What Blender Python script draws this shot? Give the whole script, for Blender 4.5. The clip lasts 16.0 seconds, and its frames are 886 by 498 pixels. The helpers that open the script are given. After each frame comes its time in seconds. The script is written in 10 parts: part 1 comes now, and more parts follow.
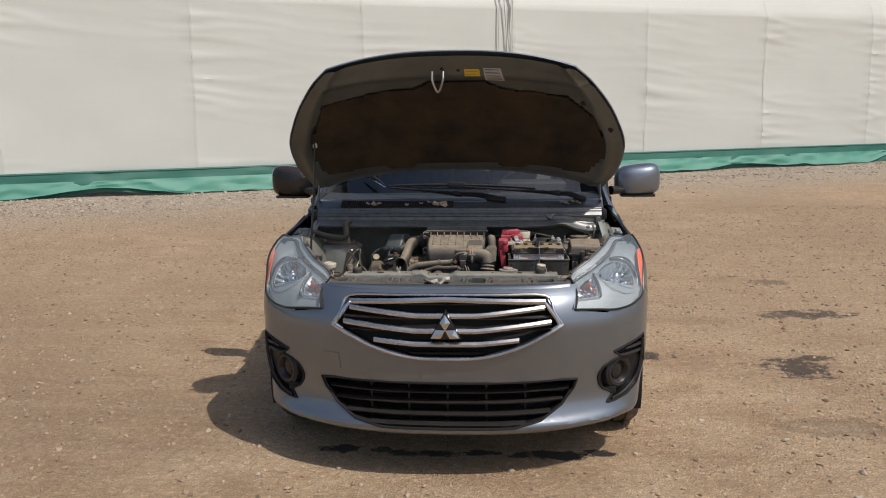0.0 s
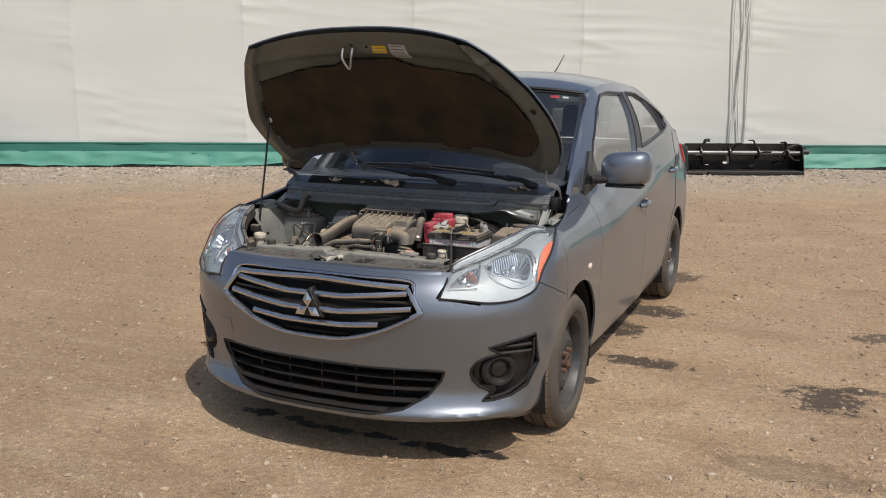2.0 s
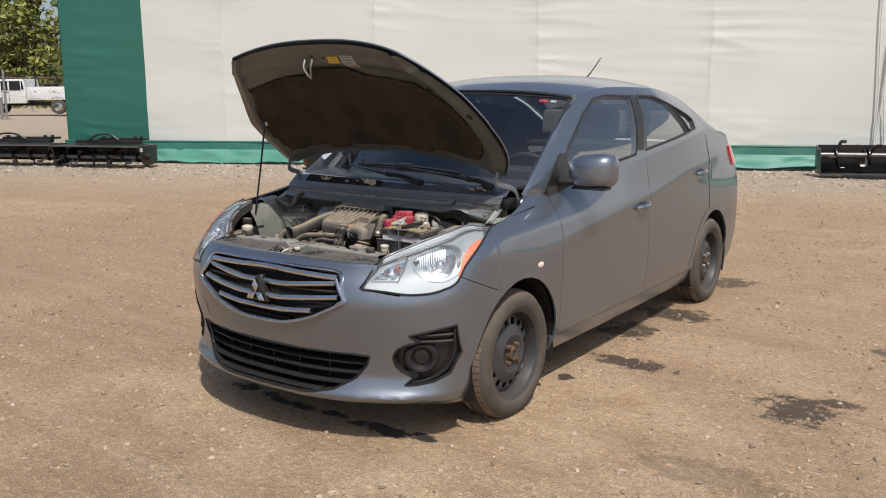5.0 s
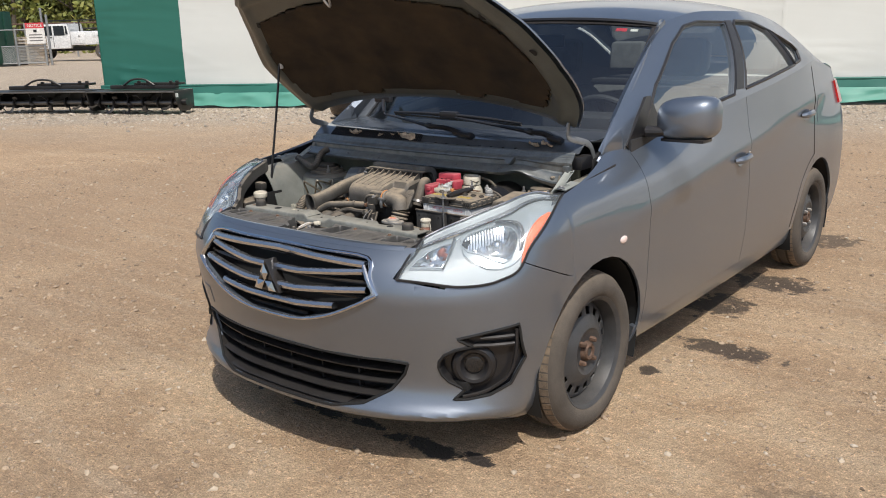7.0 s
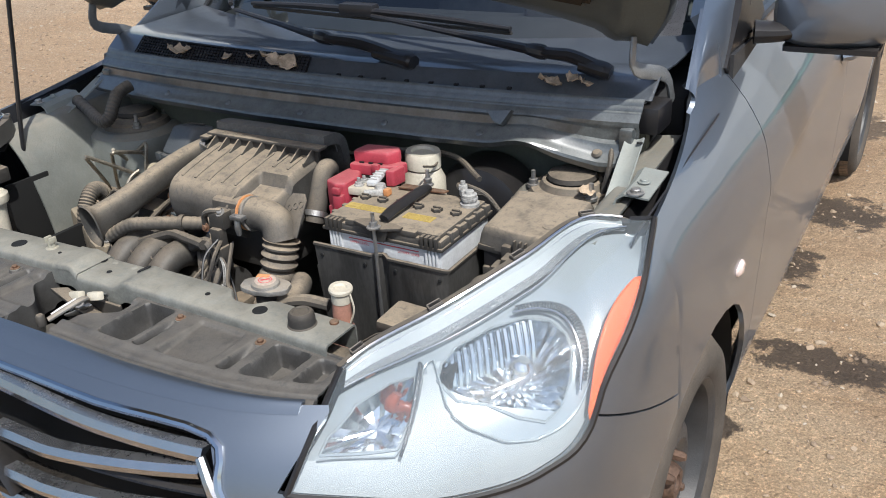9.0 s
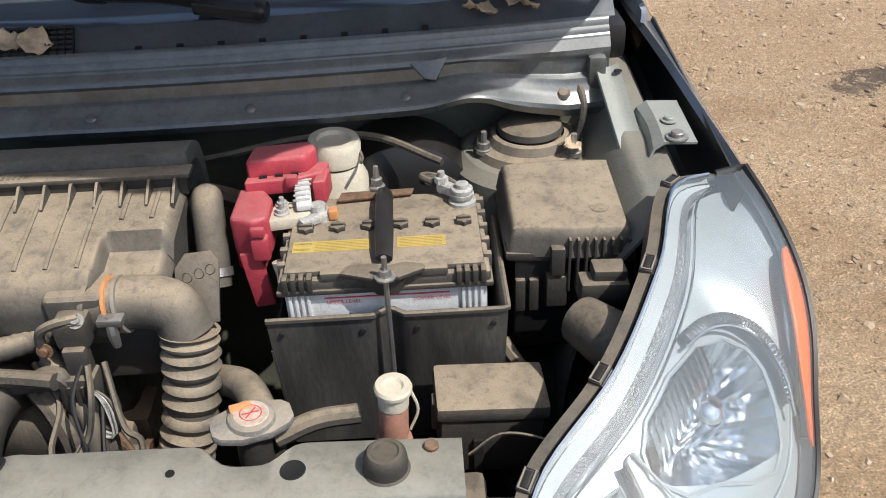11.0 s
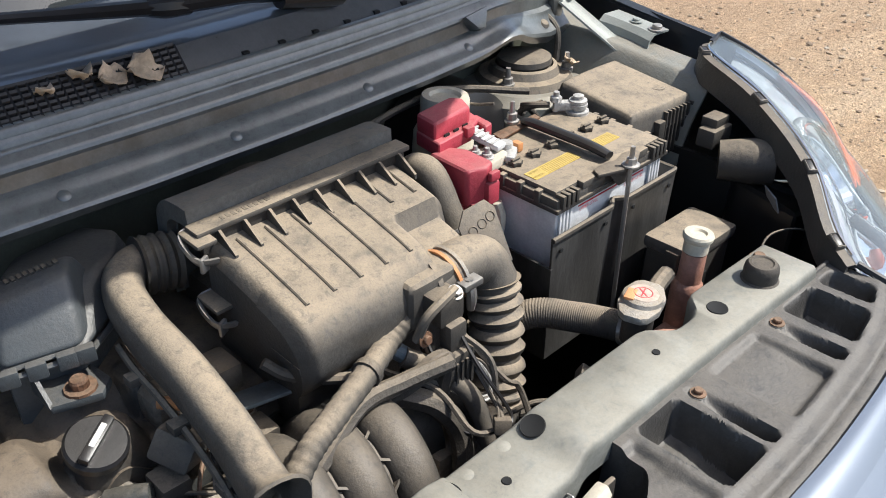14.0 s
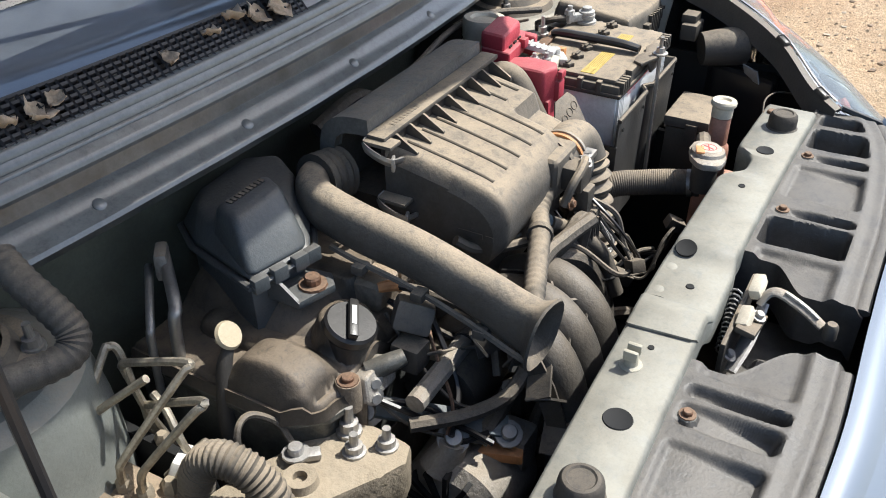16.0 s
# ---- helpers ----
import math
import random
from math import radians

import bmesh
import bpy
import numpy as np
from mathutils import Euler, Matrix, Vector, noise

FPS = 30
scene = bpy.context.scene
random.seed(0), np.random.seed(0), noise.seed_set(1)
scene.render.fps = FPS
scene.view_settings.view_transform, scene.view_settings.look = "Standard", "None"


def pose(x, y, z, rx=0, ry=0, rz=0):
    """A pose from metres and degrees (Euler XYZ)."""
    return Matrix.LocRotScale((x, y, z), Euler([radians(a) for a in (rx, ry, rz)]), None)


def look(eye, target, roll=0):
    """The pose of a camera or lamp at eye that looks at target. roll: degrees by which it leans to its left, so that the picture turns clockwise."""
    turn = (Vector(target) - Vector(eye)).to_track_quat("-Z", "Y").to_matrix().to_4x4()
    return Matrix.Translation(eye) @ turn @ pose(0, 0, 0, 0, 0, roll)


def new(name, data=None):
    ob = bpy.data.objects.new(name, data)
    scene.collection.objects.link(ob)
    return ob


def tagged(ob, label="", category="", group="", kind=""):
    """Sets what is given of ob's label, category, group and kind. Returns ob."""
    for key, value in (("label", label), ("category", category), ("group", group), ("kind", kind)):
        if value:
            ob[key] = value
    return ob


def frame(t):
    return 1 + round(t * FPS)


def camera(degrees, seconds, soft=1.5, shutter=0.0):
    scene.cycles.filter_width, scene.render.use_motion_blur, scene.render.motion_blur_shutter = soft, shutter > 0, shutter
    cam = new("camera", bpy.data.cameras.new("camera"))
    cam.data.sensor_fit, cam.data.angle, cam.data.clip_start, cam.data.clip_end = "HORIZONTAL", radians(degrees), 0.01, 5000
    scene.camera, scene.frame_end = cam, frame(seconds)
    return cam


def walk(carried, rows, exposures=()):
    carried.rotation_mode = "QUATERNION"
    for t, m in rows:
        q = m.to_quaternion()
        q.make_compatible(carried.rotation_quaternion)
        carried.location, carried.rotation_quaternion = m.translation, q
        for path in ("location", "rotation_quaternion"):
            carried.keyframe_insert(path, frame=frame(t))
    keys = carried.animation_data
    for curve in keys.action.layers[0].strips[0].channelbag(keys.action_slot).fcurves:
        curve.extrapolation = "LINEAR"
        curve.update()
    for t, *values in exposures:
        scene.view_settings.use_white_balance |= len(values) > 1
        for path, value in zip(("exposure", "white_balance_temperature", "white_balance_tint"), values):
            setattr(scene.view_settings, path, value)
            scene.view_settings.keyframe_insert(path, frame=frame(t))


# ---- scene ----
cam = camera(54.6, 16.0, 1.0)
PATH = [
    (0, (0.236, -3.09, 1.438), (0.083, -1.124, 1.107), -0.7),
    (0.5, (0.628, -2.999, 1.444), (0.308, -1.055, 1.101), -0.7),
    (1, (1.043, -2.93, 1.418), (0.549, -1.024, 1.068), -0.5),
    (1.5, (1.39, -2.829, 1.429), (0.732, -0.975, 1.07), -0.1),
    (2, (1.723, -2.64, 1.419), (0.924, -0.845, 1.049), 0.3),
    (2.5, (2.067, -2.571, 1.408), (1.151, -0.833, 1.033), 0.6),
    (3, (2.347, -2.509, 1.453), (1.344, -0.819, 1.079), 0.8),
    (3.5, (2.48, -2.409, 1.45), (1.41, -0.761, 1.078), 0.7),
    (3.7, (2.525, -2.404, 1.438), (1.446, -0.76, 1.073), 0.6),
    (6, (2.674, -2.29, 1.459), (1.474, -0.742, 1.054), -0.8),
    (6.5, (2.416, -2.035, 1.443), (1.202, -0.509, 0.996), -1.2),
    (7, (2.182, -1.759, 1.423), (0.965, -0.256, 0.914), -1.6),
    (7.5, (1.917, -1.404, 1.432), (0.717, 0.085, 0.846), -1.9),
    (8, (1.593, -1.096, 1.409), (0.438, 0.391, 0.735), -2.1),
    (8.5, (1.326, -0.8, 1.405), (0.249, 0.699, 0.634), -2.6),
    (9, (1.096, -0.478, 1.38), (0.14, 1.05, 0.513), -3.5),
    (11.3, (0.329, -0.196, 1.347), (0.522, 1.449, 0.225), -1.8),
    (11.5, (0.272, -0.178, 1.348), (0.572, 1.453, 0.231), -1.2),
    (12, (0.114, -0.117, 1.316), (0.662, 1.466, 0.223), -0.6),
    (12.5, (-0.003, -0.087, 1.308), (0.762, 1.416, 0.232), 0.1),
    (13, (-0.171, -0.076, 1.308), (0.767, 1.331, 0.241), 0.5),
    (13.5, (-0.32, -0.069, 1.323), (0.752, 1.233, 0.247), 0.5),
    (14, (-0.444, -0.009, 1.324), (0.725, 1.19, 0.23), -0.1),
    (14.5, (-0.593, 0.087, 1.311), (0.66, 1.177, 0.197), -0.6),
    (15, (-0.707, 0.115, 1.324), (0.625, 1.088, 0.193), -0.8),
    (15.5, (-0.817, 0.113, 1.335), (0.569, 1.003, 0.202), -1.0),
    (16, (-0.821, 0.171, 1.32), (0.599, 1.004, 0.185), -1.0),
]
walk(cam, [(t, look(eye, target, roll)) for t, eye, target, roll in PATH],
     exposures=[(0, -0.60, 6450, 10), (1.5, -0.52, 6450, 10), (2.5, -0.42, 6450, 10), (3.7, -0.32, 6450, 10), (6, -0.33, 6350, 10), (7.5, -0.09, 6250, 9), (8.2, 0.0, 6150, 9), (9, 0.02, 6050, 8), (11.3, 0.1, 6350, 8), (12.5, 0.2, 6300, 8), (14, 0.42, 6200, 8), (16, 0.6, 6150, 7)])


# ---------------------------------------------------------------- world, sun
SUN = Vector((0.54, -0.42, 1.0)).normalized()
world = bpy.data.worlds.new("world")
scene.world = world
world.use_nodes = True
wn = world.node_tree.nodes
sky = wn.new("ShaderNodeTexSky")
sky.sky_type = "NISHITA"
sky.sun_disc = False
sky.sun_elevation = math.asin(SUN.z)
sky.sun_rotation = math.atan2(SUN.x, SUN.y)
sky.air_density, sky.dust_density, sky.ozone_density = 1.0, 2.6, 1.0
wn["Background"].inputs["Strength"].default_value = 0.14
world.node_tree.links.new(sky.outputs[0], wn["Background"].inputs["Color"])
sun = new("sun", bpy.data.lights.new("sun", "SUN"))
sun.data.energy, sun.data.angle, sun.data.color = 4.6, radians(0.55), (1.0, 0.945, 0.865)
sun.matrix_world = look(SUN * 50, (0, 0, 0))


# ---------------------------------------------------------------- materials
def nodes_of(name):
    m = bpy.data.materials.new(name)
    m.use_nodes = True
    t = m.node_tree
    return m, t.nodes, t.links, t.nodes["Principled BSDF"]


def noise_node(n, l, vec, scale, detail=5, rough=0.6, distort=0.0):
    t = n.new("ShaderNodeTexNoise")
    t.inputs["Scale"].default_value = scale
    t.inputs["Detail"].default_value = detail
    t.inputs["Roughness"].default_value = rough
    t.inputs["Distortion"].default_value = distort
    l.new(vec, t.inputs["Vector"])
    return t


def ramp_node(n, l, fac, stops):
    r = n.new("ShaderNodeValToRGB")
    while len(r.color_ramp.elements) < len(stops):
        r.color_ramp.elements.new(0.5)
    for e, (p, c) in zip(r.color_ramp.elements, stops):
        e.position = p
        e.color = (*c, 1) if hasattr(c, "__len__") else (c, c, c, 1)
    l.new(fac, r.inputs[0])
    return r


def mix_node(n, l, fac, a, b):
    m = n.new("ShaderNodeMix")
    m.data_type = "RGBA"
    for sock, v in ((m.inputs[0], fac), (m.inputs[6], a), (m.inputs[7], b)):
        if hasattr(v, "links"):
            l.new(v, sock)
        elif hasattr(v, "__len__"):
            sock.default_value = (*v, 1)
        else:
            sock.default_value = v
    return m.outputs[2]


def math_node(n, l, op, a, b=0.0, clamp=False):
    m = n.new("ShaderNodeMath")
    m.operation, m.use_clamp = op, clamp
    for sock, v in zip(m.inputs, (a, b)):
        if hasattr(v, "links"):
            l.new(v, sock)
        else:
            sock.default_value = v
    return m.outputs[0]


DUST = (0.37, 0.298, 0.212)


def mat(name, col, rough=0.5, metal=0.0, var=0.22, scale=14.0, bump=0.22, bscale=240.0, dust=0.0, dustcol=DUST, coat=0.0, stretch=(1, 1, 1), coat_rough=0.06, coat_ior=1.5):
    """A worn surface: two scales of colour, fine relief, and dust that settles on what faces up."""
    m, n, l, p = nodes_of(name)
    tc = n.new("ShaderNodeTexCoord")
    mp = n.new("ShaderNodeMapping")
    mp.inputs["Scale"].default_value = stretch
    l.new(tc.outputs["Object"], mp.inputs["Vector"])
    v = mp.outputs[0]
    big, fine = noise_node(n, l, v, scale), noise_node(n, l, v, bscale, 4, 0.65)
    lo = [c * (1 - var) for c in col]
    hi = [min(1, c * (1 + var)) for c in col]
    c = ramp_node(n, l, big.outputs[0], ((0.3, lo), (0.7, hi))).outputs[0]
    spots = ramp_node(n, l, fine.outputs[0], ((0.35, 1 - var * 0.55), (0.65, 1.0))).outputs[0]
    mul = n.new("ShaderNodeMix")
    mul.data_type, mul.blend_type = "RGBA", "MULTIPLY"
    mul.inputs[0].default_value = 1
    l.new(c, mul.inputs[6]), l.new(spots, mul.inputs[7])
    c = mul.outputs[2]
    rgh = math_node(n, l, "ADD", rough - 0.08, math_node(n, l, "MULTIPLY", big.outputs[0], 0.16))
    p.inputs["Metallic"].default_value = metal
    if dust:
        g = n.new("ShaderNodeNewGeometry")
        sx = n.new("ShaderNodeSeparateXYZ")
        l.new(g.outputs["Normal"], sx.inputs[0])
        up = ramp_node(n, l, sx.outputs[2], ((0.0, 0.05), (0.45, 0.32), (0.86, 1.0))).outputs[0]
        patch = ramp_node(n, l, noise_node(n, l, tc.outputs["Object"], 24, 9, 0.66).outputs[0], ((0.30, 0.36), (0.46, 0.84), (0.60, 1.0))).outputs[0]
        grit = ramp_node(n, l, noise_node(n, l, tc.outputs["Object"], 520, 5, 0.7).outputs[0], ((0.30, 0.62), (0.48, 0.94), (0.60, 1.0))).outputs[0]
        stain = ramp_node(n, l, noise_node(n, l, tc.outputs["Object"], 85, 10, 0.72, 0.6).outputs[0], ((0.34, 0.45), (0.47, 0.92), (0.62, 1.0))).outputs[0]
        f = math_node(n, l, "MULTIPLY", math_node(n, l, "MULTIPLY", math_node(n, l, "MULTIPLY", up, stain), patch), math_node(n, l, "MULTIPLY", grit, dust), True)
        c = mix_node(n, l, f, c, dustcol)
        rgh = math_node(n, l, "ADD", math_node(n, l, "MULTIPLY", math_node(n, l, "SUBTRACT", 1.0, f), rgh), math_node(n, l, "MULTIPLY", f, 0.95))
        if metal:
            l.new(math_node(n, l, "MULTIPLY", math_node(n, l, "SUBTRACT", 1.0, f), metal), p.inputs["Metallic"])
    l.new(c, p.inputs["Base Color"])
    l.new(rgh, p.inputs["Roughness"])
    if coat:
        p.inputs["Coat Weight"].default_value, p.inputs["Coat Roughness"].default_value = coat, coat_rough
        p.inputs["Coat IOR"].default_value = coat_ior
    if bump:
        b = n.new("ShaderNodeBump")
        b.inputs["Strength"].default_value, b.inputs["Distance"].default_value = bump, 0.004
        l.new(fine.outputs[0], b.inputs["Height"])
        l.new(b.outputs[0], p.inputs["Normal"])
    return m


def glass(name, tint, rough=0.02, clear=0.9, spec=0.5, haze=0.0):
    """A thin clear sheet: what is behind shows, and the surface mirrors the sky."""
    m, n, l, p = nodes_of(name)
    tr, gl, mx, fr = n.new("ShaderNodeBsdfTransparent"), n.new("ShaderNodeBsdfGlossy"), n.new("ShaderNodeMixShader"), n.new("ShaderNodeFresnel")
    tr.inputs[0].default_value = (*tint, 1)
    gl.inputs["Roughness"].default_value = rough
    fr.inputs[0].default_value = 1.5
    l.new(math_node(n, l, "ADD", math_node(n, l, "MULTIPLY", fr.outputs[0], spec * 2), 1 - clear, True), mx.inputs[0])
    l.new(tr.outputs[0], mx.inputs[1]), l.new(gl.outputs[0], mx.inputs[2])
    top = mx
    if haze:
        # weathered plastic scatters a little light of its own
        df, top = n.new("ShaderNodeBsdfDiffuse"), n.new("ShaderNodeMixShader")
        df.inputs[0].default_value = (0.72, 0.80, 0.84, 1)
        top.inputs[0].default_value = haze
        l.new(mx.outputs[0], top.inputs[1]), l.new(df.outputs[0], top.inputs[2])
    l.new(top.outputs[0], n["Material Output"].inputs[0])
    n.remove(p)
    return m


def paint_mat():
    m, n, l, p = nodes_of("metallic_grey_paint")
    tc = n.new("ShaderNodeTexCoord")
    v = tc.outputs["Object"]
    flake = noise_node(n, l, v, 2500, 1)
    film = noise_node(n, l, v, 3.5, 6, 0.62)
    grit = noise_node(n, l, v, 120, 4, 0.7)
    base = ramp_node(n, l, flake.outputs[0], ((0.3, (0.108, 0.126, 0.152)), (0.7, (0.196, 0.224, 0.268)))).outputs[0]
    sx = n.new("ShaderNodeSeparateXYZ")
    l.new(v, sx.inputs[0])
    low = ramp_node(n, l, sx.outputs[2], ((0.15, 0.25), (0.5, 0.0))).outputs[0]
    f = math_node(n, l, "MULTIPLY", ramp_node(n, l, film.outputs[0], ((0.35, 0.1), (0.7, 0.5))).outputs[0], ramp_node(n, l, grit.outputs[0], ((0.3, 0.5), (0.7, 1.0))).outputs[0])
    f = math_node(n, l, "ADD", math_node(n, l, "MULTIPLY", f, 0.06), math_node(n, l, "MULTIPLY", low, math_node(n, l, "MULTIPLY", grit.outputs[0], 0.4)), True)
    l.new(mix_node(n, l, f, base, (0.36, 0.32, 0.27)), p.inputs["Base Color"])
    l.new(math_node(n, l, "MULTIPLY", math_node(n, l, "SUBTRACT", 1.0, f), 0.84), p.inputs["Metallic"])
    l.new(math_node(n, l, "ADD", 0.35, math_node(n, l, "MULTIPLY", f, 0.4)), p.inputs["Roughness"])
    l.new(math_node(n, l, "SUBTRACT", 1.0, f), p.inputs["Coat Weight"])
    l.new(math_node(n, l, "ADD", 0.008, math_node(n, l, "MULTIPLY", film.outputs[0], 0.05)), p.inputs["Coat Roughness"])
    p.inputs["Coat IOR"].default_value = 2.0
    # tilted flakes scatter the sun wider than the clear top does
    flakes, both_lobes = n.new("ShaderNodeBsdfGlossy"), n.new("ShaderNodeMixShader")
    flakes.inputs["Roughness"].default_value = 0.64
    l.new(mix_node(n, l, 0.5, base, (0.33, 0.38, 0.45)), flakes.inputs["Color"])
    both_lobes.inputs[0].default_value = 0.32
    l.new(p.outputs[0], both_lobes.inputs[1]), l.new(flakes.outputs[0], both_lobes.inputs[2])
    l.new(both_lobes.outputs[0], n["Material Output"].inputs[0])
    return m


def ground_mat():
    m, n, l, p = nodes_of("dirt")
    tc = n.new("ShaderNodeTexCoord")
    v = tc.outputs["Object"]
    a, b, c = noise_node(n, l, v, 0.35, 6, 0.6, 0.6), noise_node(n, l, v, 2.1, 9, 0.7, 0.4), noise_node(n, l, v, 30, 8, 0.78)
    fine = noise_node(n, l, v, 160, 5, 0.75)
    # scraped streaks left by wheels, in two directions
    streaks = []
    for turn, wide in ((-0.44, (0.22, 2.6, 1)), (0.75, (0.3, 3.4, 1))):
        mp = n.new("ShaderNodeMapping")
        mp.inputs["Rotation"].default_value, mp.inputs["Scale"].default_value = (0, 0, turn), wide
        l.new(v, mp.inputs["Vector"])
        streaks.append(noise_node(n, l, mp.outputs[0], 2.0, 7, 0.72, 0.25).outputs[0])
    streak = math_node(n, l, "MULTIPLY", math_node(n, l, "ADD", *streaks), 0.5)
    vo = n.new("ShaderNodeTexVoronoi")
    vo.inputs["Scale"].default_value = 55
    l.new(v, vo.inputs["Vector"])
    vc = n.new("ShaderNodeTexVoronoi")
    vc.inputs["Scale"].default_value = 75
    l.new(v, vc.inputs["Vector"])
    dirt = ramp_node(n, l, b.outputs[0], ((0.28, (0.34, 0.218, 0.122)), (0.46, (0.47, 0.324, 0.195)), (0.58, (0.54, 0.388, 0.242)), (0.75, (0.61, 0.47, 0.32)))).outputs[0]
    dirt = mix_node(n, l, ramp_node(n, l, a.outputs[0], ((0.42, 0.0), (0.60, 0.72))).outputs[0], dirt, (0.325, 0.218, 0.132))
    dirt = mix_node(n, l, ramp_node(n, l, streak, ((0.40, 0.26), (0.5, 0.0), (0.62, 0.0))).outputs[0], dirt, (0.30, 0.20, 0.125))
    dirt = mix_node(n, l, ramp_node(n, l, streak, ((0.5, 0.0), (0.62, 0.3))).outputs[0], dirt, (0.53, 0.43, 0.315))
    # browner, churned soil beyond the packed patch where the car stands
    gx = n.new("ShaderNodeMapping")
    gx.inputs["Location"].default_value = (-0.4, 1.2, 0)
    l.new(v, gx.inputs["Vector"])
    away = n.new("ShaderNodeVectorMath")
    away.operation = "LENGTH"
    l.new(gx.outputs[0], away.inputs[0])
    zone = math_node(n, l, "ADD", away.outputs["Value"], math_node(n, l, "MULTIPLY", math_node(n, l, "SUBTRACT", b.outputs[0], 0.5), 9.0))
    zone = math_node(n, l, "MULTIPLY", math_node(n, l, "SUBTRACT", zone, 2.6), 0.26, True)
    dirt = mix_node(n, l, math_node(n, l, "MULTIPLY", zone, 0.55), dirt, (0.32, 0.218, 0.134))
    # grey crushed stone along the foot of the fabric hall
    sx = n.new("ShaderNodeSeparateXYZ")
    l.new(v, sx.inputs[0])
    off = math_node(n, l, "SUBTRACT", sx.outputs[1], math_node(n, l, "MULTIPLY", sx.outputs[0], 0.465))
    off = math_node(n, l, "ADD", off, math_node(n, l, "MULTIPLY", math_node(n, l, "SUBTRACT", a.outputs[0], 0.5), 5.0))
    band = math_node(n, l, "MULTIPLY", math_node(n, l, "SUBTRACT", off, 8.0), 0.28, True)
    stone = ramp_node(n, l, vo.outputs["Color"], ((0.1, (0.19, 0.16, 0.125)), (0.5, (0.34, 0.29, 0.225)), (0.95, (0.53, 0.46, 0.375)))).outputs[0]
    col = mix_node(n, l, math_node(n, l, "MULTIPLY", band, 0.72), dirt, stone)
    for src, stops, k in ((c.outputs[0], ((0.26, 0.35), (0.40, 0.92), (0.55, 1.13), (0.70, 1.8)), 0.95), (fine.outputs[0], ((0.32, 0.30), (0.41, 0.92), (0.54, 1.12), (0.66, 1.85)), 0.95)):
        mul = n.new("ShaderNodeMix")
        mul.data_type, mul.blend_type = "RGBA", "MULTIPLY"
        mul.inputs[0].default_value = k
        l.new(col, mul.inputs[6]), l.new(ramp_node(n, l, src, stops).outputs[0], mul.inputs[7])
        col = mul.outputs[2]
    # oil stains and other dark patches: centre, half sizes, strength
    wob = noise_node(n, l, v, 8.5, 9, 0.75, 0.3)
    total = 0.0
    for x, y, rx, ry, k in STAINS_AND_PATCHES:
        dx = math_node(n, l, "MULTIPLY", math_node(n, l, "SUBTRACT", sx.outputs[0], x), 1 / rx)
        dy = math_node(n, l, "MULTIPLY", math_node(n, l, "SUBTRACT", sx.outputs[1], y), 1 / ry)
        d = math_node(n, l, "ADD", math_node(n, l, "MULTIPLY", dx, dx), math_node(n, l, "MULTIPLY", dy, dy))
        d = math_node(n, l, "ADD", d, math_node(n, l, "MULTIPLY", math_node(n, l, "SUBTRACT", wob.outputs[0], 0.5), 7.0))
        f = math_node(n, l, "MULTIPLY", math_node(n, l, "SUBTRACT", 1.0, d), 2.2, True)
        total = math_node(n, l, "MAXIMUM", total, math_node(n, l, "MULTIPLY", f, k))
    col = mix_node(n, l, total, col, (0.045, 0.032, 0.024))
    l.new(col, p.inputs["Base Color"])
    l.new(math_node(n, l, "SUBTRACT", 0.95, math_node(n, l, "MULTIPLY", total, 0.3)), p.inputs["Roughness"])
    h = math_node(n, l, "ADD", math_node(n, l, "MULTIPLY", c.outputs[0], 0.7), math_node(n, l, "MULTIPLY", vc.outputs["Distance"], -0.22))
    h = math_node(n, l, "ADD", h, math_node(n, l, "MULTIPLY", b.outputs[0], 1.0))
    h = math_node(n, l, "ADD", h, math_node(n, l, "ADD", math_node(n, l, "MULTIPLY", streak, 0.6), math_node(n, l, "MULTIPLY", fine.outputs[0], 0.26)))
    bp = n.new("ShaderNodeBump")
    bp.inputs["Strength"].default_value, bp.inputs["Distance"].default_value = 1.0, 0.03
    l.new(h, bp.inputs["Height"])
    l.new(bp.outputs[0], p.inputs["Normal"])
    return m


# x, y, half width, half depth, strength; y 0.30 to 0.34: a dark row under the front bumper
STAINS_AND_PATCHES = [(0.76, 2.85, 0.26, 0.16, 0.85), (0.66, 2.33, 0.16, 0.22, 0.85), (0.92, 1.76, 0.24, 0.09, 0.85), (1.80, 1.55, 0.17, 0.20, 0.85), (2.28, 2.79, 0.30, 0.13, 0.8),
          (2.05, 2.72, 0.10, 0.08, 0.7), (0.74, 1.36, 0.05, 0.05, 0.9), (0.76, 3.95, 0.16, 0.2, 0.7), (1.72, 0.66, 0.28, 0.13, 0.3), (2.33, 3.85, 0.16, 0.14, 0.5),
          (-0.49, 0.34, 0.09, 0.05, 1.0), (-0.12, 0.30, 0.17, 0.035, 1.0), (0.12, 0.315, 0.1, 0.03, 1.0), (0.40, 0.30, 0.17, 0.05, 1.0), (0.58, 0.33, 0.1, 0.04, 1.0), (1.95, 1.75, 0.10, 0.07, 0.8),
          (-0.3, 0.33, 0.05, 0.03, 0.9)]

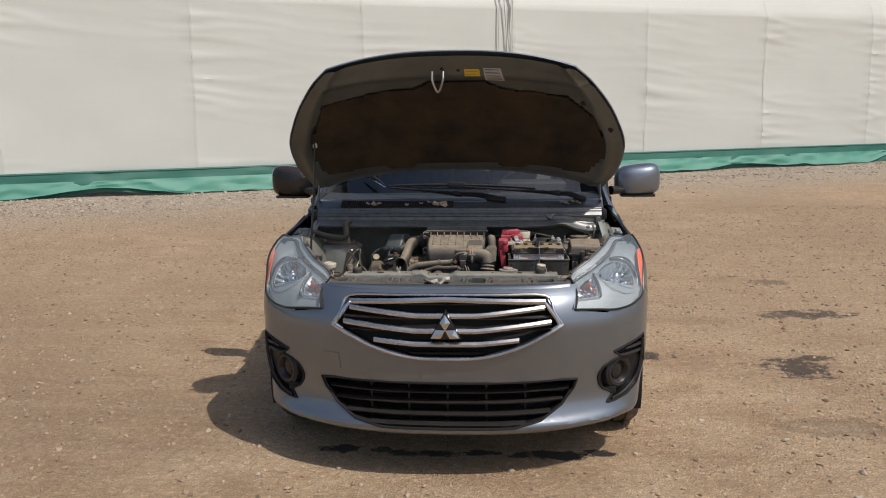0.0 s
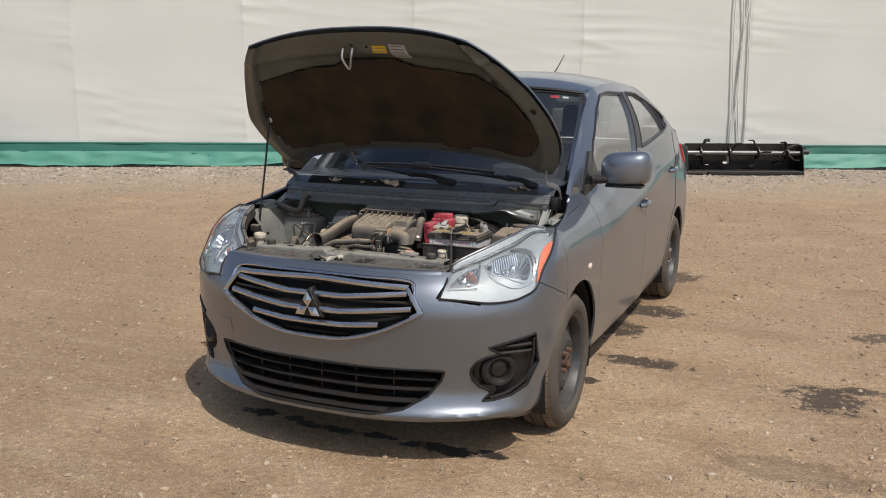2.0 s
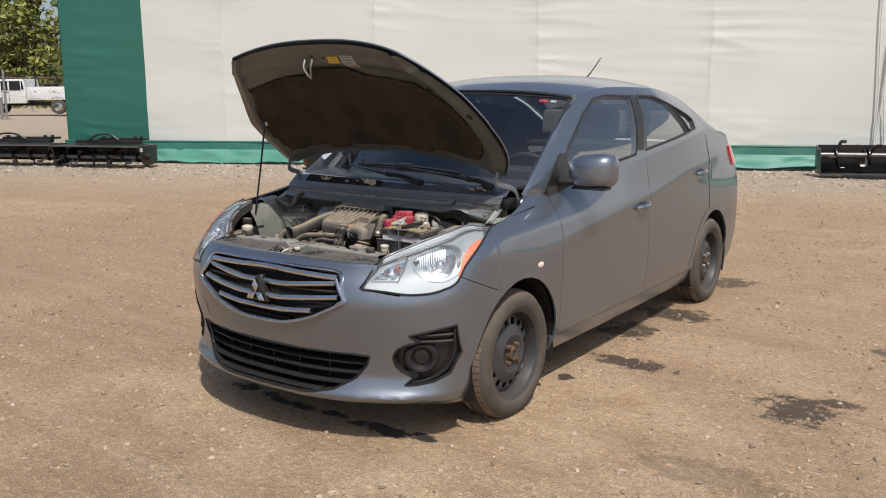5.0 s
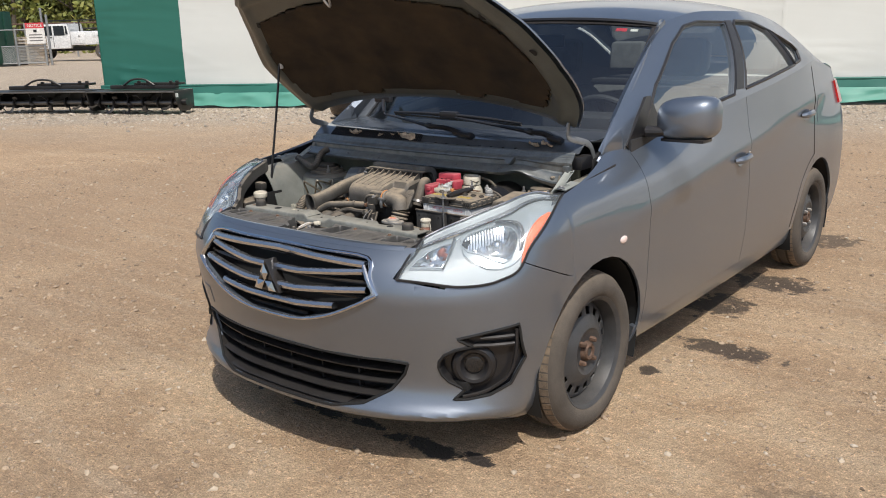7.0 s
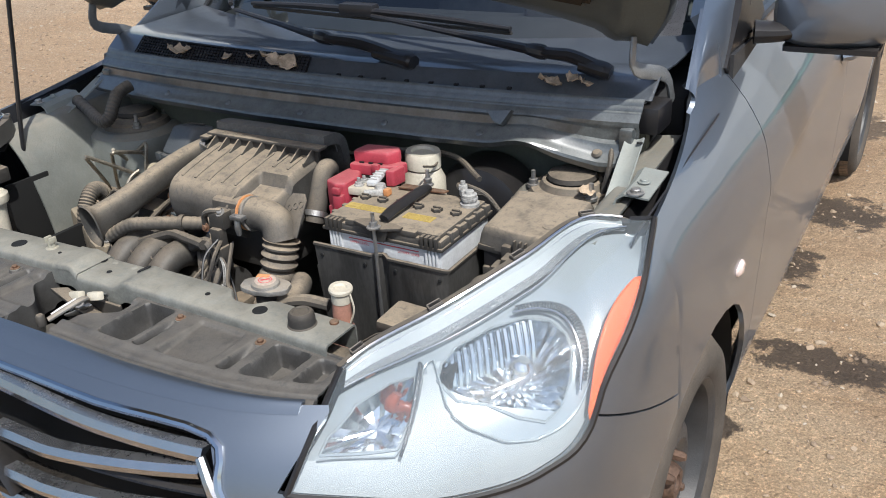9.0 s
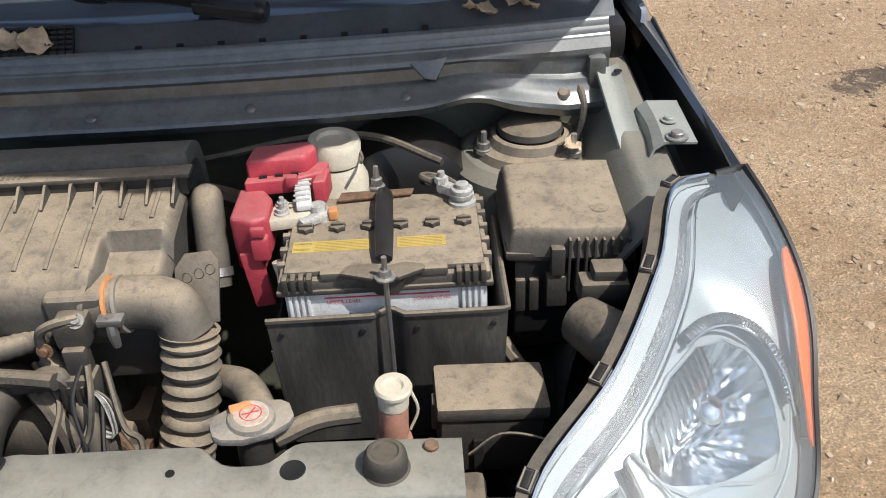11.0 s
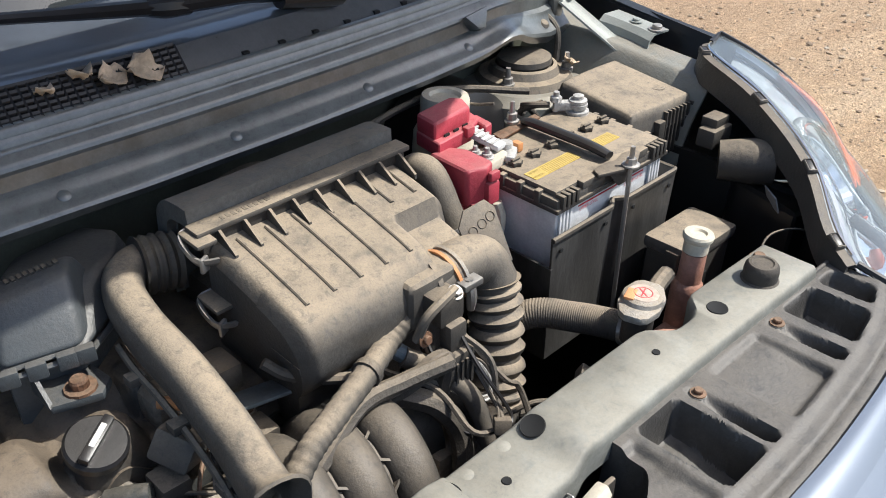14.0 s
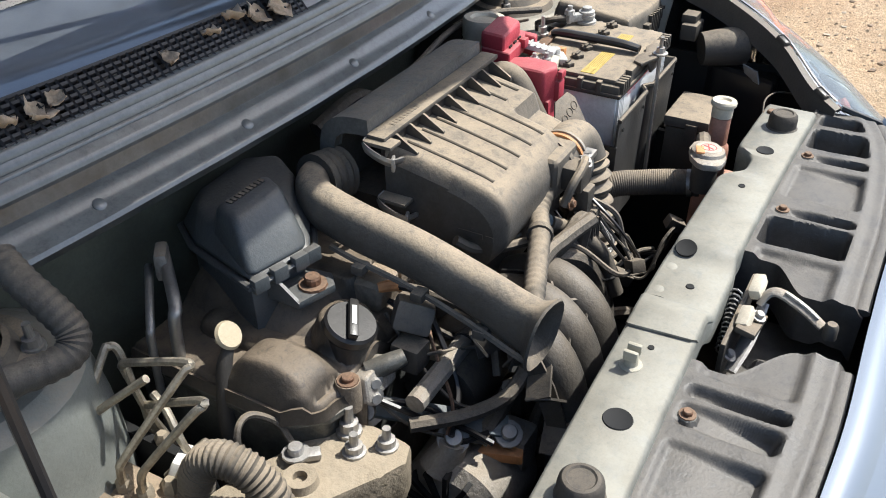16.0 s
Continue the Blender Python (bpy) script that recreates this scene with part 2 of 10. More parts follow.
PAINT = paint_mat()
DIRT = ground_mat()
BLACK = mat("black_plastic", (0.014, 0.014, 0.016), 0.36, bump=0.06, dust=0.05)
BLACK_DUSTY = mat("dusty_black_plastic", (0.035, 0.034, 0.033), 0.55, dust=0.62)
GREY_DUSTY = mat("dusty_grey_plastic", (0.060, 0.059, 0.057), 0.55, var=0.3, scale=30, dust=0.95)
RUBBER = mat("dusty_rubber", (0.03, 0.029, 0.028), 0.7, dust=0.28)
# near-black: puts the shade of wells, holes and the deep bay into colour
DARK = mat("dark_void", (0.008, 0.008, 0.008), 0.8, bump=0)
CHROME = mat("chrome", (0.62, 0.63, 0.65), 0.12, 1.0, var=0.05, bump=0)
STEEL = mat("dull_steel", (0.42, 0.42, 0.42), 0.42, 0.9, dust=0.4)
ALU = mat("dirty_aluminium", (0.36, 0.345, 0.32), 0.55, 0.7, var=0.35, scale=22, bump=0.4, dust=0.75)
BARE = mat("dusty_body_primer", (0.22, 0.235, 0.22), 0.42, 0.35, var=0.16, dust=0.5)
WINDOW = glass("window_glass", (0.72, 0.79, 0.76), 0.012, 0.80, 0.5, 0.03)
SCREEN = glass("windscreen_glass", (0.78, 0.86, 0.86), 0.012, 0.92)
LENS = glass("headlamp_lens", (0.95, 0.97, 0.98), 0.03, 0.97, 0.5, 0.10)


# ---------------------------------------------------------------- mesh tools
POISE = [Matrix.Identity(4)]  # where the parts being built are seated


def part(name, bm, material, parent=None, label="", sharp=32, category="", kind="", group=""):
    bm.transform(POISE[0])
    me = bpy.data.meshes.new(name)
    bm.to_mesh(me)
    bm.free()
    me.materials.append(material)
    me.shade_smooth()
    if sharp:
        me.set_sharp_from_angle(angle=radians(sharp))
    ob = new(name, me)
    ob.parent = parent
    return tagged(ob, label, category, group, kind)


def spline(xs, ys):
    """A smooth curve through (xs, ys); ys may be rows. Straight on past both ends."""
    xs, ys = np.asarray(xs, float), np.asarray(ys, float)
    rows = ys.ndim > 1
    sl = np.gradient(ys, xs, axis=0)
    xs = xs.tolist()
    ys, sl = (ys.tolist(), sl.tolist()) if not rows else (list(ys), list(sl))
    last = len(xs) - 1

    def at(x):
        if x <= xs[0]:
            return ys[0] + sl[0] * (x - xs[0])
        if x >= xs[last]:
            return ys[last] + sl[last] * (x - xs[last])
        i = bisect_right(xs, x) - 1
        h = xs[i + 1] - xs[i]
        t = (x - xs[i]) / h
        u = 1 - t
        return ((1 + 2 * t) * u * u * ys[i] + t * u * u * h * sl[i] + t * t * (3 - 2 * t) * ys[i + 1] - t * t * u * h * sl[i + 1])
    return at


def bisect_right(xs, x):
    k = 0
    while k < len(xs) - 1 and xs[k] <= x:
        k += 1
    return k


def path(points, steps=6):
    """A smooth way through points."""
    p = np.asarray(points, float)
    at = spline(np.arange(len(p)), p)
    return [at(i / steps) for i in range((len(p) - 1) * steps + 1)]


def grid(fn, us, vs, bm=None, flip=False):
    """A sheet of quads fn(u, v)."""
    bm = bm or bmesh.new()
    rows = [[bm.verts.new(fn(u, v)) for v in vs] for u in us]
    for a, b in zip(rows, rows[1:]):
        for i in range(len(vs) - 1):
            q = (a[i], b[i], b[i + 1], a[i + 1])
            try:
                bm.faces.new(q[::-1] if flip else q)
            except ValueError:
                pass
    return bm


def thick(bm, d):
    """Gives a sheet a rim and a back, d behind it."""
    bm.normal_update()
    bmesh.ops.solidify(bm, geom=bm.faces[:], thickness=d)
    return bm


def box(x0, x1, y0, y1, z0, z1, bevel=0.006, seg=2, bm=None):
    bm = bm or bmesh.new()
    m = Matrix.Translation(((x0 + x1) / 2, (y0 + y1) / 2, (z0 + z1) / 2)) @ Matrix.Diagonal((abs(x1 - x0), abs(y1 - y0), abs(z1 - z0), 1))
    r = bmesh.ops.create_cube(bm, size=1, matrix=m)
    if bevel:
        es = list({e for v in r["verts"] for e in v.link_edges})
        bmesh.ops.bevel(bm, geom=es, offset=bevel, segments=seg, profile=0.6, affect="EDGES")
    return bm


def prism(poly, h, m=None, bevel=0.0, seg=2, bm=None):
    """An outline in the xy plane raised by h along z, then placed by m."""
    out = bm or bmesh.new()
    b = bmesh.new()
    vs = [b.verts.new((x, y, 0)) for x, y in poly]
    f = b.faces.new(vs)
    b.normal_update()
    if f.normal.z > 0:
        f.normal_flip()
    r = bmesh.ops.extrude_face_region(b, geom=[f])
    bmesh.ops.translate(b, verts=[v for v in r["geom"] if isinstance(v, bmesh.types.BMVert)], vec=(0, 0, h))
    if bevel:
        bmesh.ops.bevel(b, geom=b.edges[:], offset=bevel, segments=seg, profile=0.6, affect="EDGES")
    bmesh.ops.recalc_face_normals(b, faces=b.faces[:])
    if m is not None:
        b.transform(m)
    return join(out, b)


def join(out, b):
    me = bpy.data.meshes.new("tmp")
    b.to_mesh(me)
    b.free()
    out.from_mesh(me)
    bpy.data.meshes.remove(me)
    return out


def lathe(profile, m=None, seg=32, bm=None, close=False):
    """Turns (radius, height) points about z."""
    out = bm or bmesh.new()
    b = bmesh.new()
    rings = []
    for r, h in profile:
        if r < 1e-6:
            rings.append([b.verts.new((0, 0, h))])
        else:
            rings.append([b.verts.new((r * math.cos(2 * math.pi * i / seg), r * math.sin(2 * math.pi * i / seg), h)) for i in range(seg)])
    pairs = list(zip(rings, rings[1:])) + ([(rings[-1], rings[0])] if close else [])
    for p, q in pairs:
        for i in range(seg):
            j = (i + 1) % seg
            if len(p) == 1 and len(q) == 1:
                continue
            if len(p) == 1:
                b.faces.new((p[0], q[j], q[i]))
            elif len(q) == 1:
                b.faces.new((p[i], p[j], q[0]))
            else:
                b.faces.new((p[i], p[j], q[j], q[i]))
    bmesh.ops.recalc_face_normals(b, faces=b.faces[:])
    if m is not None:
        b.transform(m)
    return join(out, b)


def tube(points, radius, steps=6, seg=10, bm=None, cap=True, ribs=0, rib=0.0, flat=1.0):
    """A round bar along a smooth way; radius a number or one for each point; ribs: rings along it."""
    bm = bm or bmesh.new()
    if ribs:
        steps = max(steps, int(ribs * 4 / (len(points) - 1)) + 1)
    way = [Vector(p) for p in path(points, steps)]
    k = len(way)
    rad = spline(np.arange(len(points)), radius) if hasattr(radius, "__len__") else None
    up = Vector((0.3, 0.2, 1)).normalized()
    rings = []
    for i, p in enumerate(way):
        t = (way[min(i + 1, k - 1)] - way[max(i - 1, 0)]).normalized()
        a = (up - t * up.dot(t))
        a = a.normalized() if a.length > 1e-4 else t.orthogonal().normalized()
        up = a
        c = t.cross(a)
        r = float(rad(i / steps)) if rad else radius
        if ribs:
            r += rib * math.cos(2 * math.pi * ribs * i / (k - 1))
        rings.append([bm.verts.new(p + a * (r * flat * math.cos(w)) + c * (r * math.sin(w))) for w in (2 * math.pi * j / seg for j in range(seg))])
    for p, q in zip(rings, rings[1:]):
        for i in range(seg):
            j = (i + 1) % seg
            bm.faces.new((p[i], p[j], q[j], q[i]))
    if cap:
        bm.faces.new(rings[0][::-1]), bm.faces.new(rings[-1])
    return bm


def cut(bm, poly, axes, where):
    """Cuts an outline through the faces for which where(centre) holds; the outline is convex and lies in two axes."""
    i, j = axes
    cx, cy = sum(p[0] for p in poly) / len(poly), sum(p[1] for p in poly) / len(poly)
    lines = []
    for (ax, ay), (bx, by) in zip(poly, poly[1:] + poly[:1]):
        nx, ny = by - ay, ax - bx
        if nx * (cx - ax) + ny * (cy - ay) > 0:
            nx, ny = -nx, -ny
        lines.append((ax, ay, nx, ny))
    xs, ys = [p[0] for p in poly], [p[1] for p in poly]
    for ax, ay, nx, ny in lines:
        faces = [f for f in bm.faces if where(f.calc_center_median()) and max(v.co[i] for v in f.verts) > min(xs) and min(v.co[i] for v in f.verts) < max(xs)
                 and max(v.co[j] for v in f.verts) > min(ys) and min(v.co[j] for v in f.verts) < max(ys)]
        geom = list({v for f in faces for v in f.verts}) + list({e for f in faces for e in f.edges}) + faces
        co, no = [0, 0, 0], [0, 0, 0]
        co[i], co[j], no[i], no[j] = ax, ay, nx, ny
        bmesh.ops.bisect_plane(bm, geom=geom, dist=1e-5, plane_co=co, plane_no=no)
    dead = [f for f in bm.faces if where(f.calc_center_median()) and all(nx * (f.calc_center_median()[i] - ax) + ny * (f.calc_center_median()[j] - ay) < 1e-7 for ax, ay, nx, ny in lines)]
    bmesh.ops.delete(bm, geom=dead, context="FACES")
    return bm


def sharp_line(points, n):
    """Point at 0..1 along a polyline with n even steps per leg."""
    def at(v):
        k = min(len(points) - 2, int(v * (len(points) - 1)))
        f = v * (len(points) - 1) - k
        return tuple(a + (b - a) * f for a, b in zip(points[k], points[k + 1]))
    return at, span(0, 1, (len(points) - 1) * n + 1)


def inside(p, poly):
    x, y = p
    hit = False
    for (ax, ay), (bx, by) in zip(poly, poly[1:] + poly[:1]):
        if (ay > y) != (by > y) and x < (bx - ax) * (y - ay) / (by - ay) + ax:
            hit = not hit
    return hit


def mirrored(poly):
    return [(-x, z) for x, z in poly][::-1]


def span(a, b, k):
    return list(np.linspace(a, b, k))


# ---------------------------------------------------------------- ground
def lie(x, y):
    """Height of the ground."""
    far = min(1.0, max(0.0, (math.hypot(x, y - 2) - 4.5) / 6))
    return (noise.noise((x * 0.35, y * 0.35, 3.1)) * 0.05 + noise.noise((x * 1.3, y * 1.3, 7.7)) * 0.012) * far - 0.001


def build_ground():
    near = np.concatenate([np.linspace(-600, -40, 9), np.linspace(-30, -7, 24), np.linspace(-6.5, 9.5, 81), np.linspace(10.5, 30, 20), np.linspace(40, 600, 9)])
    bm = grid(lambda u, v: (u, v + 3, lie(u, v + 3)), near, near)
    ob = part("ground", bm, DIRT, None, "dry tan dirt yard with crushed stone, dark oil stains and patches", 0, "ground", "structure")
    return ob


build_ground()


def stones(name, count, area, size, colours, seed, label):
    """Loose pebbles pressed into the dirt."""
    rng = np.random.default_rng(seed)
    ico = bmesh.new()
    bmesh.ops.create_icosphere(ico, subdivisions=1, radius=1)
    base = np.array([v.co for v in ico.verts])
    ico.verts.index_update()
    tri = np.array([[v.index for v in f.verts] for f in ico.faces])
    ico.free()
    vs, fs = [], []
    while len(vs) < count:
        x, y = area(rng)
        if abs(x) < 0.72 and 0.15 < y < 4.2:
            continue
        r = size * (0.45 + rng.pareto(3.2))
        r = min(r, size * 2.3)
        w = base * (1 + 0.28 * rng.standard_normal((len(base), 1))) * (r * np.array([1, rng.uniform(0.6, 1), rng.uniform(0.45, 0.75)]))
        a = rng.uniform(0, 6.3)
        w = w @ np.array([[math.cos(a), -math.sin(a), 0], [math.sin(a), math.cos(a), 0], [0, 0, 1]])
        vs.append(w + (x, y, lie(x, y) + r * 0.12))
        fs.append(tri + len(base) * (len(vs) - 1))
    me = bpy.data.meshes.new(name)
    me.from_pydata(np.concatenate(vs).tolist(), [], np.concatenate(fs).tolist())
    m, n, l, p = nodes_of(name)
    g = n.new("ShaderNodeNewGeometry")
    l.new(ramp_node(n, l, g.outputs["Random Per Island"], colours).outputs[0], p.inputs["Base Color"])
    p.inputs["Roughness"].default_value = 0.9
    me.materials.append(m)
    return tagged(new(name, me), label, "pebbles", "", "stuff")


def near_area(rng):
    return rng.uniform(-7.5, 6.5), rng.uniform(-2.8, 9.0)


def foot_area(rng):
    x = rng.uniform(-16, 11)
    return x, 13.75 + 0.465 * x - abs(rng.normal(0, 1.5)) - 0.3


stones("pebbles", 68000, near_area, 0.0068, ((0.0, (0.20, 0.145, 0.10)), (0.5, (0.38, 0.285, 0.195)), (0.9, (0.42, 0.33, 0.235)), (1.0, (0.49, 0.42, 0.33))), 3, "small tan and grey pebbles loose on the dirt")
stones("crushed_stone", 16000, foot_area, 0.015, ((0.0, (0.22, 0.19, 0.155)), (0.5, (0.38, 0.33, 0.27)), (1.0, (0.52, 0.46, 0.38))), 4, "grey crushed stone along the foot of the hall")


# ---------------------------------------------------------------- the fabric hall
HALL = Vector((-13.64, 7.41, 0))
ALONG = Vector((1, 0.465, 0)).normalized()
BACK = Vector((-ALONG.y, ALONG.x, 0))


def on_hall(u, z, out=0.0):
    p = HALL + ALONG * u - BACK * out
    return Vector((p.x, p.y, z))


def fabric_mat(name, col, thin):
    m, n, l, p = nodes_of(name)
    tc = n.new("ShaderNodeTexCoord")
    mp = n.new("ShaderNodeMapping")
    mp.inputs["Rotation"].default_value = (0, 0, -math.atan(0.465))
    l.new(tc.outputs["Object"], mp.inputs["Vector"])
    v = mp.outputs[0]
    m2 = n.new("ShaderNodeMapping")
    m2.inputs["Scale"].default_value = (0.5, 1, 2.4)
    l.new(v, m2.inputs["Vector"])
    soft, wrinkle = noise_node(n, l, v, 0.5, 5), noise_node(n, l, m2.outputs[0], 1.6, 4, 0.5, 1.2)
    l.new(ramp_node(n, l, soft.outputs[0], ((0.3, [c * 0.93 for c in col]), (0.7, col))).outputs[0], p.inputs["Base Color"])
    p.inputs["Roughness"].default_value = 0.55
    b = n.new("ShaderNodeBump")
    b.inputs["Strength"].default_value, b.inputs["Distance"].default_value = 0.05, 0.05
    l.new(wrinkle.outputs[0], b.inputs["Height"])
    l.new(b.outputs[0], p.inputs["Normal"])
    return m


FABRIC = fabric_mat("white_fabric", (0.62, 0.63, 0.595), 0.2)
GREEN = fabric_mat("green_fabric", (0.022, 0.13, 0.098), 0.0)
TARP = fabric_mat("faded_green_tarpaulin", (0.085, 0.27, 0.205), 0.0)


def hall_point(u, v):
    """u along the wall; v up the wall and over the arched roof."""
    if v < 3.25:
        z, back = v, 0.0
    else:
        a = min((v - 3.25) / 9.0, 1.0) * radians(80)
        z, back = 3.25 + 7.0 * math.sin(a) * 0.75, 7.0 * (1 - math.cos(a)) + (v - 3.25) * 0.25
    bay = ((u - 0.42) / 3.0) % 1.0
    pull = 0.030 * math.sin(math.pi * bay) ** 0.6
    # taut cloth, with sharp drag folds that fan out from the seams in places
    near = max(math.exp(-bay * 3.2), 0.55 * math.exp(-(1 - bay) * 4.5))
    place = min(1.0, max(0.0, noise.noise((math.floor((u - 0.42) / 3.0) * 1.7, z * 0.8, 3.0)) * 2.2 + 0.45))
    ridge = (1 - abs(noise.noise((u * 0.45 + 3.1, z * 4.6 + 0.35 * u, 7.0))) * 2.2) ** 3 if abs(noise.noise((u * 0.45 + 3.1, z * 4.6 + 0.35 * u, 7.0))) < 0.45 else 0.0
    fold = 0.030 * ridge * near * place + 0.012 * noise.noise((u * 0.8, z * 1.4, 1.0))
    return on_hall(u, z, -back - pull + fold)


def build_hall():
    hall = tagged(new("fabric_hall"), "long white fabric hall with a green skirt and end panel", "building")
    bays = [-0.0, 1.8] + [0.42 + 3.0 * k for k in range(1, 18)]
    vs = span(0.36, 3.25, 64) + span(3.4, 13, 16)
    part("end_panel", grid(hall_point, span(0, 1.8, 22), vs, flip=True), GREEN, hall, "green fabric end panel")
    for a, b in zip(bays[1:], bays[2:]):
        part("fabric_bay", grid(hall_point, span(a, b, 26), vs, flip=True), FABRIC, hall)
    for u in bays[1:]:
        part("seam", grid(lambda t, v: hall_point(u + t, v) - BACK * 0.006, (-0.035, 0, 0.035), vs, flip=True), FABRIC, hall, "welded seam strip")
    # the skirt, loose and creased, ends in an uneven foot on the stones

    def skirt(u, v):
        z = 0.40 * (1 - v)
        low = max(0.0, noise.noise((u * 0.7, 2.0, 9.0))) * 0.14 + 0.03
        z = 0.40 + (low - 0.40) * v
        crease = 0.05 * noise.noise((u * 1.3, v * 1.2, 5.0)) + 0.03 * noise.noise((u * 4.0, v * 2.5, 8.0))
        return on_hall(u, z, 0.04 + 0.10 * v + crease * (0.3 + v))
    part("skirt", grid(skirt, span(-0.05, 50, 420), span(0, 1, 9), flip=True), GREEN, hall, "creased green tarpaulin skirt")

    # a lighter tarpaulin folded over it and spread on the stones, torn short in places
    def apron(u, v):
        short = min(1.0, max(0.0, noise.noise((u * 0.45, 4.0, 2.0)) * 2.0 + 0.85))
        z = 0.27 - 0.245 * min(1.0, v * 1.35) * (0.35 + 0.65 * short)
        out = 0.10 + 0.12 * v * (0.4 + short) + 0.05 * noise.noise((u * 2.2, v * 2.0, 6.0)) + 0.03 * noise.noise((u * 6.0, v * 4.0, 1.0))
        return on_hall(u, z + 0.02 * noise.noise((u * 3.1, v * 3.0, 3.0)) * v, out)
    part("skirt_apron", grid(apron, span(-0.05, 50, 520), span(0, 1, 10), flip=True), TARP, hall, "faded green tarpaulin spread over the foot")
    part("skirt_rope", tube([on_hall(u, 0.405, 0.03) for u in span(-0.05, 50, 60)], 0.022, 1, 8), GREEN, hall)
    part("end_wall", grid(lambda u, v: on_hall(0, v, -u), span(0, 16, 12), span(0.0, 3.2, 8)), GREEN, hall)
    # loose ties hanging where two sheets meet
    for k, (du, sway) in enumerate(((0.0, 0.03), (0.1, -0.05), (0.17, 0.06), (0.27, -0.02))):
        pts = [on_hall(15.1 + du + sway * math.sin(z * 1.7 + k), z, 0.05) for z in span(5.0, 0.45, 7)]
        part("tie_rope", tube(pts, 0.014, 3, 6), FABRIC, hall)
    return hall


build_hall()

import functools

# ---------------------------------------------------------------- the car: body
car = tagged(new("car"), "dusty grey metallic four-door sedan with its hood propped open", "car")

# outline of the body at mid height, from the nose to the tail
OUT = spline(range(19), [(0, 0), (0.22, 0.012), (0.43, 0.062), (0.60, 0.15), (0.70, 0.235), (0.775, 0.325), (0.812, 0.45), (0.826, 0.60), (0.831, 0.80), (0.832, 1.2),
                         (0.835, 1.8), (0.835, 2.4), (0.834, 3.0), (0.83, 3.35), (0.815, 3.7), (0.78, 3.95), (0.68, 4.14), (0.45, 4.25), (0, 4.29)])
LEVELS = [0.18, 0.195, 0.215, 0.25, 0.30, 0.36, 0.42, 0.56, 0.60, 0.66, 0.72, 0.78, 0.84, 0.90, 1.0]
# how far the skin lies inside that outline, level by level
TUCK = {0: (0.050, 0.018, 0.004, 0.022, 0.040, 0.038, 0.028, 0.003, 0, 0.020, 0.068, 0.170, 0.32, 0.48, 0.7), 1: (0.052, 0.019, 0.004, 0.022, 0.040, 0.038, 0.028, 0.003, 0, 0.018, 0.062, 0.158, 0.29, 0.45, 0.67),
        2: (0.060, 0.022, 0.006, 0.024, 0.042, 0.038, 0.027, 0.003, 0, 0.014, 0.052, 0.128, 0.23, 0.37, 0.6),
        3: (0.060, 0.024, 0.004, 0.024, 0.040, 0.034, 0.022, 0.002, 0, 0.016, 0.05, 0.115, 0.205, 0.335, 0.55), 4: (0.062, 0.028, 0.008, 0.016, 0.028, 0.024, 0.012, 0.001, 0, 0.014, 0.05, 0.11, 0.19, 0.31, 0.5),
        5: (0.060, 0.034, 0.020, 0.018, 0.020, 0.014, 0.006, 0.001, 0, 0.007, 0.028, 0.065, 0.12, 0.21, 0.41), 6: (0.06, 0.05, 0.040, 0.028, 0.020, 0.011, 0.004, 0.001, 0, 0.002, 0.008, 0.020, 0.056, 0.12, 0.32),
        8: (0.09, 0.07, 0.052, 0.034, 0.02, 0.010, 0.004, 0.001, 0, 0.003, 0.009, 0.018, 0.036, 0.082, 0.22), 10: (0.07, 0.058, 0.046, 0.033, 0.022, 0.013, 0.006, 0.001, 0, 0, 0.004, 0.01, 0.018, 0.034, 0.062),
        14: (0.08, 0.066, 0.052, 0.036, 0.025, 0.014, 0.006, 0.001, 0, 0, 0.003, 0.008, 0.016, 0.03, 0.06), 17: (0.10, 0.07, 0.053, 0.032, 0.02, 0.011, 0.004, 0.001, 0, 0, 0.008, 0.016, 0.03, 0.05, 0.10)}
TUCKS = spline(list(TUCK), [TUCK[k] for k in TUCK])


@functools.lru_cache(maxsize=None)
def column(a):
    """Place, outward way and tuck curve of the outline at a."""
    x, y = (float(c) for c in OUT(a))
    tx, ty = OUT(a + 0.02) - OUT(a - 0.02) if a > 0.02 else (1.0, 0.0)
    k = math.hypot(tx, ty)
    return x, y, float(tx / k), float(ty / k), spline(LEVELS, TUCKS(a))


def skin(s, z, deep=0.0):
    """A point of the body's skin: s along the outline (minus: the car's right side), z its height."""
    x, y, tx, ty, tuck = column(abs(s))
    d = float(tuck(z)) + deep
    crease = 0.705 + 0.113 * (y - 0.9)
    side = min(1.0, max(0.0, (y - 0.75) / 0.5)) * min(1.0, max(0.0, (3.9 - y) / 0.5))
    d += side * (0.020 * (1 - math.exp(-abs(z - crease) / (0.20 if z > crease else 0.06))) - 0.010)
    x, y = x - ty * d, y + tx * d
    return Vector((x if s >= 0 else -x, y, z))


@functools.lru_cache(maxsize=None)
def s_of(y):
    """Where along the outline the side lies at y."""
    lo, hi = 4.0, 16.0
    for _ in range(22):
        mid = (lo + hi) / 2
        lo, hi = (mid, hi) if OUT(mid)[1] < y else (lo, mid)
    return lo


def panel(ss, low, high, rows=26, deep=0.0):
    def at(s, v):
        a, b = low(abs(s)), high(abs(s))
        return skin(s, a + (b - a) * v, deep)
    return grid(at, ss, span(0, 1, rows), flip=False)


def both(fn):
    for side in (1, -1):
        fn(side)


AXLES = (0.776, 3.327)
ARCH = 0.345


def arch_poly(yc, r=ARCH):
    return [(yc + r * math.cos(a), 0.285 + r * math.sin(a)) for a in span(0, 2 * math.pi, 33)[:-1]]


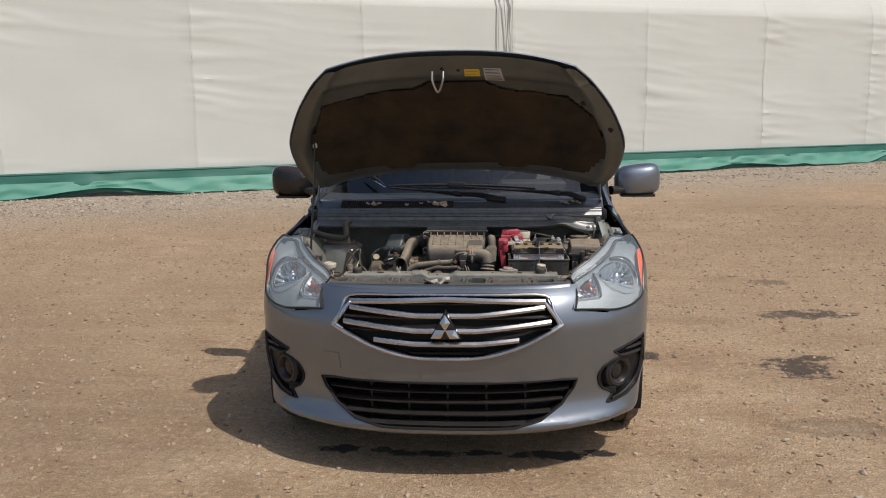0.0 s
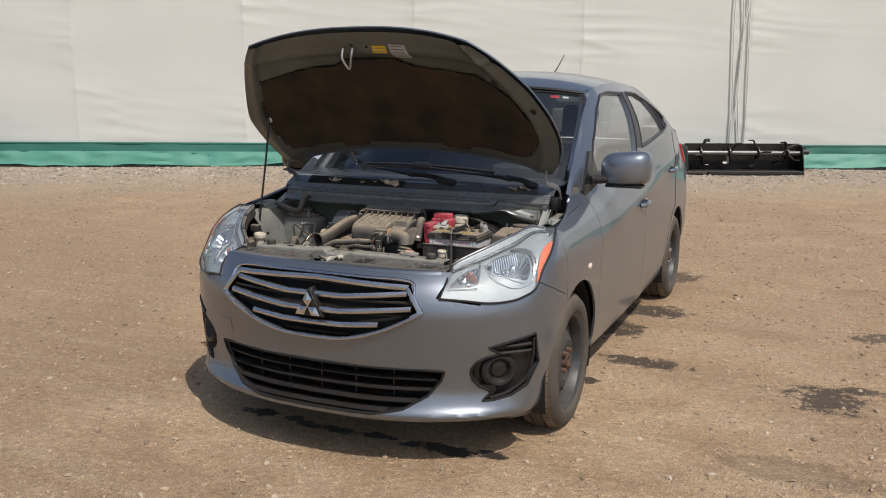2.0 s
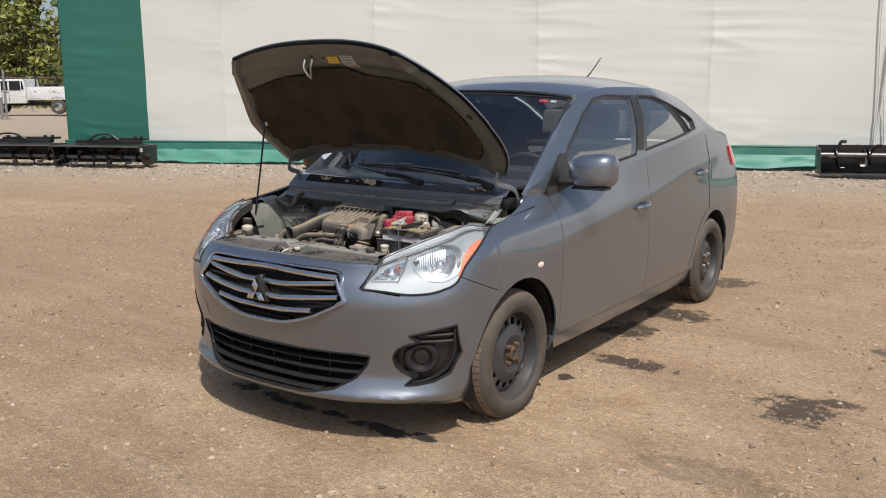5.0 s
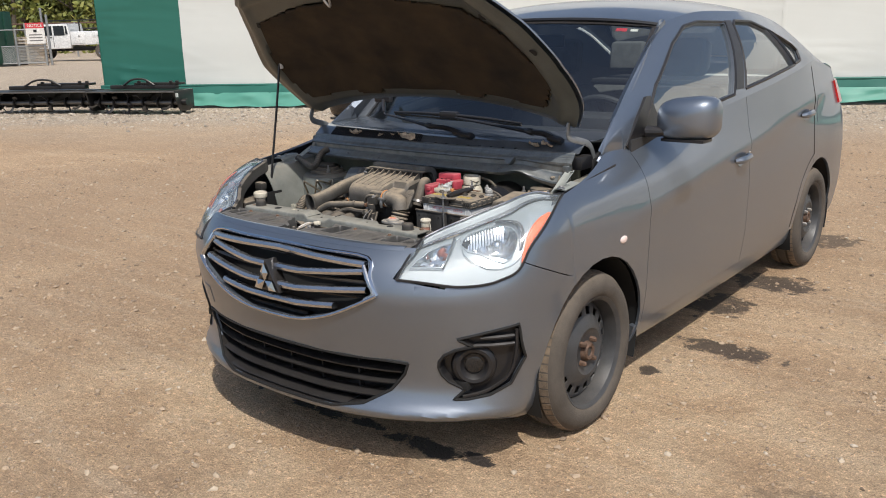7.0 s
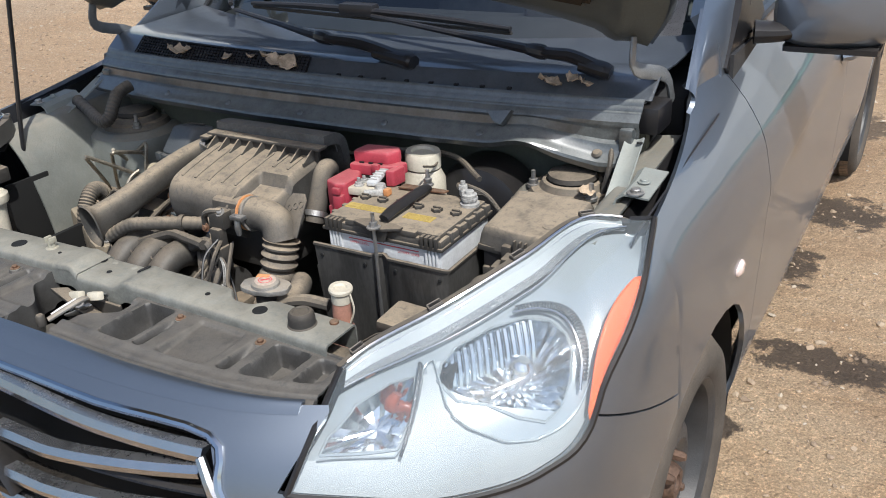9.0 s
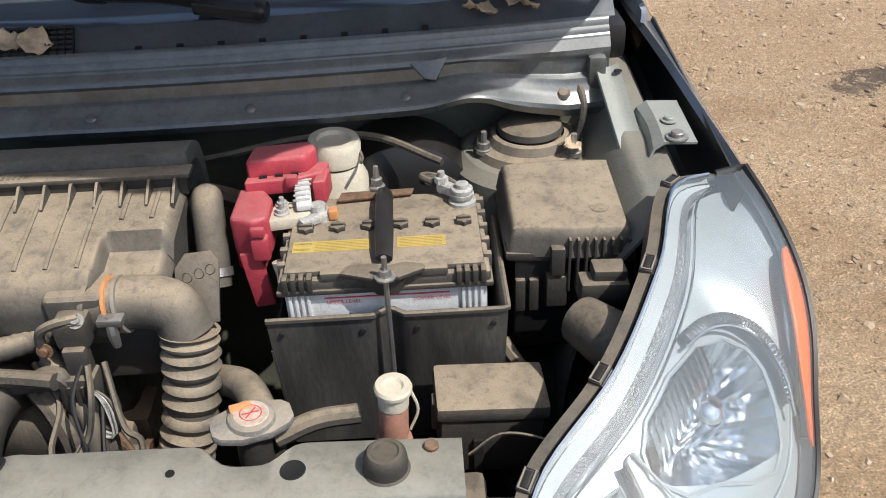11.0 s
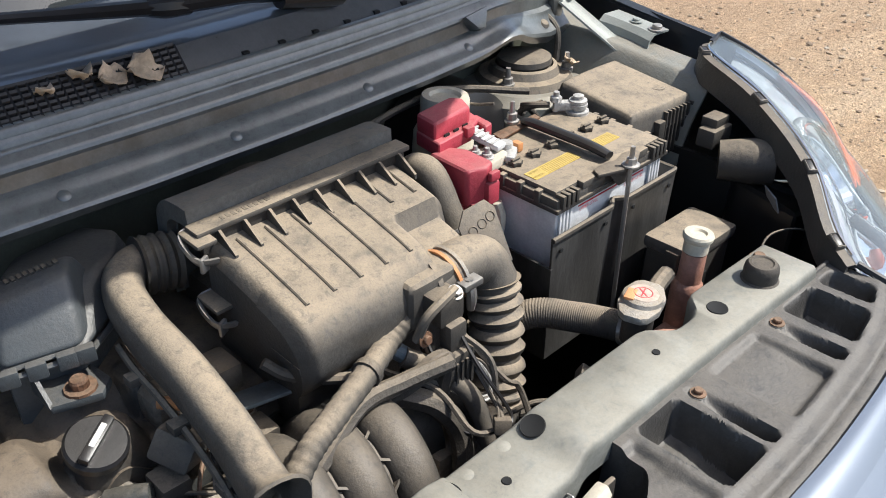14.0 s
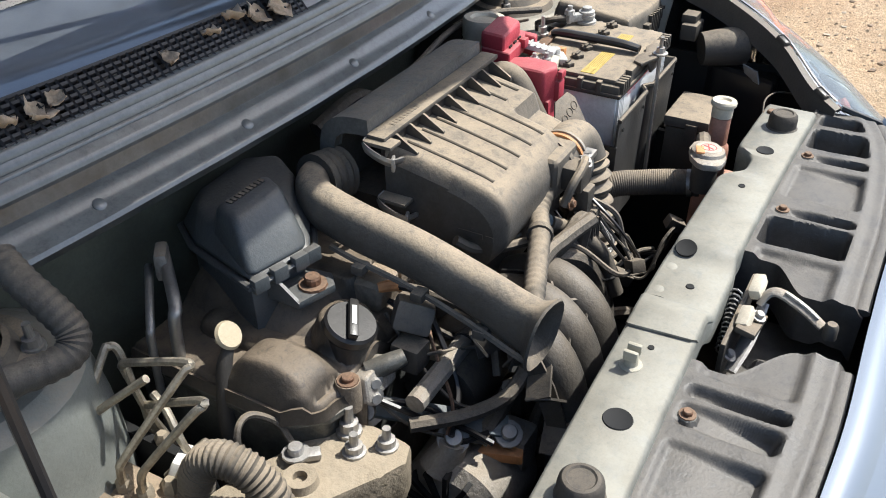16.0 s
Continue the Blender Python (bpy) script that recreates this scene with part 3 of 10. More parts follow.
LAMP_LOW = spline([2.12, 2.6, 3.6, 4.6, 5.3, 5.5, 5.93, 6.35, 6.7, 7.1], [0.672, 0.664, 0.648, 0.662, 0.703, 0.735, 0.785, 0.825, 0.853, 0.878])


def bumper_top(s):
    if s < 2.62:
        return 0.752
    if s < 5.35:
        return float(LAMP_LOW(s)) - 0.003
    return 0.704 - 0.058 * (s - 5.35)


BUMP_LOW = spline([0, 2.3, 3.2, 4.2, 5.5, 7], [0.185, 0.188, 0.165, 0.148, 0.150, 0.17])
GRILLE = [(0.438, 0.618), (0.374, 0.722), (0.2, 0.728), (-0.2, 0.728), (-0.374, 0.722), (-0.438, 0.618), (-0.29, 0.545), (-0.12, 0.497), (0.12, 0.497), (0.29, 0.545)]
INTAKE = [(0.50, 0.388), (0.44, 0.394), (-0.44, 0.394), (-0.50, 0.388), (-0.485, 0.35), (-0.44, 0.292), (-0.36, 0.243), (-0.25, 0.222), (0.25, 0.222), (0.36, 0.243), (0.44, 0.292), (0.485, 0.35)]
FOG = [(0.584, 0.378), (0.589, 0.399), (0.605, 0.422), (0.637, 0.441), (0.681, 0.453), (0.646, 0.479), (0.780, 0.515), (0.785, 0.40), (0.755, 0.315), (0.71, 0.283), (0.66, 0.272), (0.622, 0.270), (0.648, 0.301), (0.606, 0.328), (0.590, 0.352)]
# the same opening in convex pieces: lamp well, wedge, outer side and lower hook
FOG_PIECES = ([(0.584, 0.378), (0.589, 0.399), (0.605, 0.422), (0.637, 0.441), (0.681, 0.453), (0.70, 0.456), (0.70, 0.290), (0.648, 0.301), (0.606, 0.328), (0.590, 0.352)],
              [(0.646, 0.479), (0.780, 0.515), (0.784, 0.44), (0.70, 0.44), (0.681, 0.453)],
              [(0.69, 0.456), (0.783, 0.46), (0.785, 0.40), (0.755, 0.315), (0.71, 0.283), (0.69, 0.289)],
              [(0.622, 0.270), (0.648, 0.301), (0.695, 0.296), (0.71, 0.283), (0.66, 0.272)])


def ahead(c):
    return c.y < 0.6


def build_bumper():
    ss = sorted({round(x * s, 4) for x in span(0, 2.61, 22) + span(2.63, 5.34, 30) + span(5.37, 6.95, 16) for s in (1, -1)})

    def face(s, v):
        """Rows lie level up to the lamps' foot and close up to the top edge above it."""
        lo, hi = float(BUMP_LOW(abs(s))), bumper_top(abs(s))
        mid = min(0.62, hi - 0.02)
        return skin(s, lo + (mid - lo) * v / 0.8 if v < 0.8 else mid + (hi - mid) * (v - 0.8) / 0.2)
    bm = grid(face, ss, span(0, 0.8, 42) + span(0.8, 1, 13)[1:])
    cut(bm, GRILLE, (0, 2), ahead), cut(bm, INTAKE, (0, 2), ahead)
    for piece in FOG_PIECES:
        cut(bm, piece, (0, 2), ahead), cut(bm, mirrored(piece), (0, 2), ahead)
    inner = [(0.474, 0.668), (0.506, 0.753), (0.56, 0.775), (0.62, 0.775), (0.62, 0.640), (0.56, 0.652)]
    cut(bm, inner, (0, 2), ahead), cut(bm, mirrored(inner), (0, 2), ahead)
    cut(bm, arch_poly(AXLES[0]), (1, 2), lambda c: True)
    bmesh.ops.recalc_face_normals(bm, faces=bm.faces[:])
    ob = part("front_bumper", thick(bm, 0.012), PAINT, car, "grey front bumper, scuffed along its lower lip", 40)
    # tow-eye cover
    part("tow_cover", thick(grid(lambda x, z: skin(-2 + x, z, -0.002), span(-0.32, 0.04, 8), span(0.435, 0.50, 8)), 0.004), PAINT, ob)
    # a ledge closes each opening's edge
    for poly, depth in ((GRILLE, 0.05), (INTAKE, 0.09), (FOG, 0.03), (mirrored(FOG), 0.03)):
        ring = []
        for (ax, az), (bx, bz) in zip(poly, poly[1:] + poly[:1]):
            for t in span(0, 1, 7)[:-1]:
                ring.append((ax + (bx - ax) * t, az + (bz - az) * t))
        pts = [front_at(x, z) for x, z in ring]
        bm = bmesh.new()
        a = [bm.verts.new(p) for p in pts]
        b = [bm.verts.new(p + Vector((0, depth, 0))) for p in pts]
        for i in range(len(pts)):
            j = (i + 1) % len(pts)
            bm.faces.new((a[i], a[j], b[j], b[i]))
        bm.faces.new(b)
        bmesh.ops.triangulate(bm, faces=[f for f in bm.faces if len(f.verts) > 4])
        # behind the grille the lining is near-black, standing in for shade
        part("opening_lining", bm, BLACK if poly is not GRILLE else DARK, ob, "black plastic lining")
        if poly is not GRILLE:
            part("opening_trim", tube([p - Vector((0, 0.001, 0)) for p in pts] + [pts[0]], 0.005, 1, 6), DARK, ob)
    return ob


def front_at(x, z, deep=0.0):
    """The front skin at x, z."""
    lo, hi = 0.0, 6.5
    for _ in range(16):
        mid = (lo + hi) / 2
        lo, hi = (mid, hi) if skin(mid, z).x < abs(x) else (lo, mid)
    p = skin(lo, z, deep)
    return Vector((math.copysign(abs(p.x), x), p.y, z)) if deep == 0 else Vector((x, skin(lo, z).y + deep, z))


bumper = build_bumper()


def crown_depth(x):
    """How far the bumper's painted top edge runs back at x."""
    return 0.036 * (1 - 0.6 * (x / 0.5) ** 2)


def crown(x, v):
    p = front_at(x, 0.744)
    return Vector((p.x, p.y - 0.001 + crown_depth(x) * v, 0.744 + 0.013 * math.sin(math.pi / 2 * min(1.0, v * 1.25))))


bm = grid(crown, span(-0.47, 0.47, 48), span(0, 1, 10))
bm.normal_update()
if sum(f.normal.z for f in bm.faces) < 0:
    bmesh.ops.reverse_faces(bm, faces=bm.faces[:])
part("bumper_crown", thick(bm, 0.004), PAINT, bumper, sharp=60)
SATIN = mat("satin_chrome", (0.55, 0.56, 0.58), 0.2, 1.0, var=0.06, bump=0.03, dust=0.12)
GLOSS_BLACK = mat("gloss_black", (0.012, 0.012, 0.013), 0.2, bump=0.02, dust=0.08)


def bar_along(fn, xs, h, d, bm=None):
    """A flat bar whose middle follows fn(x), h high and d deep."""
    bm = bm or bmesh.new()
    rings = []
    for x in xs:
        p = Vector(fn(x))
        q = [(-d * 0.1, -h * 0.5), (-d * 0.55, -h * 0.28), (-d * 0.6, h * 0.1), (-d * 0.2, h * 0.5), (d, h * 0.4), (d, -h * 0.4)]
        rings.append([bm.verts.new(p + Vector((0, dy, dz))) for dy, dz in q])
    for a, b in zip(rings, rings[1:]):
        for i in range(len(a)):
            j = (i + 1) % len(a)
            bm.faces.new((a[i], b[i], b[j], a[j]))
    bm.faces.new(rings[0]), bm.faces.new(rings[-1][::-1])
    bmesh.ops.recalc_face_normals(bm, faces=bm.faces[:])
    return bm


def build_grille():
    g = tagged(new("front_grille"), "black front grille with chrome bars")
    g.parent = car
    # chrome surround following the opening's sides and foot
    foot = [(-0.438, 0.618), (-0.36, 0.577), (-0.26, 0.533), (-0.13, 0.501), (0, 0.496), (0.13, 0.501), (0.26, 0.533), (0.36, 0.577), (0.438, 0.618)]
    ring = path(foot, 4)
    pts = [front_at(x, z, -0.006) for x, z in ring]
    part("chrome_surround", tube(pts, 0.007, 1, 8), SATIN, g)
    top = [(-0.438, 0.618), (-0.405, 0.67), (-0.374, 0.722), (-0.19, 0.728), (0, 0.729), (0.19, 0.728), (0.374, 0.722), (0.405, 0.67), (0.438, 0.618)]
    part("upper_surround", tube([front_at(x, z, -0.002) for x, z in path(top, 4)], 0.006, 1, 8), CHROME, g)
    for zc, rise, half in ((0.656, 0.026, 0.372), (0.602, 0.026, 0.395), (0.550, 0.024, 0.275)):
        def line(x):
            k = max(0.0, (abs(x) - 0.12) / 0.28)
            z = zc + rise * k
            return front_at(x, z, 0.012)
        part("chrome_bar", bar_along(line, span(-half, half, 41), 0.022, 0.016), SATIN, g)
    part("top_band", bar_along(lambda x: front_at(x, 0.712 - 0.03 * abs(x), 0.004), span(-0.375, 0.375, 41), 0.024, 0.014), SATIN, g, "wide chrome band")
    for s in (-1, 1):
        part("side_band", tube([front_at(s * x, z, -0.001) for x, z in ((0.372, 0.700), (0.398, 0.665), (0.425, 0.622), (0.395, 0.602))], [0.007, 0.009, 0.008, 0.004], 3, 8), SATIN, g)
    for zc in (0.695, 0.645, 0.60, 0.555, 0.51):
        half = 0.40 if zc > 0.58 else 0.40 - (0.62 - zc) * 2.3
        part("grille_rib", bar_along(lambda x: front_at(x, zc, 0.03), span(-half, half, 21), 0.012, 0.014), GLOSS_BLACK, g)
    # three-lozenge badge
    for k, (dx, dz, turn) in enumerate(((0, 0.026, 0), (-0.0265, -0.0175, -60), (0.0265, -0.0175, 60))):
        w, h = 0.0195, 0.031
        poly = [(0, h), (w, 0), (0, -h), (-w, 0)]
        b = bmesh.new()
        c = front_at(0, 0.612)
        base = [b.verts.new((x, y, 0)) for x, y in poly]
        ridge = [b.verts.new((0, 0, 0.008))]
        for i in range(4):
            b.faces.new((base[i], base[(i + 1) % 4], ridge[0]))
        b.faces.new(base)
        m = Matrix.Translation((c.x + dx, c.y - 0.012, 0.615 + dz)) @ Matrix.Rotation(radians(90), 4, "X") @ Matrix.Rotation(radians(turn), 4, "Z")
        b.transform(m)
        bmesh.ops.recalc_face_normals(b, faces=b.faces[:])
        part("badge_lozenge", b, CHROME, g, sharp=10)
    c = front_at(0, 0.61)
    part("badge_mount", prism([(0, 0.066), (0.03, 0.01), (0.062, -0.042), (-0.062, -0.042), (-0.03, 0.01)], 0.05, Matrix.Translation((0, c.y + 0.045, 0.618)) @ Matrix.Rotation(radians(90), 4, "X"), 0.004), GLOSS_BLACK, g)
    # lower intake
    low = tagged(new("lower_intake"), "black slatted lower air intake")
    low.parent = car
    for zc, half in ((0.352, 0.468), (0.308, 0.445), (0.264, 0.395), (0.230, 0.30)):
        part("intake_slat", bar_along(lambda x: front_at(x, zc, 0.030), span(-half, half, 31), 0.013, 0.035), BLACK, low)
    for x in (-0.3, -0.15, 0, 0.15, 0.3):
        y = front_at(x, 0.3, 0.04).y
        part("intake_rib", box(x - 0.004, x + 0.004, y, y + 0.02, 0.225, 0.385, 0.001), BLACK, low)


build_grille()


def build_fog(side):
    f = tagged(new("fog_lamp_bezel"), "black fog lamp bezel")
    f.parent = car
    c = front_at(0.676 * side, 0.383)
    face = Vector((0.62 * side, -0.78, 0)).normalized()
    m = Matrix.Translation(c - face * 0.012) @ face.to_track_quat("Z", "Y").to_matrix().to_4x4()
    part("bezel_ring", lathe([(0.030, -0.02), (0.036, 0.0), (0.046, 0.012), (0.056, 0.014), (0.068, 0.004), (0.074, -0.015)], m, 36), BLACK, f)
    part("blanking_cover", lathe([(0, 0.0), (0.02, 0.001), (0.028, -0.002), (0.031, -0.012), (0.037, -0.02)], m, 32), GLOSS_BLACK, f)
    for k in (0, 1):
        z = 0.452 + 0.026 * k
        part("bezel_slat", bar_along(lambda x: front_at(x * side, z, 0.012), span(0.68 + 0.02 * k, 0.775, 8), 0.012, 0.02), BLACK, f)
    part("bezel_lip", tube([front_at(x * side, z, -0.002) for x, z in ((0.776, 0.50), (0.772, 0.42), (0.752, 0.345), (0.70, 0.296), (0.645, 0.279))], 0.006, 4, 6), BLACK, f)


both(build_fog)

# ---------------------------------------------------------------- fenders, doors, quarters
# rail over the doors, and the top edge of the rear quarter
RAIL = spline([0.98, 1.35, 1.72, 1.95, 2.4, 2.9, 3.2, 3.5, 3.78], [(0.705, 0.975), (0.645, 1.215), (0.588, 1.395), (0.582, 1.432), (0.592, 1.442), (0.600, 1.412), (0.612, 1.345), (0.636, 1.232), (0.66, 1.118)])
QTOP = spline([3.1, 3.2, 3.5, 3.75, 3.95, 4.29], [1.158, 1.168, 1.145, 1.110, 1.070, 1.00])
S_DOOR = s_of(1.145)
S_MID = s_of(2.185)
S_REAR = s_of(3.2)


def belt(y):
    return 0.922 + 0.105 * (y - 1.02)


def fender_top(s):
    y = OUT(s)[1]
    return float(spline([0.60, 0.75, 0.9, 1.0, 1.15], [0.870, 0.892, 0.925, 0.952, 0.955])(y)) if s > 7.0 else float(LAMP_LOW(s)) - 0.003


def build_fender(side):
    ss = [side * s for s in span(5.36, 7.0, 20) + span(7.06, S_DOOR - 0.004, 26)]
    bm = panel(ss, lambda s: 0.7075 - 0.058 * (s - 5.35) if s < 6.97 else 0.21, fender_top, 30)
    cut(bm, arch_poly(AXLES[0]), (1, 2), lambda c: True)
    bmesh.ops.recalc_face_normals(bm, faces=bm.faces[:])
    fix_out(bm, side)
    ob = part("front_fender", thick(bm, 0.010), PAINT, car, "grey front fender", 40)
    # corner between fender, door mirror and windscreen

    def rail(y):
        x, z = RAIL(y)
        return Vector((side * float(x), y, float(z)))

    def corner(u, v):
        y = 0.93 + 0.20 * u
        a = skin(side * s_of(y), fender_top(s_of(y)))
        return a.lerp(rail(0.965 + 0.16 * u), v) + Vector((side * 0.010, 0, 0.006)) * math.sin(math.pi * v)
    bm = grid(corner, span(0, 1, 8), span(0, 1, 8))
    fix_out(bm, side)
    part("pillar_foot", thick(bm, 0.008), PAINT, ob)
    bm = grid(lambda u, v: rail(0.965 + 0.16 * u).lerp(Vector((side * 0.69, 1.0 + 0.185 * u, 0.958)), v), span(0, 1, 8), span(0, 1, 5))
    fix_out(bm, side)
    part("pillar_cheek", thick(bm, 0.006), PAINT, ob)
    # side marker
    p = skin(side * s_of(0.93), 0.665)
    m = Matrix.Translation(p + Vector((side * 0.001, 0, 0))) @ Matrix.Rotation(radians(90 * side), 4, "Y") @ Matrix.Diagonal((0.55, 1, 1, 1))
    part("side_marker", lathe([(0, 0.007), (0.016, 0.006), (0.024, 0.002), (0.026, -0.003)], m, 20), MARKER, ob, "small clear side marker with a red glint")


def fix_out(bm, side):
    """Faces of a side panel look outward."""
    bm.normal_update()
    if sum(f.normal.x * f.calc_area() for f in bm.faces) * side < 0:
        bmesh.ops.reverse_faces(bm, faces=bm.faces[:])


MARKER = mat("clear_marker", (0.75, 0.6, 0.55), 0.15, bump=0, coat=0.6)


def build_doors(side):
    for name, a, b, hinge, handle in (("front_door", S_DOOR + 0.003, S_MID - 0.003, 1.145, 2.06), ("rear_door", S_MID + 0.003, S_REAR, 2.185, 3.03)):
        ss = [side * s for s in span(a, b, 40)]
        bm = panel(ss, lambda s: 0.285, lambda s: belt(float(OUT(s)[1])) + 0.018, 30)
        if name == "rear_door":
            cut(bm, arch_poly(AXLES[1]), (1, 2), lambda c: True)
        fix_out(bm, side)
        door = part(name, thick(bm, 0.02), PAINT, car, "grey " + name.replace("_", " "), 40)
        z = 0.80 if name == "front_door" else 0.905
        p = skin(side * s_of(handle), z)
        lean = Matrix.Translation(p)
        # cupped pull with a bar across it
        m = lean @ Matrix.Rotation(radians(90 * side), 4, "Y")
        part("handle_cup", lathe([(0.0, -0.006), (0.022, -0.004), (0.033, 0.0015), (0.036, 0.002), (0.038, -0.002)], m @ Matrix.Diagonal((1.0, 1.35, 1, 1)), 24), PAINT, door)
        part("handle", tube([p + Vector((side * dx, dy, dz)) for dx, dy, dz in ((0.004, -0.075, -0.004), (0.026, -0.055, 0), (0.032, 0, 0.002), (0.026, 0.05, 0.004), (0.004, 0.07, 0.004))], [0.008, 0.012, 0.0125, 0.012, 0.008], 4, 8, flat=1.3), PAINT, door)
        if name == "front_door":
            part("key_lock", lathe([(0, 0.004), (0.007, 0.003), (0.009, -0.002)], Matrix.Translation(skin(side * s_of(handle + 0.115), z + 0.012)) @ Matrix.Rotation(radians(90 * side), 4, "Y"), 16), CHROME, door)
    # black tube that draws the gap's shade behind the rear door, down and round the wheel arch
    gap = [(3.204, z) for z in span(1.14, 0.68, 14)] + [(AXLES[1] - 0.40 * math.cos(a), 0.285 + 0.40 * math.sin(a)) for a in span(1.27, 0.05, 14)]
    part("door_gap_line", tube([skin(side * s_of(y), z, 0.001) for y, z in gap], 0.0035, 1, 6), BLACK, car, "dark line drawn as the gap round the rear door")
    # rocker under both doors
    bm = panel([side * s for s in span(s_of(1.10), s_of(3.0), 24)], lambda s: 0.195, lambda s: 0.279, 8, 0.006)
    fix_out(bm, side)
    part("rocker_panel", thick(bm, 0.02), PAINT, car, "dusty grey rocker panel")


def build_quarter(side):
    def top(s):
        y = float(OUT(s)[1])
        return float(QTOP(y))
    ss = [side * s for s in span(S_REAR + 0.008, 18.0, 50)]
    bm = panel(ss, lambda s: 0.22, top, 30)
    cut(bm, arch_poly(AXLES[1]), (1, 2), lambda c: True)
    fix_out(bm, side)
    q = part("rear_quarter", thick(bm, 0.012), PAINT, car, "grey rear quarter and bumper", 40)
    # fuel flap on the left, tail lamp on both
    if side > 0:
        bm = grid(lambda y, z: skin(s_of(y), z, -0.0025), span(3.26, 3.40, 8), span(0.84, 0.985, 8))
        fix_out(bm, side)
        part("fuel_flap", thick(bm, 0.003), PAINT, q)
    bm = grid(lambda s, z: skin(side * s, z, -0.012), span(s_of(3.78), s_of(4.05), 12), span(0.90, 1.03, 10))
    fix_out(bm, side)
    part("tail_lamp", thick(bm, 0.02), TAIL, q, "red tail lamp")


TAIL = mat("red_lamp_plastic", (0.42, 0.012, 0.012), 0.15, bump=0, coat=0.8)
both(build_fender)
both(build_doors)
both(build_quarter)


# ---------------------------------------------------------------- cabin: pillars, roof, glass


@functools.lru_cache(maxsize=None)
def waist(y):
    """Foot of the side glass."""
    p = skin(s_of(max(y, 1.06)), belt(max(y, 1.06)) + 0.018 if y < 3.2 else float(QTOP(y)))
    return Vector((p.x, y, p.z)) if y > 1.06 else p


def cabin(side, y, v, deep=0.0):
    x, z = RAIL(y)
    a = waist(y)
    b = Vector((x, y, max(z, a.z + 0.004)))
    p = a.lerp(b, v)
    p.x += 0.028 * math.sin(math.pi * v) * min(1.0, (b.z - a.z) / 0.3) - deep
    return Vector((p.x * side, p.y, p.z))


FRONT_WIN = [(1.26, 1.0), (2.065, 1.086), (2.27, 1.385), (2.0, 1.392), (1.86, 1.375), (1.70, 1.31), (1.45, 1.165)]
REAR_WIN = [(2.215, 1.105), (2.865, 1.172), (2.74, 1.345), (2.60, 1.385), (2.41, 1.392), (2.37, 1.375)]
QUARTER_WIN = [(2.895, 1.175), (3.0, 1.187), (3.02, 1.235), (2.98, 1.265), (2.775, 1.338)]


def build_cabin(side):
    bm = grid(lambda y, v: cabin(side, y, v), span(1.12, 3.76, 88), span(0, 1, 16))
    for w in (FRONT_WIN, REAR_WIN, QUARTER_WIN):
        cut(bm, w, (1, 2), lambda c: True)
    fix_out(bm, side)
    c = part("side_frame", thick(bm, 0.03), PAINT, car, "grey pillars and door frames", 40)
    for w in (FRONT_WIN, REAR_WIN, QUARTER_WIN):
        cy, cz = sum(p[0] for p in w) / len(w), sum(p[1] for p in w) / len(w)
        outl = [(cy + (y - cy) * 1.03, cz + (z - cz) * 1.03) for y, z in w]

        def on_side(y, z, deep):
            lo, hi = 0.0, 1.0
            for _ in range(14):
                mid = (lo + hi) / 2
                lo, hi = (mid, hi) if cabin(side, y, mid).z < z else (lo, mid)
            return cabin(side, y, lo, deep)
        bm = bmesh.new()
        n = 10
        ring = []
        for (ay, az), (by, bz) in zip(outl, outl[1:] + outl[:1]):
            ring += [(ay + (by - ay) * t, az + (bz - az) * t) for t in span(0, 1, 6)[:-1]]
        mid = bm.verts.new(on_side(cy, cz, 0.013))
        prev = None
        rows = []
        for k in range(1, n + 1):
            rows.append([bm.verts.new(on_side(cy + (y - cy) * k / n, cz + (z - cz) * k / n, 0.013)) for y, z in ring])
        for i in range(len(ring)):
            j = (i + 1) % len(ring)
            bm.faces.new((mid, rows[0][i], rows[0][j]))
            for p, q in zip(rows, rows[1:]):
                bm.faces.new((p[i], q[i], q[j], p[j]))
        fix_out(bm, side)
        pane = part("side_window", bm, WINDOW, c, "clear side window glass", 0)
        pane.visible_shadow = False
        # rubber seal
        pts = [on_side(y, z, 0.002) for y, z in [(cy + (y - cy) * 1.01, cz + (z - cz) * 1.01) for y, z in ring]]
        part("window_seal", tube(pts + pts[:1], 0.008, 1, 6), BLACK, c)
    # black pillar trim between the doors
    for y0, z0, y1, z1 in ((2.14, 1.10, 2.325, 1.40), (2.88, 1.175, 2.755, 1.345)):
        def strip(u, v):
            y, z = y0 + (y1 - y0) * v + (u - 0.5) * 0.075 * (1 if y0 < 2.5 else 0.28), z0 + (z1 - z0) * v
            lo, hi = 0.0, 1.0
            for _ in range(14):
                mid = (lo + hi) / 2
                lo, hi = (mid, hi) if cabin(side, y, mid).z < z else (lo, mid)
            return cabin(side, y, lo, -0.003)
        bm = grid(strip, span(0, 1, 4), span(0, 1, 12))
        fix_out(bm, side)
        part("pillar_trim", thick(bm, 0.004), BLACK, c)
    # black sail panel that carries the mirror
    sail = [(1.13, 0.965), (1.15, 0.950), (1.25, 0.952), (1.42, 0.972), (1.42, 0.995), (1.37, 1.13), (1.33, 1.13), (1.22, 1.05)]
    bm = bmesh.new()
    vs = []
    for y, z in sail:
        q = cabin(side, max(y, 1.1), min(1.0, max(0.0, (z - 0.945) / 0.3)))
        vs.append(bm.verts.new((side * (abs(q.x) + 0.006), y, z)))
    bm.faces.new(vs)
    fix_out(bm, side)
    bmesh.ops.triangulate(bm, faces=bm.faces[:])
    part("sail_panel", thick(bm, 0.02), BLACK, c)


both(build_cabin)


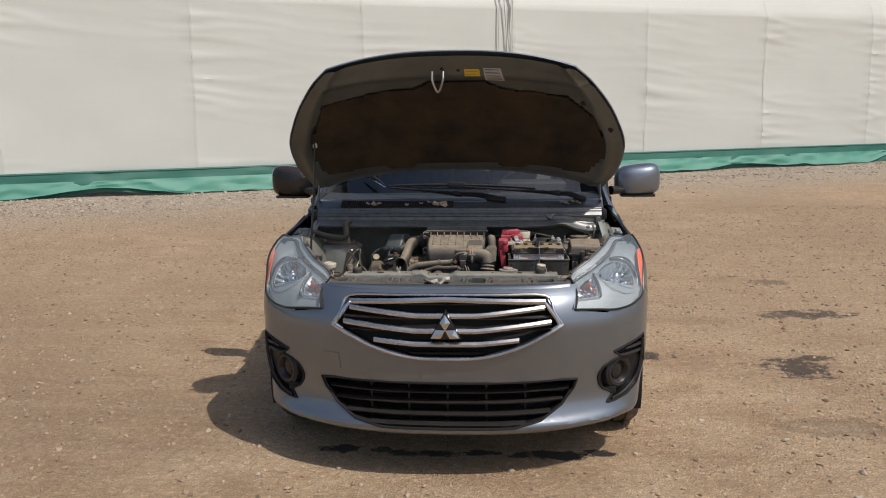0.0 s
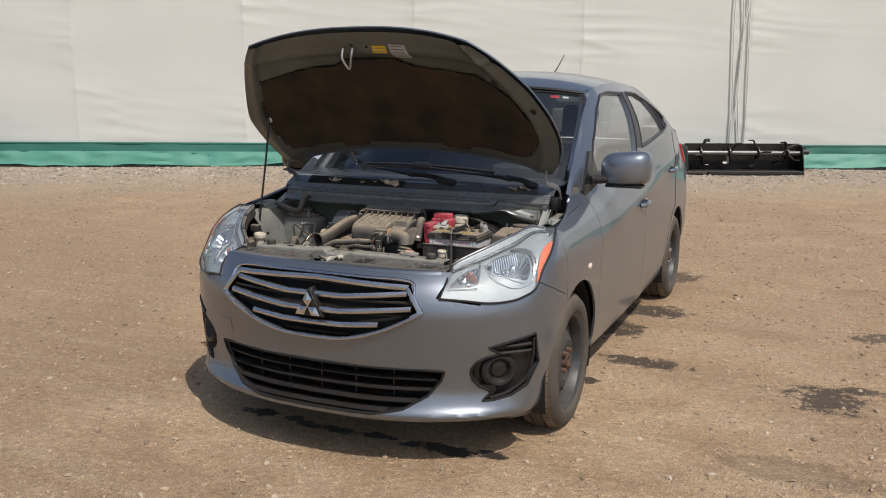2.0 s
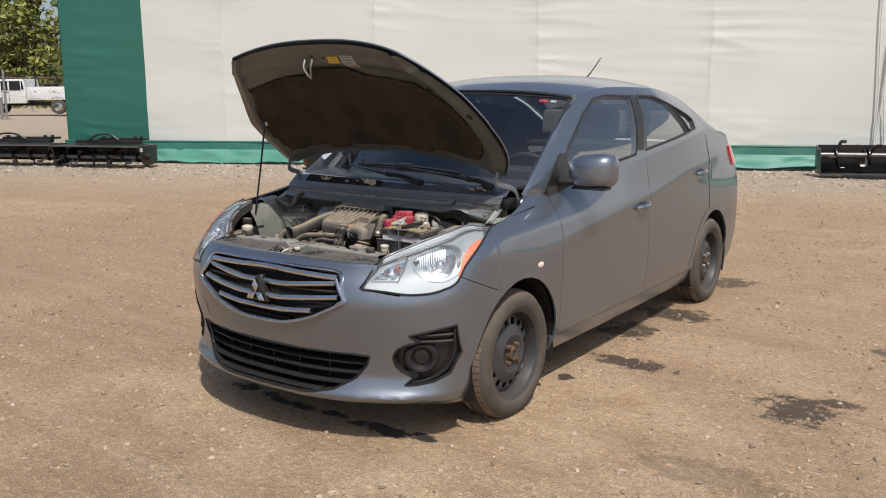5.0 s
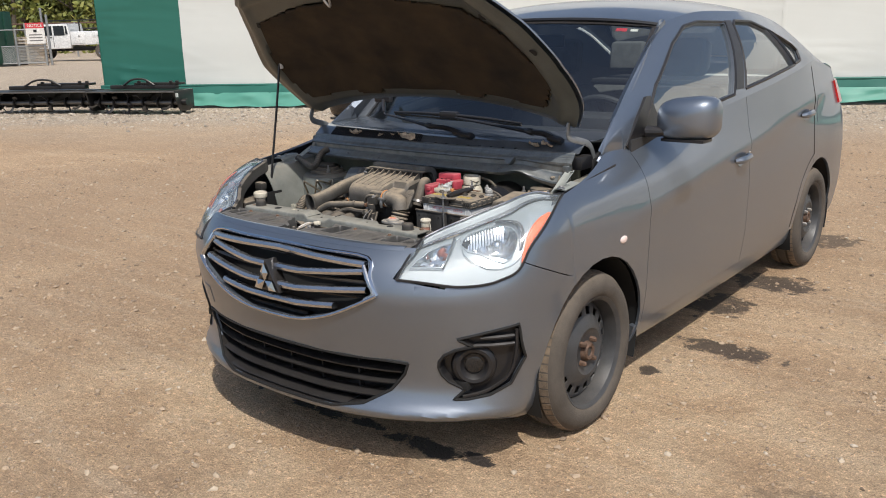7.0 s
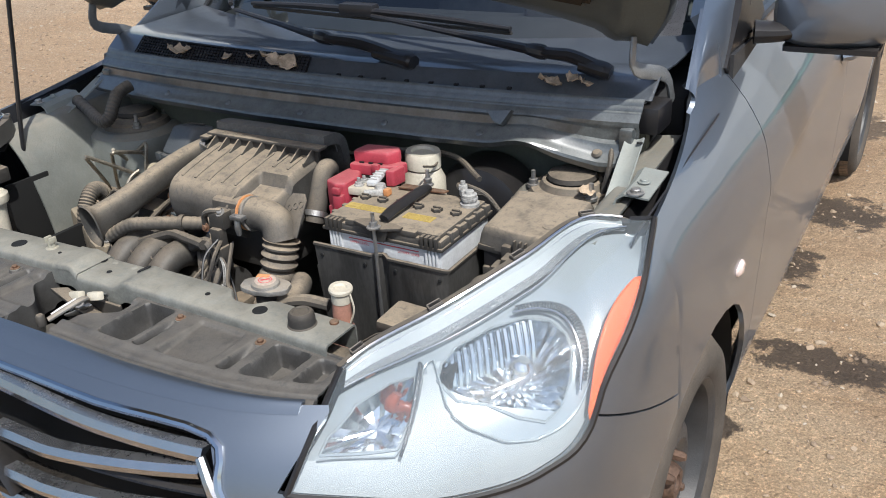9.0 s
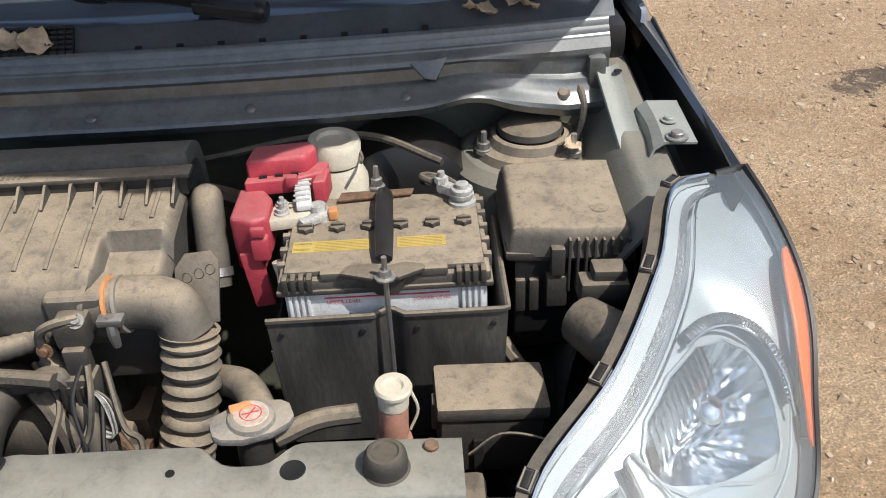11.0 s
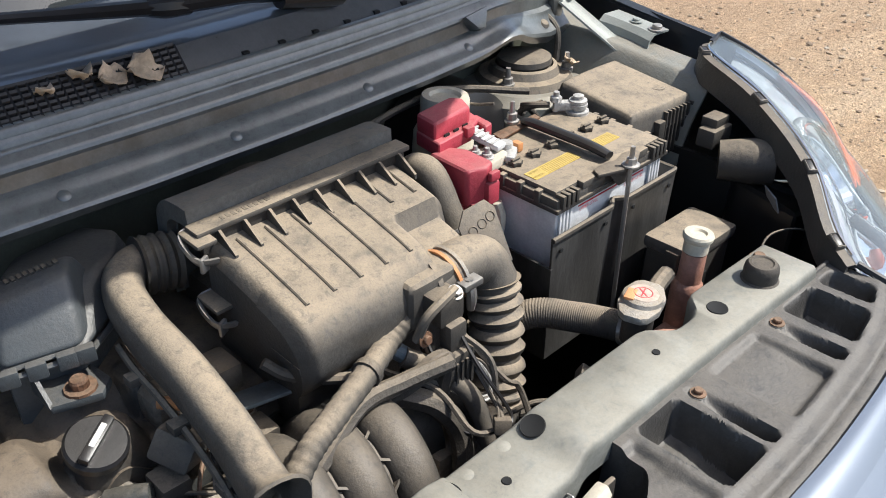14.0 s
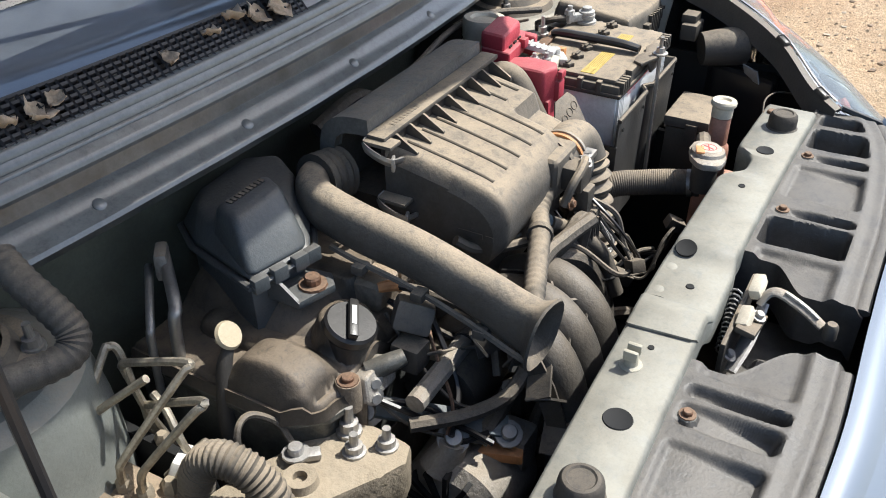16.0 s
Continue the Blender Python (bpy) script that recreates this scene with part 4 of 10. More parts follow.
def build_mirror(side):
    m = tagged(new("door_mirror"), "grey door mirror on a black foot")
    m.parent = car
    cx, cy, cz = 0.884 * side, 1.30, 1.054
    rng = span(0, 2 * math.pi, 33)[:-1]
    bm = bmesh.new()
    rings = []
    for k, (dy, sc) in enumerate(((-0.062, 0.0), (-0.060, 0.35), (-0.052, 0.68), (-0.034, 0.90), (-0.005, 1.0), (0.03, 1.02), (0.052, 0.99))):
        ring = []
        for a in rng:
            c, s = math.cos(a), math.sin(a)
            e = 0.55
            x = math.copysign(abs(c) ** e, c) * 0.112 * sc
            z = math.copysign(abs(s) ** e, s) * 0.079 * sc
            x = x if side > 0 else -x
            out = x * side
            ring.append(bm.verts.new((cx + x, cy + dy + 0.25 * max(0.0, out) * 0.5, cz + z + 0.10 * out * (1 if z > 0 else 0.3))))
        rings.append(ring)
    for p, q in zip(rings, rings[1:]):
        for i in range(len(rng)):
            j = (i + 1) % len(rng)
            bm.faces.new((p[i], p[j], q[j], q[i]))
    bmesh.ops.remove_doubles(bm, verts=bm.verts[:], dist=1e-4)
    bmesh.ops.recalc_face_normals(bm, faces=bm.faces[:])
    part("mirror_shell", bm, PAINT if side > 0 else GLOSS_BLACK, m, "grey painted shell" if side > 0 else "broken shell, black inner frame bare")
    part("mirror_glass", box(cx - 0.095, cx + 0.095, cy + 0.045, cy + 0.056, cz - 0.060, cz + 0.060, 0.01), CHROME, m)
    part("mirror_under", box(cx - 0.085, cx + 0.085, cy - 0.04, cy + 0.05, cz - 0.084, cz - 0.070, 0.012), BLACK, m)
    part("mirror_foot", tube([(0.745 * side, 1.265, 1.005), (0.785 * side, 1.275, 1.005), (0.815 * side, 1.285, 1.008), (0.855 * side, 1.295, 1.018)], [0.046, 0.040, 0.034, 0.032], 5, 14, flat=0.5), BLACK, m)


both(build_mirror)


def roof_at(a, t):
    """Roof skin: a across, t from the windscreen to the rear glass."""
    y0, y1 = 1.60 + 0.11 * a * a, 3.08 - 0.06 * a * a
    y = y0 + (y1 - y0) * t
    x, z = RAIL(y)
    mid = float(spline([1.6, 1.8, 2.2, 2.6, 3.0, 3.2], [1.428, 1.476, 1.513, 1.512, 1.475, 1.435])(y))
    return Vector((x * a, y, z + (mid - z) * (1 - abs(a) ** 2.6)))


bm = grid(roof_at, span(-1, 1, 31), span(0, 1, 34))
bm.normal_update()
if bm.faces[:][400].normal.z < 0:
    bmesh.ops.reverse_faces(bm, faces=bm.faces[:])
roof = part("roof", thick(bm, 0.02), PAINT, car, "grey roof with a black lip over the windscreen", 45)
part("roof_lip", tube([roof_at(a, 0.004) + Vector((0, -0.004, -0.004)) for a in span(-1, 1, 25)], 0.009, 1, 6), BLACK, roof)
part("antenna", tube([(0.0, 2.98, 1.49), (0.02, 3.03, 1.535), (0.045, 3.14, 1.64)], [0.008, 0.005, 0.003], 3, 8), BLACK, roof, "short black whip antenna")


def screen_at(a, t, up=0.0):
    x = a * (0.70 + (0.572 - 0.70) * t)
    y = (0.985 + 0.20 * a * a) * (1 - t) + (1.61 + 0.11 * a * a) * t
    z = 0.955 * (1 - t) + (1.424 - 0.028 * a * a) * t + 0.035 * math.sin(math.pi * t) + up
    return Vector((x, y, z))


bm = grid(screen_at, span(-1, 1, 31), span(0, 1, 20))
pane = part("windscreen", bm, SCREEN, car, "tinted windscreen glass", 0)
pane.visible_shadow = False
for s in (-1, 1):
    bm = grid(lambda u, t: screen_at(s * (0.955 + 0.05 * u), t, 0.002), span(0, 1, 4), span(0, 1, 20))
    part("screen_edge", thick(bm, 0.004), BLACK, pane)
    # pillar face between glass and door frame

    def pillar(u, t):
        a = screen_at(s * 0.99, t, 0.004)
        y = 1.12 + (1.72 - 1.12) * t
        x, z = RAIL(y)
        return a.lerp(Vector((x * s, y, z)), u) + Vector((s * 0.012, -0.01, 0.012)) * math.sin(math.pi * u)
    bm = grid(pillar, span(0, 1, 6), span(0, 1, 20))
    fix_out(bm, s)
    part("windscreen_pillar", thick(bm, 0.006), PAINT, car, "grey windscreen pillar")
bm = grid(lambda a, t: screen_at(a, 0.955 + 0.045 * t, 0.002), span(-1, 1, 25), span(0, 1, 3))
part("screen_shade", thick(bm, 0.003), BLACK, pane)


def rear_at(a, t):
    y = (3.08 - 0.06 * a * a) * (1 - t) + (3.72 - 0.05 * a * a) * t
    x, z = RAIL(y)
    mid = float(spline([3.0, 3.2, 3.72], [1.475, 1.43, 1.135])(y))
    return Vector((x * a * 0.985, y, z + (mid - z) * (1 - abs(a) ** 3)))


bm = grid(rear_at, span(-1, 1, 21), span(0, 1, 14))
pane = part("rear_window", bm, WINDOW, car, "clear rear window glass", 0)
pane.visible_shadow = False


def trunk_at(a, t):
    y = 3.70 + 0.50 * t
    e = skin(s_of(y), float(QTOP(y)) - 0.002)
    return Vector((e.x * a, e.y - 0.05 * a * a * (1 - t), e.z + 0.022 * (1 - a * a)))


bm = grid(trunk_at, span(-1, 1, 21), span(0, 1, 12), flip=True)
part("trunk_lid", thick(bm, 0.02), PAINT, car, "grey trunk lid")


# ---------------------------------------------------------------- cabin inside
SEAT = mat("grey_cloth", (0.13, 0.13, 0.128), 0.9, bump=0.3, bscale=400)
TRIM = mat("dark_trim", (0.03, 0.03, 0.032), 0.7)
BEIGE = mat("light_trim", (0.42, 0.40, 0.36), 0.85)


def build_seat(x, y, wide=0.25, high=1.10):
    s = tagged(new("car_seat"), "grey cloth car seat with headrest")
    s.parent = car
    part("seat_cushion", box(x - wide, x + wide, y - 0.28, y + 0.25, 0.42, 0.58, 0.05, 3), SEAT, s)
    bm = box(x - wide, x + wide, -0.06, 0.06, 0, high - 0.52, 0.05, 3)
    bm.transform(Matrix.Translation((0, y + 0.24, 0.52)) @ Matrix.Rotation(radians(-18), 4, "X"))
    part("backrest", bm, SEAT, s)
    bm = box(x - 0.12, x + 0.12, -0.045, 0.045, 0, 0.19, 0.04, 3)
    bm.transform(Matrix.Translation((0, y + 0.44, high + 0.03)) @ Matrix.Rotation(radians(-10), 4, "X"))
    part("headrest", bm, SEAT, s)


build_seat(0.36, 2.02), build_seat(-0.36, 2.02)
for x in (-0.42, 0.0, 0.42):
    build_seat(x, 2.95, 0.205, 1.06)
part("cabin_floor", box(-0.74, 0.74, 1.0, 3.7, 0.26, 0.30, 0.01), TRIM, car)
part("parcel_shelf", box(-0.62, 0.62, 3.28, 3.72, 1.02, 1.05, 0.01), TRIM, car)
part("headliner", grid(lambda a, t: roof_at(a, 0.02 + 0.96 * t) * 1.0 - Vector((0, 0, 0.035)), span(-0.97, 0.97, 17), span(0, 1, 14)), BEIGE, car)
both(lambda s: part("door_trim", thick(grid(lambda y, z: Vector((s * (0.745 - 0.02 * (z - 0.6)), y, z)), span(1.15, 3.3, 14), span(0.32, 0.985, 6)), 0.02), TRIM, car))


def build_dash():
    d = tagged(new("dashboard"), "black dashboard with a steering wheel")
    d.parent = car
    pts = [(1.02, 0.935), (1.15, 0.955), (1.38, 0.985), (1.52, 0.965), (1.58, 0.88), (1.55, 0.62), (1.02, 0.55)]
    part("dash_top", prism(pts, 1.38, Matrix.Translation((-0.69, 0, 0)) @ Matrix(((0, 0, 1, 0), (1, 0, 0, 0), (0, 1, 0, 0), (0, 0, 0, 1))), 0.02), TRIM, d)
    m = Matrix.Translation((0.36, 1.68, 0.93)) @ Matrix.Rotation(radians(-62), 4, "X")
    part("wheel_rim", lathe([(0.185 + 0.014 * math.cos(a), 0.014 * math.sin(a)) for a in span(0, 2 * math.pi, 11)[:-1]], m, 40, close=True), TRIM, d)
    part("wheel_hub", lathe([(0, 0.03), (0.06, 0.025), (0.075, 0.0), (0.06, -0.03)], m, 24), TRIM, d)
    for a in (0, 180, 270):
        q = m @ Matrix.Rotation(radians(a), 4, "Z")
        part("wheel_spoke", placed(box(0.05, 0.18, -0.015, 0.015, -0.008, 0.01, 0.005), q), TRIM, d)
    part("instrument_hood", box(0.18, 0.54, 1.40, 1.56, 0.95, 1.04, 0.03, 3), TRIM, d)


def placed(bm, m):
    bm.transform(m)
    return bm


build_dash()
part("rear_view_mirror", box(-0.11, 0.11, 1.70, 1.73, 1.30, 1.36, 0.012), BLACK, car)
STICKER = mat("red_sticker", (0.55, 0.05, 0.06), 0.5, bump=0)
WHITE = mat("white_plastic", (0.72, 0.70, 0.66), 0.5, bump=0.03, dust=0.2)
part("pass_sticker", thick(grid(lambda u, v: screen_at(0.72 + 0.075 * u, 0.90 + 0.035 * v, -0.004), (0, 1), (0, 1)), 0.001), STICKER, car, "red and white sticker inside the windscreen")
part("pass_sticker", thick(grid(lambda u, v: screen_at(0.82 + 0.05 * u, 0.905 + 0.025 * v, -0.004), (0, 1), (0, 1)), 0.001), WHITE, car, "white sticker inside the windscreen")


# ---------------------------------------------------------------- wheels
TYRE = mat("dusty_tyre", (0.078, 0.067, 0.056), 0.85, bump=0.5, dust=0.35, dustcol=(0.36, 0.28, 0.2))
WHEEL = mat("dark_painted_steel", (0.052, 0.054, 0.058), 0.42, 0.2, dust=0.12)


TREAD = mat("soil_caked_tread", (0.20, 0.152, 0.108), 0.95, var=0.35, scale=25, bump=0.5)
TREAD_BLOCK = box(0.2795, 0.2905, -0.0118, 0.0118, 0.034, 0.064, 0)
for corner in TREAD_BLOCK.verts:
    if corner.co.z > 0.06 and corner.co.x > 0.285:
        corner.co.x -= 0.0075


def build_wheel(x, y, side, steer=0.0):
    w = tagged(new("wheel"), "black steel wheel with a dusty tyre")
    w.parent = car
    R = 0.288
    prof = [(0.200, -0.075), (0.215, -0.088), (0.240, -0.092), (0.265, -0.084), (0.281, -0.066), (R, -0.045), (R, -0.03), (R - 0.007, -0.028), (R - 0.007, -0.022), (R, -0.02), (R, 0.02),
            (R - 0.007, 0.022), (R - 0.007, 0.028), (R, 0.03), (R, 0.045), (0.281, 0.066), (0.265, 0.084), (0.240, 0.092), (0.215, 0.088), (0.200, 0.075)]
    part("tyre", lathe(prof, None, 72), TYRE, w, "dirty treaded black tyre")
    for a in range(60):
        q = Matrix.Rotation(2 * math.pi * a / 60, 4, "Z")
        for s in (-1, 1):
            part("tread_block", placed(TREAD_BLOCK.copy(), q @ Matrix.Diagonal((1, 1, s, 1))), TREAD, w)
    part("rim", lathe([(0.203, -0.08), (0.194, -0.078), (0.186, -0.06), (0.176, 0.0), (0.180, 0.045), (0.189, 0.070), (0.203, 0.080), (0.208, 0.075)], None, 64), WHEEL, w)
    # pressed disc with a ring of slots
    b = bmesh.new()
    seg = 96
    rows = []
    for r, h in ((0.181, 0.010), (0.172, 0.026), (0.160, 0.032), (0.146, 0.034), (0.132, 0.037), (0.112, 0.052), (0.085, 0.06), (0.06, 0.047), (0.034, 0.047), (0.030, 0.06), (0.0, 0.062)):
        rows.append([b.verts.new((r * math.cos(2 * math.pi * i / seg), r * math.sin(2 * math.pi * i / seg), h)) for i in range(seg)] if r else [b.verts.new((0, 0, h))])
    for k, (p, q) in enumerate(zip(rows, rows[1:])):
        for i in range(seg):
            j = (i + 1) % seg
            if k in (2, 3) and i % 6 in (1, 2, 3):
                continue
            b.faces.new((p[i], p[j], q[j], q[i]) if len(q) > 1 else (p[i], p[j], q[0]))
    bmesh.ops.recalc_face_normals(b, faces=b.faces[:])
    part("disc", thick(b, 0.004), WHEEL, w)
    for k in range(4):
        a = math.pi / 4 + k * math.pi / 2
        m = Matrix.Translation((0.05 * math.cos(a), 0.05 * math.sin(a), 0.046))
        part("lug_nut", lathe([(0, 0.026), (0.007, 0.024), (0.0105, 0.016), (0.011, 0.0)], m, 6), STEEL if y > 2 else RUST, w)
    part("hub_bore", lathe([(0.012, 0.050), (0.018, 0.066), (0.028, 0.068), (0.034, 0.060), (0.038, 0.046)], None, 24), RUST, w, "rusty hub bore")
    # near-black, so the slots show painted shade behind them
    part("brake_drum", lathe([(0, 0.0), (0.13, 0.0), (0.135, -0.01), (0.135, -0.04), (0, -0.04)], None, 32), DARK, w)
    w.matrix_basis = Matrix.Translation((x * side, y, R - 0.006)) @ Matrix.Rotation(radians(steer), 4, "Z") @ Matrix.Rotation(radians(90 * side), 4, "Y")
    return w


RUST = mat("rusty_steel", (0.13, 0.08, 0.055), 0.75, 0.3, var=0.4, scale=60)
for side in (1, -1):
    build_wheel(0.722, AXLES[0], side)
    build_wheel(0.722, AXLES[1], side)
# wheel wells; near-black here and underneath puts the shade into their colour
for side in (1, -1):
    for yc in AXLES:
        def well(t, u):
            a = math.pi * (-0.12 + 1.24 * t)
            return Vector((side * (0.46 + (0.795 - 0.46) * u), yc + 0.352 * math.cos(a), 0.285 + 0.352 * math.sin(a)))
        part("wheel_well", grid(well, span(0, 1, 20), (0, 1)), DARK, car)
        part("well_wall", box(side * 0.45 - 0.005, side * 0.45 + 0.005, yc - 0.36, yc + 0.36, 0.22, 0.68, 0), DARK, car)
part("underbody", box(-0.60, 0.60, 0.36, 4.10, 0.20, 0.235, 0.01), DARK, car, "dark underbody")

# ---------------------------------------------------------------- headlamps
SHELL = mat("lamp_bright_shell", (0.44, 0.485, 0.51), 0.22, 0.4, var=0.05, bump=0.01)
FROST = mat("lamp_ribbed_white", (0.37, 0.40, 0.42), 0.40, 0.2, var=0.06, bump=0.25, bscale=700)
BULB = mat("red_brown_bulb", (0.30, 0.07, 0.035), 0.25, bump=0)
BOWLCHROME = mat("reflector_chrome", (0.80, 0.84, 0.87), 0.10, 1.0, var=0.04, bump=0.06, bscale=160)
AMBER = mat("amber_reflector", (0.90, 0.135, 0.004), 0.35, var=0.1, bump=0.3, bscale=500, coat=0.2)


LAMP_TOP = spline([0, 0.10, 0.30, 0.56, 0.86, 1.0], [(0.475, 0.245, 0.764), (0.493, 0.281, 0.780), (0.563, 0.353, 0.819), (0.630, 0.466, 0.856), (0.684, 0.588, 0.878), (0.732, 0.612, 0.872)])


def lamp_s(u):
    return 2.34 + 4.74 * u


@functools.lru_cache(maxsize=None)
def lamp_point(u, v):
    """The lens of the left lamp: u from its inner end to the rear tip, v from the top edge down."""
    top = Vector([float(c) for c in LAMP_TOP(u)])
    s = lamp_s(u)
    low = skin(s, float(LAMP_LOW(s)), -0.004)
    full = 0.034 * (0.7 + 0.3 * math.sin(math.pi * u)) * min(1.0, max(0.0, (1.0 - u) * 3.5))
    w = math.sin(math.pi * min(1.0, max(0.0, v)) ** 1.15)
    return top.lerp(low, v) + Vector((0.55, -0.55, 0.63)) * full * w


def lamp_in(u, v, deep):
    e = 0.02
    du = lamp_point(min(1.0, u + e), v) - lamp_point(max(0.0, u - e), v)
    dv = lamp_point(u, min(1.0, v + e)) - lamp_point(u, max(0.0, v - e))
    n = dv.cross(du)
    if n.dot(Vector((0.55, -0.55, 0.6))) < 0:
        n = -n
    return lamp_point(u, v) - n.normalized() * deep


BOWL = [(0.258, 0.33), (0.275, 0.25), (0.32, 0.20), (0.42, 0.20), (0.52, 0.25), (0.585, 0.345), (0.61, 0.47), (0.615, 0.60), (0.60, 0.73), (0.565, 0.81), (0.51, 0.82), (0.44, 0.72), (0.37, 0.58), (0.30, 0.49)]
TURN = [(0.02, 0.70), (0.02, 0.52), (0.065, 0.30), (0.15, 0.24), (0.208, 0.26), (0.196, 0.46), (0.158, 0.70), (0.09, 0.71)]


def build_headlamp(side):
    h = tagged(new("headlamp"), "large clear swept-back headlamp with amber reflector")
    h.parent = car
    flip = Matrix.Diagonal((side, 1, 1, 1))

    def put(name, bm, material, label="", sharp=40, solid=0.0, parent=None):
        if solid:
            bm = thick(bm, solid)
        bm.transform(flip)
        bmesh.ops.recalc_face_normals(bm, faces=bm.faces[:])
        fix_up(bm, side)
        return part(name, bm, material, parent or h, label, sharp)

    def strip(name, v0, v1, d0, d1, material, u0=0.02, u1=0.97, label=""):
        return put(name, grid(lambda u, v: lamp_in(u, v0 + (v1 - v0) * v, d0 + (d1 - d0) * v), span(u0, u1, 40), span(0, 1, 4)), material, label, 0)
    lens = put("lens", grid(lambda u, v: lamp_point(u, v), span(0, 1, 48), span(0, 1, 22)), LENS, "clear lens", 0)
    lens.visible_shadow = False
    rim = [lamp_point(u, 1.0) for u in span(0, 1, 40)] + [lamp_point(1.0, v) for v in span(1, 0, 6)[1:]]
    put("lamp_seal", tube(rim, 0.0045, 1, 6), BLACK)
    inner = [lamp_point(0.0, v) for v in span(0, 1, 8)]
    put("lamp_seal", tube(inner, 0.0045, 1, 6), BLACK)
    # long strips below the top edge
    strip("upper_band", 0.0, 0.040, 0.004, 0.010, FROST)
    strip("bright_strip", 0.036, 0.092, 0.009, 0.013, FROST, label="ribbed bright strip")
    strip("dark_strip", 0.090, 0.136, 0.013, 0.017, LAMPDARK, label="ribbed dark strip")
    strip("trim_line", 0.132, 0.152, 0.016, 0.014, CHROME)
    for v in (0.03, 0.165):
        put("trim_line", tube([lamp_in(u, v, 0.010) for u in span(0.03, 0.97, 24)], 0.0015, 1, 6), CHROME)
    # back wall with two openings
    bm = grid(lambda u, v: Vector((u, v, 0)), span(0.0, 1.0, 60), span(0.140, 1.0, 42))
    cut(bm, BOWL, (0, 1), lambda c: True), cut(bm, TURN, (0, 1), lambda c: True)
    low = bm.copy()
    for m2, keep in ((bm, True), (low, False)):
        dead = [f for f in m2.faces if (lamp_split(*f.calc_center_median().xy) > 0) != keep]
        bmesh.ops.delete(m2, geom=dead, context="FACES")
        for v in m2.verts:
            u, w = v.co.x, v.co.y
            v.co = lamp_in(u, w, 0.018 + 0.010 * math.sin(math.pi * w))
    put("chrome_shell", bm, SHELL, "smooth bright shell", 0)
    put("frosted_panel", low, FROST, "finely ribbed pale panel", 0)
    put("panel_edge", tube([lamp_in(u, lamp_line(u), 0.020) for u in span(0.02, 0.66, 44)], 0.0015, 1, 6), SHELL)

    def cavity(poly, depth, rings, label, name, step):
        pts = []
        for (ax, ay), (bx, by) in zip(poly, poly[1:] + poly[:1]):
            for t in span(0, 1, step + 1)[:-1]:
                pts.append((ax + (bx - ax) * t, ay + (by - ay) * t))
        mid = (sum(q[0] for q in pts) / len(pts), sum(q[1] for q in pts) / len(pts))
        back = lamp_in(mid[0], mid[1], depth)
        lamp_way = (lamp_point(mid[0], mid[1]) - back).normalized()
        bm = bmesh.new()
        rows = []
        for k in range(rings):
            t = k / (rings - 1)
            row = []
            for i, q in enumerate(pts):
                edge = lamp_in(q[0], q[1], 0.018 + 0.010 * math.sin(math.pi * q[1]))
                o = edge.lerp(back, 0.94 * t)
                sag = (edge - lamp_in(q[0], q[1], depth)) * (t * (1 - t) * 1.7)
                row.append(bm.verts.new(o - sag * (1.0 if (i // 2) % 2 else 0.84) + lamp_way * (0.0035 if (i // 2 + k) % 2 and 0 < k < rings - 1 else 0.0)))
            rows.append(row)
        for p, q in zip(rows, rows[1:]):
            for i in range(len(pts)):
                j = (i + 1) % len(pts)
                bm.faces.new((p[i], p[j], q[j], q[i]))
        bm.faces.new(rows[-1])
        rim = []
        for q in pts:
            w = (mid[0] + (q[0] - mid[0]) * 1.16, mid[1] + (q[1] - mid[1]) * 1.16)
            rim.append(bm.verts.new(lamp_in(w[0], w[1], 0.030 + 0.010 * math.sin(math.pi * min(1.0, max(0.0, w[1]))))))
        for i in range(len(pts)):
            j = (i + 1) % len(pts)
            bm.faces.new((rim[i], rim[j], rows[0][j], rows[0][i]))
        put(name, bm, BOWLCHROME, label, 8)
        put(name + "_rim", tube([lamp_in(q[0], q[1], 0.016 + 0.010 * math.sin(math.pi * q[1])) for q in pts + pts[:1]], 0.0022, 1, 6), SHELL)
        return back
    back = cavity(BOWL, 0.095, 6, "faceted chrome reflector bowl", "main_reflector", 4)
    tip = lamp_in(0.49, 0.43, 0.040)
    put("bulb_shield", tube([back, back.lerp(tip, 0.5), back.lerp(tip, 0.82), tip], [0.013, 0.020, 0.018, 0.008], 5, 22), BOWLCHROME, "round bright bulb shield")
    flutes = bmesh.new()
    for k in range(14):
        u = 0.285 + 0.019 * k
        tube([lamp_in(u, 0.215 + 0.06 * max(0.0, (u - 0.42) / 0.13), 0.028), lamp_in(u - 0.004, 0.30 + 0.08 * max(0.0, (u - 0.42) / 0.13), 0.042), lamp_in(u - 0.008, 0.37 + 0.08 * max(0.0, (u - 0.42) / 0.13), 0.054)], 0.0042, 2, 6, flutes)
    put("reflector_flutes", flutes, BOWLCHROME, "upright chrome flutes", 30)
    back = cavity(TURN, 0.05, 4, "chrome turn-lamp cavity", "turn_reflector", 3)
    tip = lamp_in(0.165, 0.34, 0.018)
    put("turn_bulb", tube([lamp_in(0.165, 0.36, 0.045), tip.lerp(back, 0.3), tip], [0.008, 0.010, 0.006], 4, 16), BULB, "dull red-brown bulb")
    # fin between the two, and the ribbed arc behind the bowl
    put("divider", grid(lambda u, v: lamp_in(0.225 - 0.062 * v, 0.22 + 0.52 * v, 0.008 + 0.03 * u), (0, 1), span(0, 1, 8)), LAMPDARK, "grey divider fin", 0, 0.004)
    arc = [(0.50, 0.200), (0.57, 0.255), (0.620, 0.36), (0.640, 0.50), (0.643, 0.68), (0.625, 0.80)]
